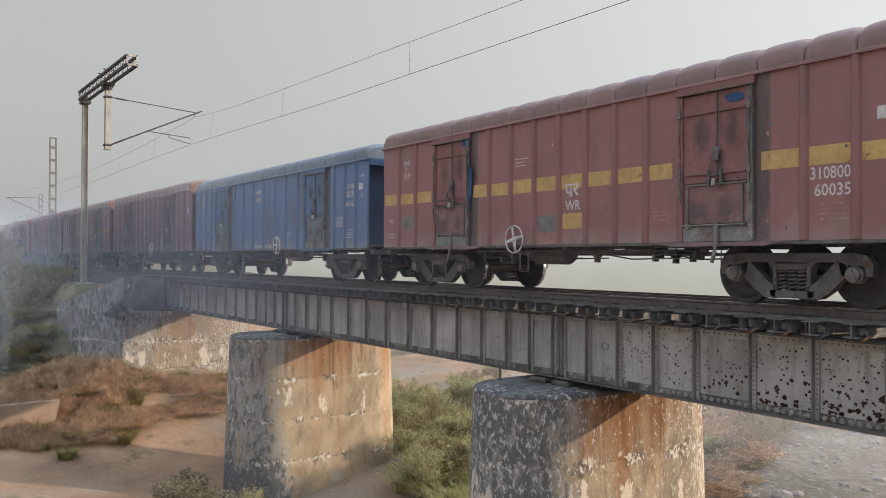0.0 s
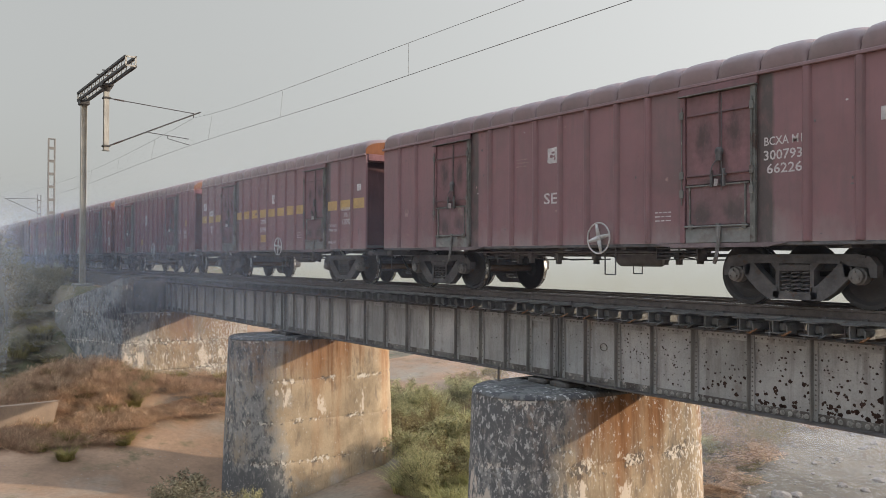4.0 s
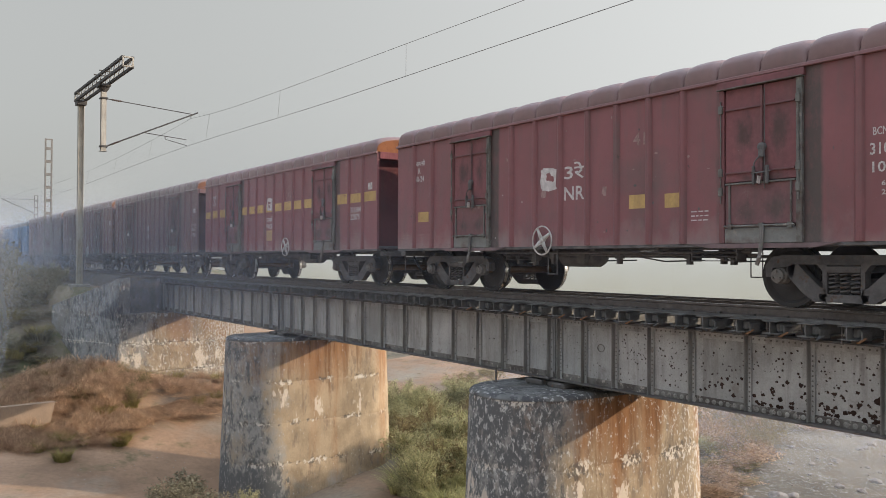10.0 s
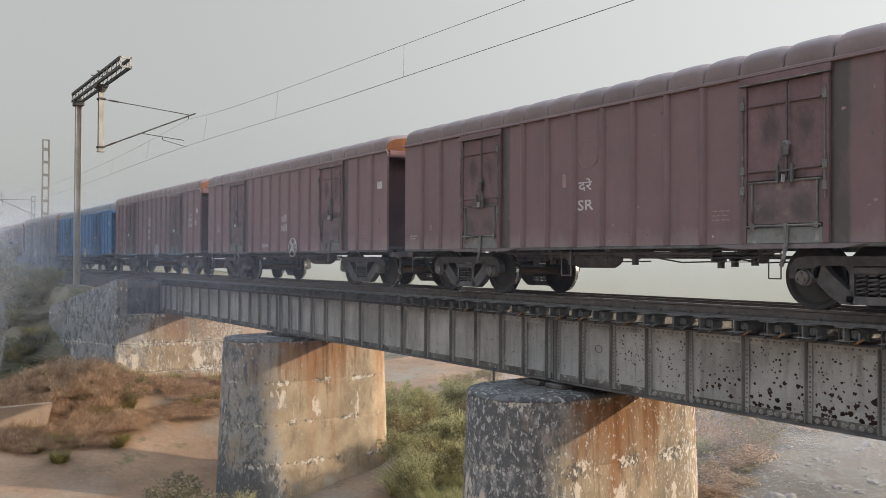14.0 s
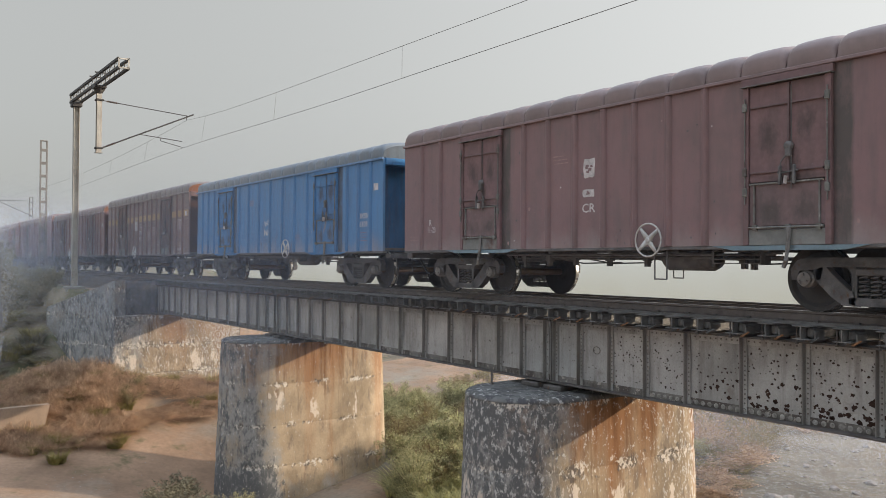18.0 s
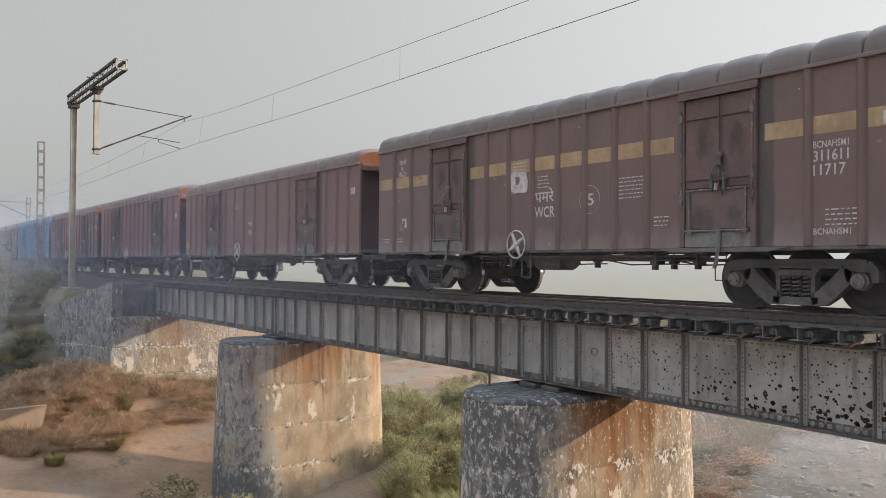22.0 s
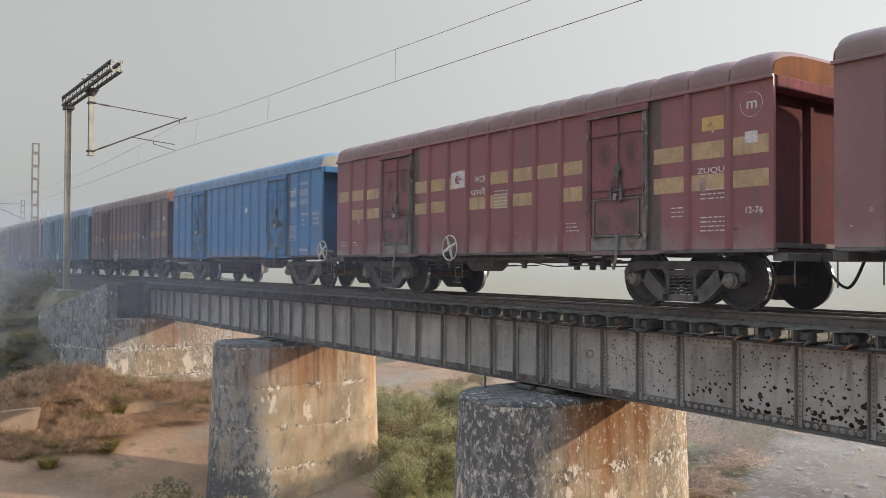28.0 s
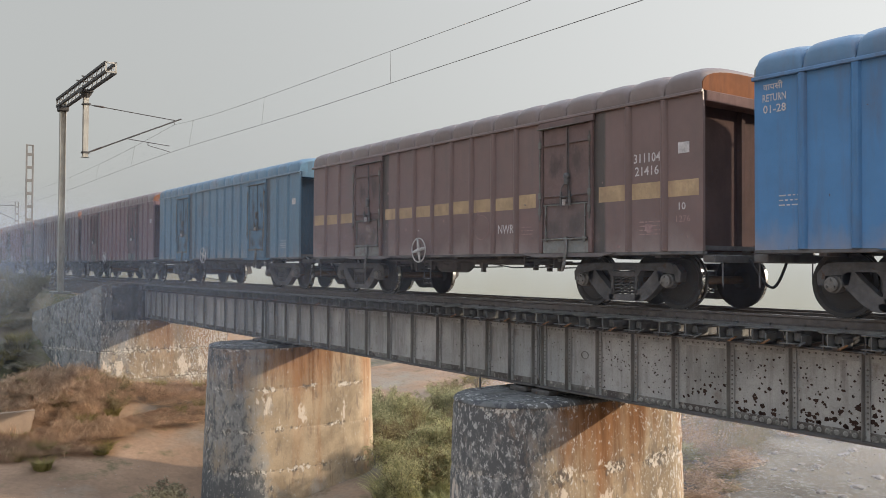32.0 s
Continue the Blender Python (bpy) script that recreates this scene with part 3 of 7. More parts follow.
def pier_concrete(name, base, rust, speckle, lime, grown):
    """Old cast concrete of a river pier: rust washed down from the bearings, black growth and lime on the upstream
    nose, flaking limewash, crumbled joints between the lifts. speckle, lime: how much growth and limewash; grown: how thick on the nose."""
    mt = surface(name, base, 0.92, 0.0, 0.55, 0.25, 0.35, 16.0, spec=0.15, grain=0.16)
    nt = mt.node_tree
    bsdf = nt.nodes["Principled BSDF"]
    col = bsdf.inputs["Base Color"].links[0].from_socket
    co = nt.nodes.new("ShaderNodeTexCoord").outputs["Object"]
    sep = nt.nodes.new("ShaderNodeSeparateXYZ")
    nt.links.new(co, sep.inputs[0])

    def calc(op, a, b):
        m = nt.nodes.new("ShaderNodeMath")
        m.operation = op
        for sock, v in zip(m.inputs, (a, b)):
            if isinstance(v, (int, float)):
                sock.default_value = v
            else:
                nt.links.new(v, sock)
        return m.outputs[0]

    def between(v, a, b, lo, hi):
        m = nt.nodes.new("ShaderNodeMapRange")
        m.interpolation_type = "SMOOTHSTEP"
        m.inputs["From Min"].default_value, m.inputs["From Max"].default_value = a, b
        m.inputs["To Min"].default_value, m.inputs["To Max"].default_value = lo, hi
        nt.links.new(v, m.inputs["Value"])
        return m.outputs[0]

    def lay(col, amount, a, b, most, colour):
        return blend(nt, ramp(nt, amount, [(a, (0, 0, 0)), (b, (most,) * 3)]), col, colour)
    stain = noise_at(nt, co, 1.6, 8.0, 0.64, (1, 1, 0.7))
    col = lay(col, stain, 0.44 - lime, 0.66 - 2 * lime, 0.65, tuple(0.52 * c for c in base))
    grime = noise_at(nt, co, 2.6, 9.0, 0.70, (1, 1, 0.35))
    col = lay(col, calc("ADD", grime, lime), 0.56, 0.66, 0.7, (0.17, 0.14, 0.115))
    # rust: a broad wash below the top, and thin runs further down
    wash = noise_at(nt, co, 0.9, 6.0, 0.6, (1, 1, 0.10))
    high = between(sep.outputs["Z"], -4.2, -1.9, -0.06, 0.14)
    col = lay(col, calc("ADD", wash, high), 0.47, 0.66, rust[1], rust[0])
    run = noise_at(nt, co, 3.6, 7.0, 0.66, (1, 1, 0.05))
    col = lay(col, calc("ADD", run, calc("MULTIPLY", high, 0.6)), 0.57, 0.70, 0.8 * rust[1], tuple(0.45 * c for c in rust[0]))
    # growth on the nose
    nose = between(sep.outputs["Y"], -0.6, -2.6, -0.22, grown)
    drift = calc("MULTIPLY", calc("SUBTRACT", noise_at(nt, co, 0.7, 4.0, 0.6), 0.5), 0.5)
    nose = calc("ADD", nose, drift)
    foot = between(sep.outputs["Z"], -5.2, -6.6, 0.0, 0.15)
    side = calc("ADD", nose, foot)
    n = noise_at(nt, co, 1.1, 9.0, 0.70, (1, 1, 0.5))
    col = lay(col, calc("ADD", n, side), 0.42, 0.62, 0.75, (0.315, 0.325, 0.325))
    n = noise_at(nt, co, 4.6, 10.0, 0.74, (1, 1, 0.55))
    col = lay(col, calc("ADD", n, calc("ADD", side, speckle)), 0.54, 0.66, 0.86, (0.105, 0.11, 0.115))
    # limewash: flakes, thick on the nose, a few large patches on the flank
    tail = between(sep.outputs["Y"], 0.2, 2.4, 0.0, 1.6 * max(lime, 0.0))
    fleck = noise_at(nt, co, 14.0, 10.0, 0.74, (1, 1, 0.6))
    col = lay(col, calc("ADD", calc("ADD", fleck, tail), calc("ADD", calc("MULTIPLY", nose, 0.12), lime)), 0.60, 0.64, 0.85, (0.54, 0.53, 0.505))
    patch = noise_at(nt, co, 1.5, 10.0, 0.72, (1.3, 1.3, 0.5))
    middle = calc("SUBTRACT", 0.10, calc("ABSOLUTE", calc("MULTIPLY", calc("ADD", sep.outputs["Z"], 4.0), 0.11), 0.0))
    col = lay(col, calc("ADD", patch, calc("ADD", middle, lime)), 0.665, 0.69, 0.85, (0.62, 0.545, 0.46))
    # crumbled joints between the lifts
    beat = nt.nodes.new("ShaderNodeMath")
    beat.operation, beat.inputs[1].default_value = "PINGPONG", 0.65
    nt.links.new(calc("ADD", sep.outputs["Z"], 3.25), beat.inputs[0])
    near = between(beat.outputs[0], 0.0, 0.20 + 4.0 * max(lime, 0.0), 0.23, 0.0)
    near = calc("MULTIPLY", near, ramp(nt, noise_at(nt, co, 1.3, 4.0, 0.6, (1, 1, 0.4)), [(0.38, (0.3,) * 3), (0.60, (1, 1, 1))]))
    n = noise_at(nt, co, 5.0, 10.0, 0.74, (1, 1, 0.9))
    col = lay(col, calc("ADD", n, near), 0.66, 0.74, 0.85, (0.11, 0.098, 0.088))
    n = noise_at(nt, co, 8.0, 10.0, 0.74, (1, 1, 0.8))
    col = lay(col, calc("ADD", n, near), 0.69, 0.74, 0.9, (0.62, 0.57, 0.50))
    for node in nt.nodes:
        if node.type == "BUMP":
            old = node.inputs["Height"].links[0].from_socket
            nt.links.new(calc("ADD", calc("MULTIPLY", old, 0.5), calc("ADD", fleck, calc("MULTIPLY", n, 0.6))), node.inputs["Height"])
            break
    nt.links.new(col, bsdf.inputs["Base Color"])
    return mt


PIERC = pier_concrete("pier_concrete", (0.44, 0.345, 0.24), ((0.30, 0.150, 0.070), 0.8), -0.01, 0.008, 0.08)
FLAKYC = pier_concrete("flaking_pier_concrete", (0.40, 0.32, 0.225), ((0.255, 0.122, 0.055), 0.85), 0.04, 0.045, 0.13)
CAPC = concrete("flaked_dark_pier_cap", (0.20, 0.20, 0.195), ((0.12, 0.11, 0.10), 0.6), ((0.08, 0.08, 0.085), 3.4, 0.50), ((0.50, 0.49, 0.47), 9.0, 0.56))
ABUTC = pier_concrete("abutment_concrete", (0.42, 0.335, 0.24), ((0.27, 0.145, 0.075), 0.6), -0.01, 0.055, 0.10)
WINGC = pier_concrete("dark_wing_wall_concrete", (0.34, 0.32, 0.29), ((0.17, 0.15, 0.14), 0.5), 0.0, 0.035, 0.09)
# upper abutment wall in a much darker tone than the lifts below
DARKWALLC = concrete("sooty_dirt_wall", (0.13, 0.125, 0.125), ((0.08, 0.08, 0.08), 0.6), ((0.06, 0.06, 0.062), 3.0, 0.52), ((0.40, 0.40, 0.38), 8.0, 0.62))


def stadium(h, r, n=104):
    """Points round a long outline with half-round ends, evenly spaced, with the way out at each."""
    arc, line = math.pi * r, 2 * h
    out = []
    for i in range(n):
        d = (i + 0.5) / n * 2 * (arc + line)
        turn, d = (0.0, d) if d < arc + line else (math.pi, d - arc - line)
        if d < arc:
            a = d / r
            p, q = Vector((r * math.cos(a), h + r * math.sin(a), 0)), Vector((math.cos(a), math.sin(a), 0))
        else:
            p, q = Vector((-r, h - (d - arc), 0)), Vector((-1, 0, 0))
        spin = Matrix.Rotation(turn, 3, "Z")
        out.append((spin @ p, spin @ q))
    return out


def pier(m, foot, flaky, r0):
    thing = holder("bridge_pier", m)
    top = -1.86
    seed = 7.0 * m.translation.x
    levels = [(-1.86, -1.95), (-1.95, -3.25), (-3.25, -4.55), (-4.55, -5.85), (-5.85, foot)]
    for k, (z1, z0) in enumerate(levels):
        b = bmesh.new()
        count = 3 if k == 0 else max(8, round((z1 - z0) / 0.13))
        zs = [z1 - (z1 - z0) * (i / count) for i in range(count + 1)]
        loops = []
        for i, z in enumerate(zs):
            r = r0 + 0.036 * (top - z)
            if k == 0:
                r -= (0.07, 0.025, 0.004, 0.0)[i]
            ring = []
            for p, q in stadium(1.50, r):
                at = Vector((p.x + seed, p.y, z))
                rough = 0.010 * noise.noise(at * 1.7) + 0.007 * noise.noise(at * 5.0)
                if k and i in (0, count):
                    rough -= 0.010 + 0.035 * max(0.0, noise.noise(at * 2.3))
                if k == 0:
                    rough -= 0.03 * max(0.0, noise.noise(at * 3.1))
                ring.append(b.verts.new((p.x + q.x * rough, p.y + q.y * rough, z + (0.012 * noise.noise(at * 4.0) if k == 0 and i == 0 else 0))))
            loops.append(ring)
        skin(b, loops)
        lift = part("pier_cap" if k == 0 else "concrete_lift", b, CAPC if k == 0 else (FLAKYC if flaky else PIERC), thing,
             "blackened cap with white flakes of old limewash" if k == 0 else "", True)
        lift.data.set_sharp_from_angle(angle=radians(50))
    # bed blocks under the bearings
    for y in (-0.95, 0.95):
        for x in (-0.34, 0.34):
            b = bmesh.new()
            chamfered(b, x - 0.26, x + 0.26, y - 0.26, y + 0.26, top - 0.002, top + 0.10, 0.02)
            part("bearing", b, FLANGE, thing)
    return tagged(thing, "round-nosed concrete bridge pier, stained with rust and flaking", "bridge pier", "bridge piers")


J2, J1, AB = -12.95, -26.65, -40.35
SPAN = 13.7
pier(pose(J2 - 0.09, 0, 0), -8.2, True, 1.29)
pier(pose(J1, 0, 0), -8.6, False, 1.375)
pier(pose(J2 + SPAN, 0, 0), -8.2, False, 1.30)

# short iron rod that stands on the middle pier
bm = bmesh.new()
tube(bm, (0, 0, 0), (0, 0, 0.30), 0.022, 8)
tube(bm, (0, 0, 0), (0, 0, 0.02), 0.05, 8)
rod = part("iron_rod", bm, FLANGE)
rod.location = (-14.02, -1.69, -1.86)
tagged(rod, "short rusty iron rod upright on the pier top", "rod")

RIBS = (0.13, 0.84, 1.66, 2.54, 3.45, 4.56, 5.65, 6.76, 7.90, 9.02, 10.12, 11.10, 12.02, 12.80, 13.55)
TOPZ, BOTZ = -0.445, -1.73
# dark tone for the far webs; the near webs are grey
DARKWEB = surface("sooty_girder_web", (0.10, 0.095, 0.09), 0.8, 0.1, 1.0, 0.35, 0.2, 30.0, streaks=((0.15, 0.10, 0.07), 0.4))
RUSTHOLE = surface("dark_rust_scabs", (0.050, 0.030, 0.024), 0.9, 0.0, 8.0, 0.4, 0.3, 40.0, spec=0.1)
GRIMY = surface("grimy_flange_angle", (0.23, 0.215, 0.195), 0.75, 0.1, 1.6, 0.4, 0.3, 40.0, streaks=((0.09, 0.08, 0.07), 0.7), patches=((0.10, 0.085, 0.075), 2.5, 0.46, 0.58), spots=((0.40, 0.36, 0.32), 9.0, 0.58, 0.64))
BOLT = surface("limed_bolt_head", (0.36, 0.34, 0.31), 0.8, 0.0, 9.0, 0.6, 0.3, 40.0)
# streaky stiffener paint, darkened so the legs' shading sits in the colour
STIFF = surface("grimy_stiffener_paint", (0.25, 0.24, 0.225), 0.7, 0.1, 1.6, 0.35, 0.2, 40.0, streaks=((0.12, 0.10, 0.085), 0.7))
RIVET = surface("painted_rivet", (0.19, 0.175, 0.16), 0.7, 0.1, 8.0, 0.3, 0.1, 40.0)


def span(x0, near):
    """One plate-girder span from x0: two girders, stiffeners, cross frames, rivets."""
    g = holder("plate_girder_span", pose(x0, 0, 0))
    rng = random.Random(int(100 + x0))
    for s in (-1, 1):
        b = bmesh.new()
        box(b, 0.04, SPAN - 0.04, s * 0.95 - 0.009, s * 0.95 + 0.009, BOTZ + 0.03, TOPZ - 0.03)
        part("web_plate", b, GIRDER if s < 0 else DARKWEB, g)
        for z0, z1, w in ((TOPZ - 0.03, TOPZ, 0.17), (BOTZ, BOTZ + 0.03, 0.19)):
            b = bmesh.new()
            chamfered(b, 0.04, SPAN - 0.04, s * 0.95 - w, s * 0.95 + w, z0, z1, 0.006)
            part("flange", b, FLANGE, g)
        # flange angles along the web
        for z0, z1 in ((TOPZ - 0.15, TOPZ - 0.032), (BOTZ + 0.032, BOTZ + 0.15)):
            b = bmesh.new()
            ya = s * 0.95 + s * 0.011
            box(b, 0.045, SPAN - 0.045, min(ya, ya + s * 0.014), max(ya, ya + s * 0.014), z0, z1)
            part("flange_angle", b, GIRDER if z0 > -1 else GRIMY, g)
        for k, x in enumerate(RIBS):
            b = bmesh.new()
            ya = s * 0.95 + s * 0.027
            yb = ya + s * 0.095
            box(b, x - 0.007, x + 0.007, min(ya, yb), max(ya, yb), BOTZ + 0.034, TOPZ - 0.034)
            leg = part("stiffener", b, STIFF, g)
            y2 = ya + s * 0.013
            b = bmesh.new()
            box(b, x + 0.010, x + 0.075, min(ya, y2), max(ya, y2), BOTZ + 0.034, TOPZ - 0.034)
            if k in (0, len(RIBS) - 1):
                box(b, x - 0.075, x - 0.010, min(ya, y2), max(ya, y2), BOTZ + 0.034, TOPZ - 0.034)
            part("riveted_strip", b, GIRDER, leg)
        if s < 0:
            # rivet rows on the near girder
            b = bmesh.new()

            def rivet(x, z, y):
                turned(b, (x, y, z), "y", [(0.0, 0.016), (-0.010, 0.013), (-0.014, 0.006)], 6)
            x = 0.15
            while x < SPAN - 0.1:
                rivet(x, TOPZ - 0.09, -0.975)
                rivet(x + 0.05, BOTZ + 0.09, -0.975)
                x += 0.105 if near else 0.21
            for x in RIBS:
                z = BOTZ + 0.2
                while z < TOPZ - 0.2:
                    rivet(x + 0.045, z, -0.990)
                    z += 0.075 if near else 0.15
            tagged(part("rivet", b, RIVET, g), kind="stuff")
            b = bmesh.new()
            if near:
                x = 2.7
                while x < 9.5:
                    turned(b, (x, -0.978, BOTZ + 0.085), "y", [(0.0, 0.042), (-0.012, 0.039), (-0.015, 0.022), (-0.006, 0.020), (-0.006, 0.010), (-0.026, 0.010)], 9)
                    x += 0.135
                tagged(part("flange_bolt", b, BOLT, g), "pale limed bolt heads", kind="stuff")
            # rust scabs, thickest low down on the plates towards mid-span
            b = bmesh.new()
            for k in range(len(RIBS) - 1):
                xa, xb = RIBS[k] + 0.09, RIBS[k + 1] - 0.03
                dens = (20, 22, 62, 60, 52, 84, 110, 110, 90, 70, 50, 36, 26, 14)[k] if near else (4 if k > 8 else 2)
                for i in range(dens):
                    u = rng.random() ** (1.6 if k > 4 else 1.0)
                    x, z = rng.uniform(xa, xb), BOTZ + 0.17 + (TOPZ - BOTZ - 0.36) * u
                    r = rng.uniform(0.005, 0.016) * (1.25 if k > 1 else 0.8) + (0.030 * rng.random() ** 2 if near and u < 0.45 and k > 3 else 0)
                    ring = []
                    nn = 10
                    for q in range(nn):
                        a = 2 * math.pi * q / nn
                        rr = r * rng.uniform(0.55, 1.35)
                        ring.append((x + rr * math.cos(a) * 1.1, z + rr * math.sin(a)))
                    lo = [b.verts.new((px, -0.9585, pz)) for px, pz in ring]
                    hi = [b.verts.new((x + (px - x) * 0.7, -0.963, z + (pz - z) * 0.7)) for px, pz in ring]
                    skin(b, [lo, hi])
            tagged(part("rust_scab", b, RUSTHOLE, g), kind="stuff")
    # added dark plates that stop light showing through the gap to the next span
    for s in (-1, 1):
        b = bmesh.new()
        box(b, -0.055, 0.035, min(s * 0.935, s * 0.925), max(s * 0.935, s * 0.925), BOTZ + 0.03, TOPZ - 0.03)
        part("joint_plate", b, DARKWEB, g)
    # cross frames between the girders
    for x in (0.5, 3.42, 6.75, 10.08, 13.0):
        for za, zb in ((BOTZ + 0.12, TOPZ - 0.12), (TOPZ - 0.12, BOTZ + 0.12), (TOPZ - 0.1, TOPZ - 0.1), (BOTZ + 0.1, BOTZ + 0.1)):
            b = bmesh.new()
            bar(b, (x + (0.03 if za > zb else 0), -0.93, za), (x + (0.03 if za > zb else 0), 0.93, zb), 0.02, 0.07)
            part("cross_brace", b, FLANGE, g)
    return tagged(g, "grey riveted steel plate girder span with rust pitting", "bridge girder", "girder spans")


span(J2, True)
span(J1, False)
span(AB, False)
span(J2 + SPAN, False)

# inspection ring on the near plate
bm = bmesh.new()
pipe(bm, [(J2 + 1.28 + 0.09 * math.cos(a), -0.966, -0.98 + 0.07 * math.sin(a)) for a in (2 * math.pi * i / 16 for i in range(17))], 0.008, 5)
tagged(part("ring_mark", bm, RIVET), "small oval ring mark on the girder plate", "ring mark")


# ---- track ----
def rail(y):
    b = bmesh.new()
    prof = ((-0.075, -0.170), (0.075, -0.170), (0.075, -0.158), (0.012, -0.138), (0.012, -0.048), (0.036, -0.036),
            (0.036, -0.012), (0.026, -0.002), (-0.026, -0.002), (-0.036, -0.012), (-0.036, -0.036), (-0.012, -0.048), (-0.012, -0.138), (-0.075, -0.158))
    loops = [[b.verts.new((x, y + py, pz)) for py, pz in prof] for x in (-600, -200, -60, 0, 40, 200)]
    skin(b, loops)
    ob = part("rail", b, RAIL)
    b = bmesh.new()
    box(b, -600, 200, y - 0.024, y + 0.024, -0.0015, 0.0)
    part("running_surface", b, RAILTOP, ob)
    return tagged(ob, "rusty steel rail with a polished head", "rail", "rails")


RY = 0.875
for y in (-RY, RY):
    rail(y)
for y in (-0.58, 0.58):
    b = bmesh.new()
    chamfered(b, AB - 2, 16, y - 0.06, y + 0.06, -0.165, -0.03, 0.012)
    tagged(part("guard_rail", b, RAIL), "rusty steel guard rail between the running rails", "guard rail", "guard rails")


CLIP = surface("orange_rust_clip", (0.30, 0.15, 0.07), 0.85, 0.1, 8.0, 0.4, 0.2, 30.0)


def steel_sleeper():
    """An H-section sleeper with its rail seats and clips."""
    s = holder("steel_sleeper")
    b = bmesh.new()
    for z0, z1 in ((-0.206, -0.190), (-0.395, -0.379)):
        chamfered(b, -0.135, 0.135, -1.40, 1.40, z0, z1, 0.004)
    box(b, -0.009, 0.009, -1.395, 1.395, -0.379, -0.206)
    part("beam", b, SLEEPER, s)
    for y in (-1.11, 1.11):
        b = bmesh.new()
        for xa, xb in ((-0.120, -0.0095), (0.0095, 0.120)):
            chamfered(b, xa, xb, y - 0.16, y + 0.16, -0.372, -0.215, 0.03)
        part("end_plate", b, SLEEPER, s)
    b = bmesh.new()
    box(b, -0.045, 0.045, -1.20, -0.80, -0.444, -0.396)
    part("packing", b, FLANGE, s)
    b = bmesh.new()
    chamfered(b, 0.140, 0.165, -1.28, -1.02, -0.40, -0.27, 0.006)
    part("cleat", b, SLEEPER, s)
    for y in (-RY, RY):
        b = bmesh.new()
        chamfered(b, -0.09, 0.09, y - 0.17, y + 0.17, -0.189, -0.171, 0.004)
        for k in (-1, 1):
            box(b, -0.04, 0.04, y + k * 0.10 - 0.022, y + k * 0.10 + 0.022, -0.172, -0.130)
        part("rail_seat", b, FLANGE, s)
    b = bmesh.new()
    tube(b, (-0.19, -1.18, -0.46), (-0.19, -1.18, -0.20), 0.012, 6)
    tube(b, (-0.19, -1.18, -0.475), (-0.19, -1.18, -0.445), 0.03, 6)
    bar(b, (-0.19, -1.18, -0.22), (-0.14, -1.10, -0.196), 0.05, 0.012)
    part("hook_bolt", b, FLANGE, s)
    b = bmesh.new()
    bar(b, (0.142, -1.36, -0.425), (0.19, -1.24, -0.36), 0.06, 0.012)
    part("angle_clip", b, SLEEPER, s, "bent flat clip at the sleeper end")
    return tagged(s, "greasy black steel H-section bridge sleeper", "sleeper", "bridge sleepers")


# unseen angle added along the far sleeper ends, blocks light between the sleepers
b = bmesh.new()
box(b, AB + 0.1, 40.0, 1.364, 1.376, -0.44, -0.19)
box(b, AB + 0.1, 40.0, 1.30, 1.363, -0.189, -0.178)
tagged(part("tie_angle", b, SLEEPER), "unseen steel angle added along the far sleeper ends to block light", "tie angle")
first = steel_sleeper()
first.matrix_world = pose(AB + 0.3, 0, 0)
RUSTY_CLIP = [o for o in first.children if o.name.startswith("angle_clip")][0].data.copy()
RUSTY_CLIP.materials[0] = CLIP
x = AB + 0.3 + 0.61
jolt = random.Random(77)
while x < 14.3:
    made = copy_thing(first, pose(x + jolt.uniform(-0.035, 0.035), jolt.uniform(-0.04, 0.04), 0, 0, 0, jolt.uniform(-1.2, 1.2)))
    # some clips have rusted orange
    if jolt.random() < 0.35:
        for o in made.children:
            if o.name.startswith("angle_clip"):
                o.data = RUSTY_CLIP
                tagged(o, "bent flat clip, rusted orange")
    x += 0.61

# flat tie bars bolted along the near sleeper tops, and a cable
for y0, y1, z0, z1 in ((-1.27, -1.19, -0.189, -0.180), (-1.08, -1.03, -0.189, -0.155)):
    b = bmesh.new()
    box(b, AB + 0.1, 14.2, y0, y1, z0, z1)
    tagged(part("tie_bar", b, SLEEPER), "greasy flat steel bar tying the sleepers together", "tie bar", "tie bars")

# ballasted track on the banks
BALLAST = surface("dark_ballast", (0.10, 0.085, 0.075), 0.95, 0.0, 5.0, 0.5, 1.0, 14.0, spec=0.1)
CONC = surface("concrete_sleeper", (0.26, 0.25, 0.23), 0.9, 0.0, 4.0, 0.3, 0.3, 25.0)
for xa, xb in ((-600, AB - 1.1), (14.3, 200)):
    b = bmesh.new()
    loops = [[b.verts.new((xx, yy, zz)) for yy, zz in ((-2.9, -0.85), (-1.75, -0.20), (1.75, -0.20), (2.9, -0.85))] for xx in (xa, xb)]
    skin(b, loops)
    tagged(part("ballast", b, BALLAST), "dark stone ballast under the track", "ballast", kind="structure")

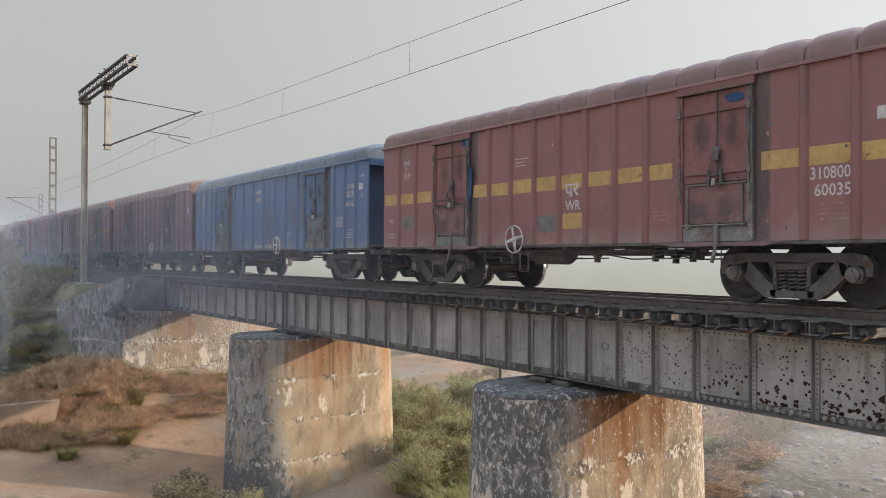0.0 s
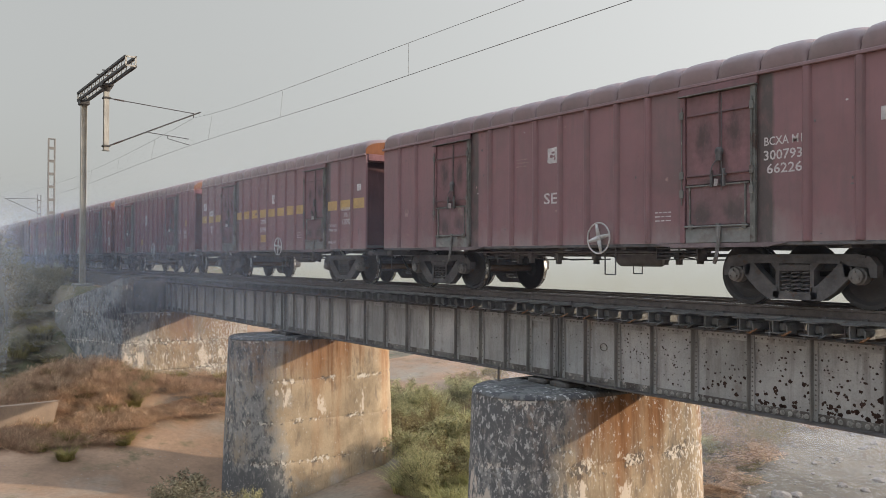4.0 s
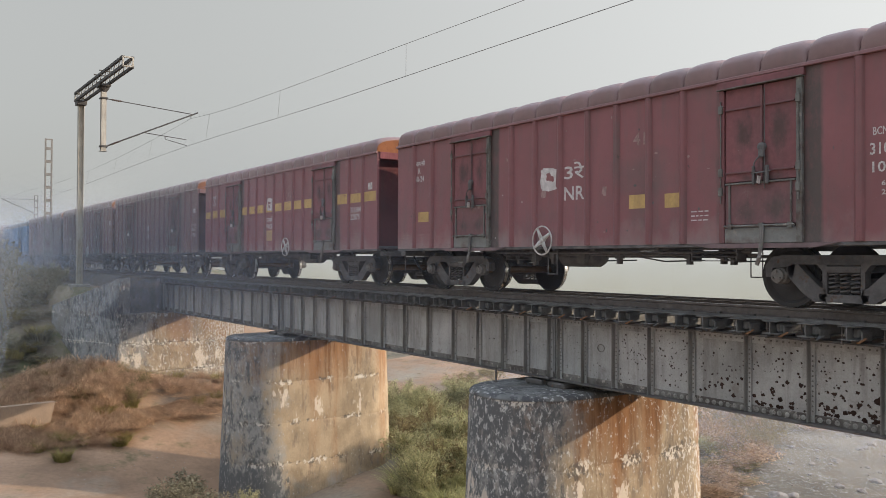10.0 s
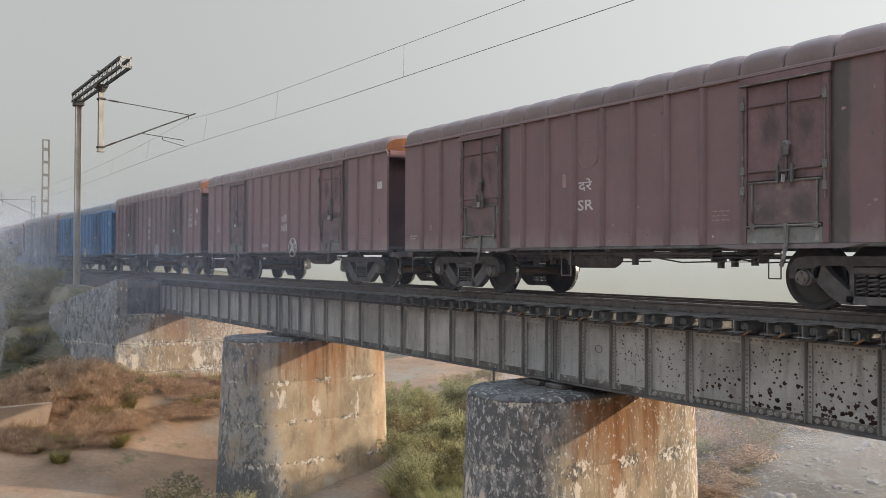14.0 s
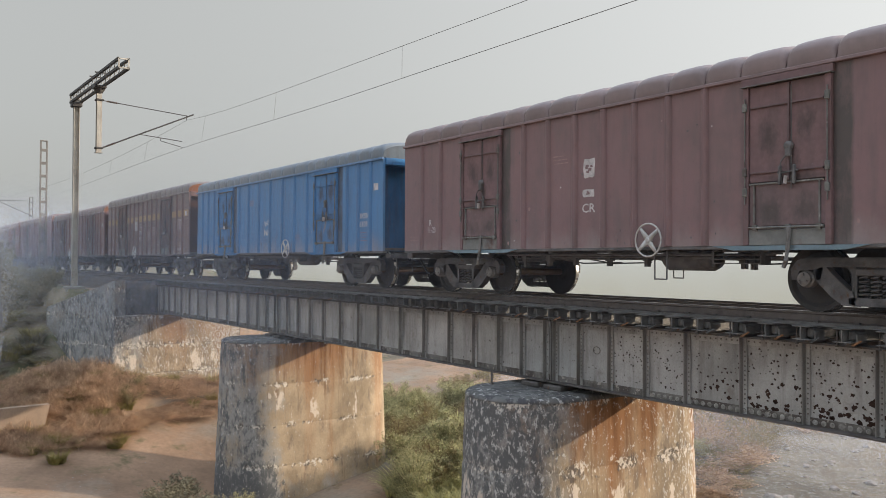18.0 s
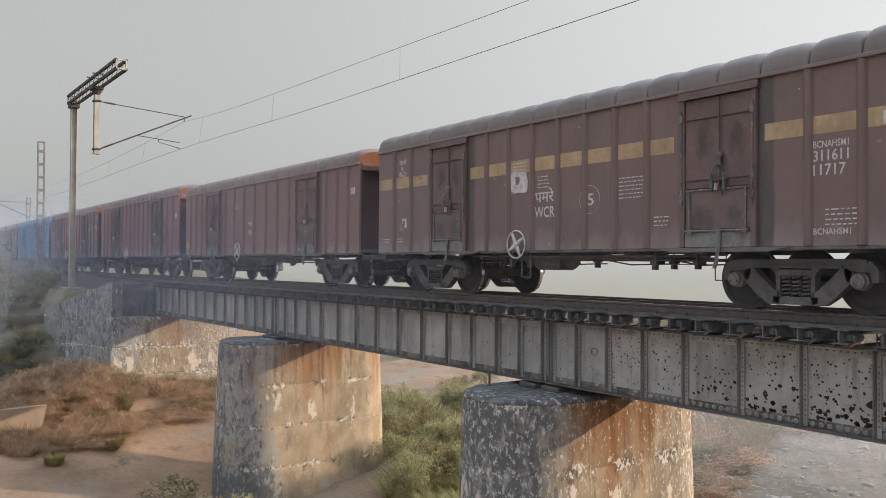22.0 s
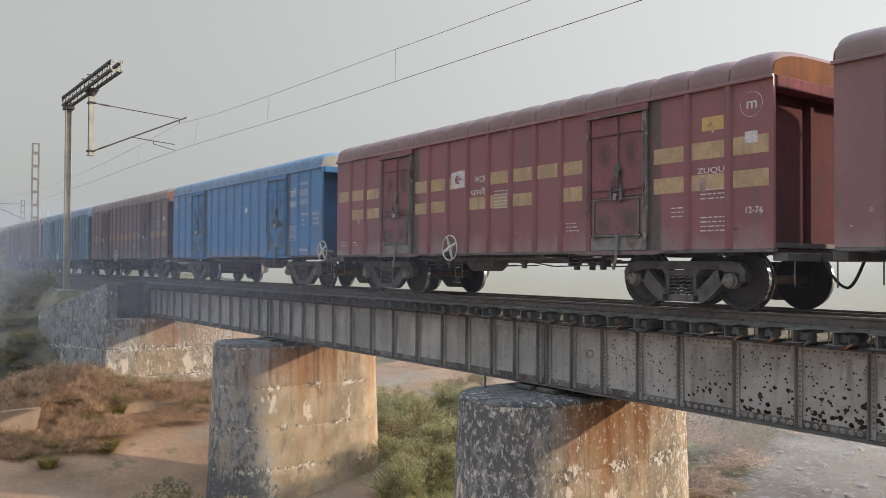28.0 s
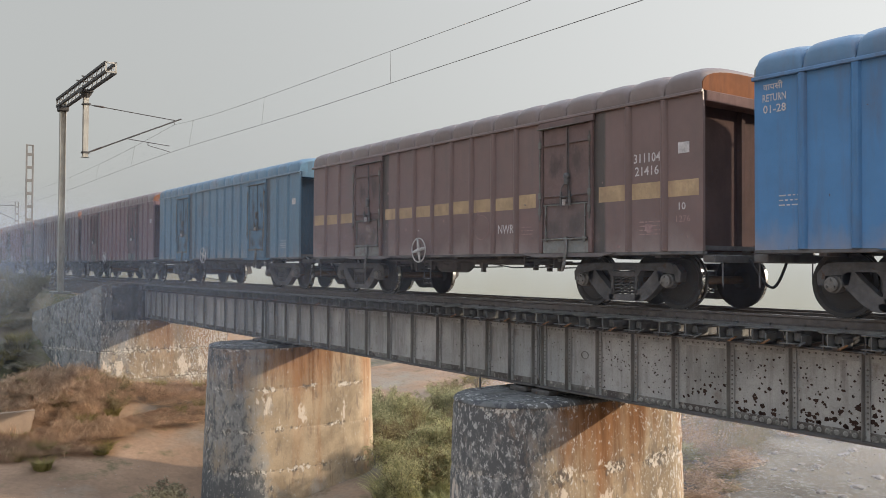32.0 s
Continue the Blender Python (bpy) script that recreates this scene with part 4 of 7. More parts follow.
# ---- abutments ----
def abutment(m):
    a = holder("abutment", m)
    # local: face at x = 0 towards +x, earth behind at -x
    for nm, d in (("dirt_wall", (-1.7, -0.63, -3.0, 3.0, -2.0, -0.30)), ("bed_block", (-1.7, 0.0, -3.0, 3.0, -3.25, -1.86)),
                  ("concrete_lift", (-1.7, 0.12, -3.08, 3.08, -4.55, -3.25)), ("concrete_lift", (-1.7, 0.30, -3.14, 3.14, -7.0, -4.55))):
        b = bmesh.new()
        chamfered(b, *d, 0.03)
        part(nm, b, DARKWALLC if nm == "dirt_wall" else ABUTC, a, "blackened upper wall behind the girder ends" if nm == "dirt_wall" else "")
    for y in (-0.95, 0.95):
        b = bmesh.new()
        chamfered(b, -0.62, -0.1, y - 0.26, y + 0.26, -1.862, -1.76, 0.02)
        part("bearing", b, FLANGE, a)
    for s in (-1, 1):
        # flared wing walls, in an upper part and a thicker lower one
        for z_in, z_out, zb, off, nm in ((-0.22, -1.65, -3.25, 0.0, "wing_wall"), (-3.25, -3.25, -7.0, 0.14, "wing_wall_base")):
            b = bmesh.new()
            y0, y1 = s * (3.0 + off), s * (4.95 + off)
            lo = [b.verts.new(p) for p in ((0.0 - off, y0, zb), (-5.4, y1, zb), (-5.4, y1 - s * 0.6, zb), (-0.5, y0 - s * 0.6, zb))]
            hi = [b.verts.new(p) for p in ((0.0 - off, y0, z_in), (-5.4, y1, z_out), (-5.4, y1 - s * 0.6, z_out), (-0.5, y0 - s * 0.6, z_in))]
            skin(b, [lo, hi])
            part(nm, b, WINGC, a, "dark streaked concrete wing wall")
    return tagged(a, "weathered concrete bridge abutment with flared wing walls", "abutment", "abutments")


abutment(pose(AB, 0, 0))
abutment(pose(J2 + 2 * SPAN, 0, 0, 0, 0, 180))

# ---- train ----
MAROON, RED, BROWN, DUSKY = (0.250, 0.128, 0.136), (0.300, 0.132, 0.130), (0.195, 0.126, 0.116), (0.232, 0.138, 0.140)
CRIMSON, DARK, RUSSET = (0.250, 0.092, 0.101), (0.205, 0.122, 0.126), (0.225, 0.126, 0.116)
BLUE, NAVY, TEAL = (0.075, 0.225, 0.46), (0.110, 0.185, 0.330), (0.12, 0.22, 0.31)
#        colour, band (0 none, 1 one row, 2 two rows, 3 odd patches), band height
CARS = {-5: (MAROON, 1, 2.08), -4: (RED, 1, 2.05), -3: (NAVY, 0, 0), -2: (MAROON, 0, 0), -1: (MAROON, 1, 2.10), 0: (CRIMSON, 3, 2.0), 1: (CRIMSON, 3, 1.55),
        2: (CRIMSON, 1, 2.27), 3: (DARK, 0, 0), 4: (DUSKY, 0, 0), 5: (DUSKY, 0, 0), 6: (BLUE, 0, 0), 7: (BROWN, 1, 2.56), 8: (RUSSET, 0, 0), 9: (MAROON, 0, 0),
        10: (CRIMSON, 2, 1.92), 11: (BLUE, 0, 0), 12: (BROWN, 1, 1.88), 13: (TEAL, 0, 0), 14: (DUSKY, 0, 0), 15: (BROWN, 0, 0), 16: (MAROON, 0, 0), 17: (DUSKY, 1, 2.05)}
# two lengths of wagon: body length, seams of the roof and ribs, doors
KINDS = {"short": (13.52, (0.0, 0.77, 1.55, 2.33, 3.10, 3.87, 4.53, 5.27, 6.02, 6.76, 7.50, 8.25, 8.99, 9.65, 10.42, 11.19, 11.97, 12.75, 13.52), (2.36, 9.68)),
         "long": (14.45, (0.0, 0.65, 1.3, 1.95, 2.48, 3.22, 3.96, 4.48, 5.36, 6.28, 7.22, 8.17, 9.09, 9.97, 10.49, 11.23, 11.97, 12.50, 13.15, 13.80, 14.45), (2.48, 10.49))}
LONG = (-3, 6, 8)
# slack in the couplings and the longer wagons shift the rear ends
SHIFT = {-5: 0.80, -4: 0.80, -3: -0.08, -2: 0.14, -1: 0.08, 0: 0.02, 1: -0.08, 2: -0.20, 3: -0.25, 4: -0.20, 5: -0.25, 6: -1.30, 7: -1.45, 8: -2.48}
SILL, EAVE, CROWN, HALF = 0.985, 3.53, 3.98, 1.60
# where the hand-brake wheel sits
WHEEL_AT = {3: None, -2: 7.9, 4: 8.0, -4: 5.5, -3: 8.55, -1: 7.87, 0: 7.87, 2: 7.89, 5: 7.9, 6: 8.63, 7: 5.63, 8: 5.89, 10: 5.5, 11: 13.75}
M = {}


def keep(name, bm, material, smooth=False):
    M[name] = mesh_of(bm, name, material, smooth)


def kit(K, BODY, SEAMS, EAVE, CROWN):
    DROP = 3.53 - EAVE
    def wall_mesh(s):
        b = bmesh.new()
        y0, y1 = s * (HALF - 0.06), s * HALF
        box(b, 0, BODY, min(y0, y1), max(y0, y1), SILL, EAVE)
        return b


    for s, tag in ((-1, "near"), (1, "far")):
        keep(K + "wall_" + tag, wall_mesh(s), WALLS[K.strip()])
        # hat-section rib, its back on the wall
        b = bmesh.new()
        pr = ((-0.075, 0.002), (-0.05, 0.040), (-0.025, 0.056), (0.025, 0.056), (0.05, 0.040), (0.075, 0.002))
        loops = [[b.verts.new((px, s * (HALF + py), z)) for px, py in pr] for z in (SILL + 0.01, EAVE - 0.03)]
        skin(b, loops)
        keep(K + "rib_" + tag, b, PAINT)
        b = bmesh.new()
        chamfered(b, -0.02, BODY + 0.02, min(s * HALF, s * (HALF + 0.06)), max(s * HALF, s * (HALF + 0.06)), EAVE - 0.025, EAVE + 0.03, 0.008)
        keep(K + "eave_" + tag, b, PAINT)
        b = bmesh.new()
        chamfered(b, 0.0, BODY, min(s * (HALF + 0.002), s * (HALF - 0.12)), max(s * (HALF + 0.002), s * (HALF - 0.12)), SILL - 0.055, SILL - 0.002, 0.008)
        keep(K + "sole_bar_" + tag, b, FRAME)
        # flared skirt below each door
        b = bmesh.new()
        ys = s * (HALF + 0.012)
        pr = [(-0.52, SILL - 0.006), (2.02, SILL - 0.006), (1.66, SILL - 0.075), (-0.12, SILL - 0.075)]
        loops = [[b.verts.new((px, yy, pz)) for px, pz in pr] for yy in (ys, ys + s * 0.045)]
        skin(b, loops)
        keep(K + "skirt_" + tag, b, DOORP)
        # door: frame, two upper leaves, lower flap, hardware
        f = s * (HALF + 0.02)

        def slab(b, x0, x1, z0, z1, d0, d1, c=0.006):
            a0, a1 = sorted((f + s * d0, f + s * d1))
            chamfered(b, x0, x1, a0, a1, z0, z1, c)
        # lintel, posts, threshold
        b = bmesh.new()
        slab(b, 0.02, 1.50, 3.385 - DROP, EAVE - 0.03, -0.018, 0.04)
        keep(K + "lintel_" + tag, b, DOORP)
        b = bmesh.new()
        slab(b, 0.04, 1.49, 3.368 - DROP, 3.384 - DROP, -0.018, 0.09, 0.003)
        keep(K + "drip_" + tag, b, WORN)
        for nm, xa, xb in (("post_a_", 0.06, 0.155), ("post_b_", 1.385, 1.475)):
            b = bmesh.new()
            slab(b, xa, xb, SILL, 3.366 - DROP, -0.018, 0.05)
            keep(K + nm + tag, b, WORN if nm == "post_b_" else DOORP)
        b = bmesh.new()
        slab(b, 0.158, 1.382, SILL, 1.215, -0.018, 0.035)
        keep(K + "threshold_" + tag, b, SILLP)
        for nm, xa, xb in (("leaf_a_", 0.165, 0.832), ("leaf_b_", 0.842, 1.375)):
            b = bmesh.new()
            slab(b, xa, xb, 1.925, 3.36 - DROP, -0.016, 0.020)
            keep(K + nm + tag, b, LEAFP)
            for q, (za, zb) in enumerate(((3.035 - DROP, 3.06 - DROP), (2.055, 2.08))):
                b = bmesh.new()
                slab(b, xa + 0.015, xb - 0.015, za, zb, 0.0202, 0.05, 0.003)
                keep(K + nm + "rail_%d_" % q + tag, b, DOORP)
        b = bmesh.new()
        slab(b, 0.795, 0.83, 1.93, 3.35 - DROP, 0.0205, 0.042, 0.004)
        keep(K + "meeting_" + tag, b, DOORP)
        b = bmesh.new()
        slab(b, 0.165, 1.375, 1.27, 1.905, -0.016, 0.020)
        keep(K + "flap_" + tag, b, FLAPP)
        # raised rim of the flap
        for nm, d in (("rim_top_", (0.17, 1.37, 1.885, 1.91)), ("rim_a_", (0.235, 0.262, 1.30, 1.884)), ("rim_b_", (1.285, 1.312, 1.30, 1.884))):
            b = bmesh.new()
            slab(b, *d, 0.0203, 0.048, 0.003)
            keep(K + nm + tag, b, WORN)
        b = bmesh.new()
        a0, a1 = sorted((f + s * 0.036, f + s * 0.075))
        for xa in (0.24, 0.78, 1.26):
            box(b, xa, xa + 0.07, a0, a1, 1.20, 1.285)
        tube(b, (0.17, f + s * 0.062, 1.245), (1.37, f + s * 0.062, 1.245), 0.018, 6)
        keep(K + "hinge_" + tag, b, WORN)
        for nm, xa in (("strap_a_", 0.105), ("strap_b_", 1.43)):
            b = bmesh.new()
            a0, a1 = sorted((f + s * 0.051, f + s * 0.085))
            for za in (3.0 - DROP, 2.02, 1.72):
                chamfered(b, xa - 0.035, xa + 0.035, a0, a1, za, za + 0.13, 0.008)
            tube(b, (xa, f + s * 0.066, 1.6), (xa, f + s * 0.066, 3.2 - DROP), 0.012, 6)
            keep(K + nm + tag, b, WORN)
        b = bmesh.new()
        tube(b, (0.87, f + s * 0.05, 1.80), (0.87, f + s * 0.05, 3.3 - DROP), 0.008, 6)
        a0, a1 = sorted((f + s * 0.045, f + s * 0.095))
        turned(b, (0.83, f, 2.42), "y", [(s * 0.02, 0.02), (s * 0.03, 0.07), (s * 0.08, 0.065), (s * 0.10, 0.03)], 10)
        chamfered(b, 0.79, 0.88, a0, a1, 2.26, 2.42, 0.01)
        for xx in (0.70, 0.93):
            chamfered(b, xx - 0.02, xx + 0.02, a0, a1, 1.86, 2.14, 0.008)
        tube(b, (0.66, f + s * 0.07, 2.03), (0.98, f + s * 0.07, 2.05), 0.013, 6)
        pipe(b, [(0.83, f + s * 0.09, 2.30), (0.74, f + s * 0.10, 2.20), (0.70, f + s * 0.10, 2.05)], 0.010, 5)
        keep(K + "latch_" + tag, b, FRAME)
        b = bmesh.new()
        a0, a1 = sorted((f + s * 0.097, f + s * 0.106))
        bar(b, (0.80, f + s * 0.10, 1.87), (0.815, f + s * 0.10, 1.985), 0.075, 0.01)
        keep(K + "seal_tag_" + tag, b, WHITE)
        b = bmesh.new()
        pipe(b, [(0.84, f + s * 0.07, 1.24), (0.84, f + s * 0.09, 0.95), (0.83, f + s * 0.12, 0.76), (0.78, f + s * 0.10, 0.66)], 0.034, 6)
        keep(K + "door_stay_" + tag, b, GREYSTEEL)

    # roof sheets: shallow pillows between the seams
    for i in range(len(SEAMS) - 1):
        b = bmesh.new()
        xa, xb = SEAMS[i], SEAMS[i + 1]
        xs = [xa + 0.004, xa + 0.025, xa + 0.06, xa + 0.11, xa + 0.19, (xa + xb) / 2, xb - 0.19, xb - 0.11, xb - 0.06, xb - 0.025, xb - 0.004]
        lift = [-0.06, 0.014, 0.060, 0.086, 0.098, 0.101, 0.098, 0.086, 0.060, 0.014, -0.06]
        loops = []
        for xx, l in zip(xs, lift):
            ring = []
            for k in range(17):
                a = math.pi * k / 16
                cy, cz = math.cos(a), math.sin(a)
                yy = (HALF + 0.012 + l * 0.45 * min(1.0, abs(cz) * 5)) * math.copysign(abs(cy) ** 0.55, cy)
                zz = EAVE + 0.03 + (CROWN - EAVE - 0.08) * abs(cz) ** 0.66 + l * min(1.0, abs(cz) * 4)
                ring.append(b.verts.new((xx, yy, zz)))
            loops.append(ring)
        skin(b, loops, closed=False)
        bmesh.ops.recalc_face_normals(b, faces=b.faces)
        me = mesh_of(b, "roof_sheet", ROOFP, True)
        M[K + "roof_%d" % i] = me

    # end wall, with posts, and its lit gable under the roof
    for tag, x0, sg in (("rear", 0.0, -1), ("front", BODY, 1)):
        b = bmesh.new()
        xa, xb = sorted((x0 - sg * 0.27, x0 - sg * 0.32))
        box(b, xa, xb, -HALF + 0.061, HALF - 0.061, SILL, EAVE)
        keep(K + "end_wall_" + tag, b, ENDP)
        b = bmesh.new()
        ring = []
        for k in range(17):
            a = math.pi * k / 16
            cy, cz = math.cos(a), math.sin(a)
            ring.append(((HALF + 0.01) * math.copysign(abs(cy) ** 0.55, cy), EAVE + 0.025 + (CROWN - EAVE - 0.08) * abs(cz) ** 0.66))
        loops = [[b.verts.new((xx, yy, zz)) for yy, zz in ring] for xx in (x0 - sg * 0.06, x0 + sg * 0.004)]
        skin(b, loops)
        keep(K + "gable_" + tag, b, ENDP)
        b = bmesh.new()
        xa, xb = sorted((x0 - sg * 0.269, x0 - sg * 0.20))
        skin(b, [[b.verts.new((xx, yy, zz)) for xx, yy in ((xa if sg > 0 else xb, -0.08), (xb if sg > 0 else xa, -0.045), (xb if sg > 0 else xa, 0.045), (xa if sg > 0 else xb, 0.08))] for zz in (SILL, EAVE - 0.17)])
        keep(K + "end_post_" + tag, b, ENDP)
        b = bmesh.new()
        xa, xb = sorted((x0 - sg * 0.268, x0 + sg * 0.03))
        chamfered(b, xa, xb, -HALF + 0.064, HALF - 0.064, EAVE - 0.16, EAVE + 0.022, 0.012)
        keep(K + "end_beam_" + tag, b, ENDP)
        b = bmesh.new()
        chamfered(b, min(x0 - sg * 0.12, x0 + sg * 0.12), max(x0 - sg * 0.12, x0 + sg * 0.12), -1.45, 1.45, 0.80, SILL - 0.06, 0.015)
        keep(K + "head_stock_" + tag, b, FRAME)
        b = bmesh.new()
        box(b, min(x0 + sg * 0.12, x0 + sg * 0.30), max(x0 + sg * 0.12, x0 + sg * 0.30), -0.16, 0.16, 0.90, 1.12)
        chamfered(b, min(x0 + sg * 0.30, x0 + sg * 0.47), max(x0 + sg * 0.30, x0 + sg * 0.47), -0.20, 0.20, 0.86, 1.18, 0.04)
        keep(K + "coupler_" + tag, b, BOGIE)
        b = bmesh.new()
        pts = []
        for k in range(13):
            u = k / 12
            pts.append((x0 + sg * (0.12 + 0.36 * u), -0.55 + 0.12 * u, 0.86 - 0.46 * math.sin(math.pi * u * 0.5)))
        pipe(b, pts, 0.024, 6)
        keep(K + "air_hose_" + tag, b, RUBBER, True)
        b = bmesh.new()
        for yy in (-1.28, 1.28):
            tube(b, (x0 + sg * 0.135, yy, 0.82), (x0 + sg * 0.135, yy, 0.42), 0.014, 6)
        keep(K + "step_iron_" + tag, b, FRAME)

    # floor and underframe
    b = bmesh.new()
    box(b, 0.06, BODY - 0.06, -HALF + 0.062, HALF - 0.062, SILL + 0.02, SILL + 0.09)
    keep(K + "floor", b, FRAME)
    b = bmesh.new()
    for yy in (-0.22, 0.22):
        chamfered(b, 0.13, BODY - 0.13, yy - 0.07, yy + 0.07, 0.955, SILL + 0.018, 0.006)
    keep(K + "centre_sill", b, FRAME)
    for s, tag in ((-1, "near"), (1, "far")):
        b = bmesh.new()
        y0, y1 = sorted((s * (HALF - 0.13), s * 0.292))
        box(b, -0.06, 0.06, y0, y1, SILL - 0.10, SILL + 0.018)
        keep(K + "cross_bearer_" + tag, b, FRAME)
    b = bmesh.new()
    turned(b, (0, -0.75, 0.80), "x", [(-0.62, 0.02), (-0.60, 0.14), (-0.50, 0.22), (0.42, 0.22), (0.52, 0.17), (0.56, 0.02)], 18)
    keep(K + "brake_cylinder", b, FRAME, True)
    for yy, z in ((-1.05, 0.83), (-0.62, 0.80), (0.7, 0.82), (-1.25, 0.87)):
        b = bmesh.new()
        tube(b, (3.6, yy, z), (BODY - 3.5, yy, z - 0.02), 0.026, 6)
        keep(K + "rod_%d" % (100 * z), b, FRAME)
    b = bmesh.new()
    tube(b, (0, -1.05, 0.70), (0, -1.05, 0.98), 0.016, 6)
    box(b, -0.06, 0.06, -1.12, -0.98, 0.70, 0.84)
    box(b, -0.035, 0.035, -1.10, -1.0, 0.60, 0.70)
    keep(K + "hanger", b, FRAME)
    b = bmesh.new()
    bar(b, (0, -1.05, 0.80), (0.35, -0.62, 0.70), 0.06, 0.025)
    bar(b, (0.35, -0.62, 0.70), (0.42, 0.4, 0.72), 0.06, 0.025)
    keep(K + "brake_lever", b, FRAME)
    b = bmesh.new()
    for k in range(4):
        chamfered(b, 0.0, 0.9, -1.38, -1.10, 0.90 - 0.065 * k, 0.915 - 0.065 * k, 0.004)
    for xx in (0.0, 0.87):
        box(b, xx, xx + 0.03, -1.36, -1.12, 0.70, 0.93)
    keep(K + "valve_rack", b, FRAME)


for kind, (length, seams, _) in KINDS.items():
    kit(kind + " ", length, seams, EAVE - (0.15 if kind == "long" else 0.0), CROWN - (0.15 if kind == "long" else 0.0))
b = bmesh.new()
for xx in (-0.13, 0.13):
    tube(b, (xx, 0.06, -0.12), (xx, 0.06, -0.66), 0.014, 6)
tube(b, (-0.13, 0.06, -0.66), (0.13, 0.06, -0.66), 0.014, 6)
keep("foot_step", b, FRAME)
# hand-brake wheel
b = bmesh.new()
pts = [(0.28 * math.cos(a), 0.0, 0.28 * math.sin(a)) for a in (2 * math.pi * k / 24 for k in range(25))]
pipe(b, pts, 0.016, 6)
for k in range(4):
    a = math.pi / 4 + k * math.pi / 2
    d, e = (math.cos(a), math.sin(a)), (-math.sin(a), math.cos(a))
    pts = [(d[0] * u + e[0] * v, d[1] * u + e[1] * v) for u, v in ((0.02, -0.05), (0.275, -0.022), (0.275, 0.022), (0.02, 0.05))]
    skin(b, [[b.verts.new((px, yy, pz)) for px, pz in pts] for yy in (-0.008, 0.010)])
turned(b, (0, 0, 0), "y", [(-0.03, 0.02), (-0.025, 0.045), (0.02, 0.045)], 10)
tube(b, (0, 0.01, 0), (0, 0.35, 0), 0.018, 6)
keep("hand_brake_wheel", b, PALEST, True)

# bogie
for s, tag in ((-1, "near"), (1, "far")):
    b = bmesh.new()
    ya, yb = sorted((s * 1.05, s * 1.21))

    def plate(pts):
        lo = [b.verts.new((px, ya, pz)) for px, pz in pts]
        hi = [b.verts.new((px, yb, pz)) for px, pz in pts]
        skin(b, [lo, hi])
    # top member with pedestal jaws
    half = [(0.97, 0.805), (1.16, 0.765), (1.26, 0.64), (1.25, 0.47), (1.16, 0.47), (1.13, 0.61), (0.88, 0.63), (0.85, 0.48), (0.79, 0.48), (0.75, 0.665)]
    plate(half + [(-px, pz) for px, pz in reversed(half)])
    for k in (-1, 1):
        # diagonal, and the column beside the springs
        plate([(k * 0.27, 0.11), (k * 0.45, 0.12), (k * 0.62, 0.23), (k * 0.90, 0.50), (k * 0.90, 0.61), (k * 0.80, 0.664), (k * 0.70, 0.664), (k * 0.60, 0.555), (k * 0.36, 0.34), (k * 0.27, 0.31)])
        plate([(k * 0.252, 0.664), (k * 0.252, 0.20), (k * 0.268, 0.20), (k * 0.315, 0.33), (k * 0.315, 0.56), (k * 0.40, 0.664)])
    bar(b, (-1.10, s * 1.222, 0.765), (1.10, s * 1.222, 0.765), 0.03, 0.045)
    bar(b, (-0.74, s * 1.222, 0.682), (0.74, s * 1.222, 0.682), 0.03, 0.03)
    plate([(-0.37, 0.236), (0.37, 0.236), (0.36, 0.15), (0.26, 0.12), (-0.26, 0.12), (-0.36, 0.15)])
    keep("side_frame_" + tag, b, BOGIE)
    for k, nm in ((-1.0, "axle_box_a_"), (1.0, "axle_box_b_")):
        b = bmesh.new()
        yo = s * 1.10
        prof = [(0.0, 0.13), (s * 0.13, 0.13), (s * 0.15, 0.11), (s * 0.20, 0.105), (s * 0.215, 0.05)]
        turned(b, (k, yo, 0.49), "y", prof, 14)
        for q in range(3):
            a = math.pi / 2 + q * 2 * math.pi / 3
            turned(b, (k + 0.065 * math.cos(a), s * 1.315, 0.49 + 0.065 * math.sin(a)), "y", [(0.0, 0.02), (s * 0.02, 0.018)], 6)
        keep(nm + tag, b, GREYSTEEL)
    b = bmesh.new()
    for px in (-0.165, 0.0, 0.165):
        pts = [(px + 0.070 * math.cos(a), s * 1.14 + 0.068 * math.sin(a), 0.24 + 0.30 * a / (2 * math.pi * 5)) for a in (2 * math.pi * k / 8 for k in range(41))]
        pipe(b, pts, 0.017, 5)
    keep("spring_nest_" + tag, b, BOGIE, True)
b = bmesh.new()
chamfered(b, -0.27, 0.27, -1.22, 1.22, 0.545, 0.655, 0.02)
chamfered(b, -0.22, 0.22, -0.9, 0.9, 0.656, 0.735, 0.02)
keep("bolster", b, BOGIE)
b = bmesh.new()
for k in (-0.42, 0.42):
    bar(b, (k, -0.9, 0.40), (k, 0.9, 0.40), 0.07, 0.09)
for k in (-0.47, 0.47):
    for yy in (-0.875, 0.875):
        chamfered(b, k - 0.03, k + 0.03, yy - 0.05, yy + 0.05, 0.30, 0.60, 0.01)
keep("brake_beam", b, FRAME)
b = bmesh.new()
tube(b, (0, -1.2, 0), (0, 1.2, 0), 0.078, 14)
keep("axle", b, AXLE, True)
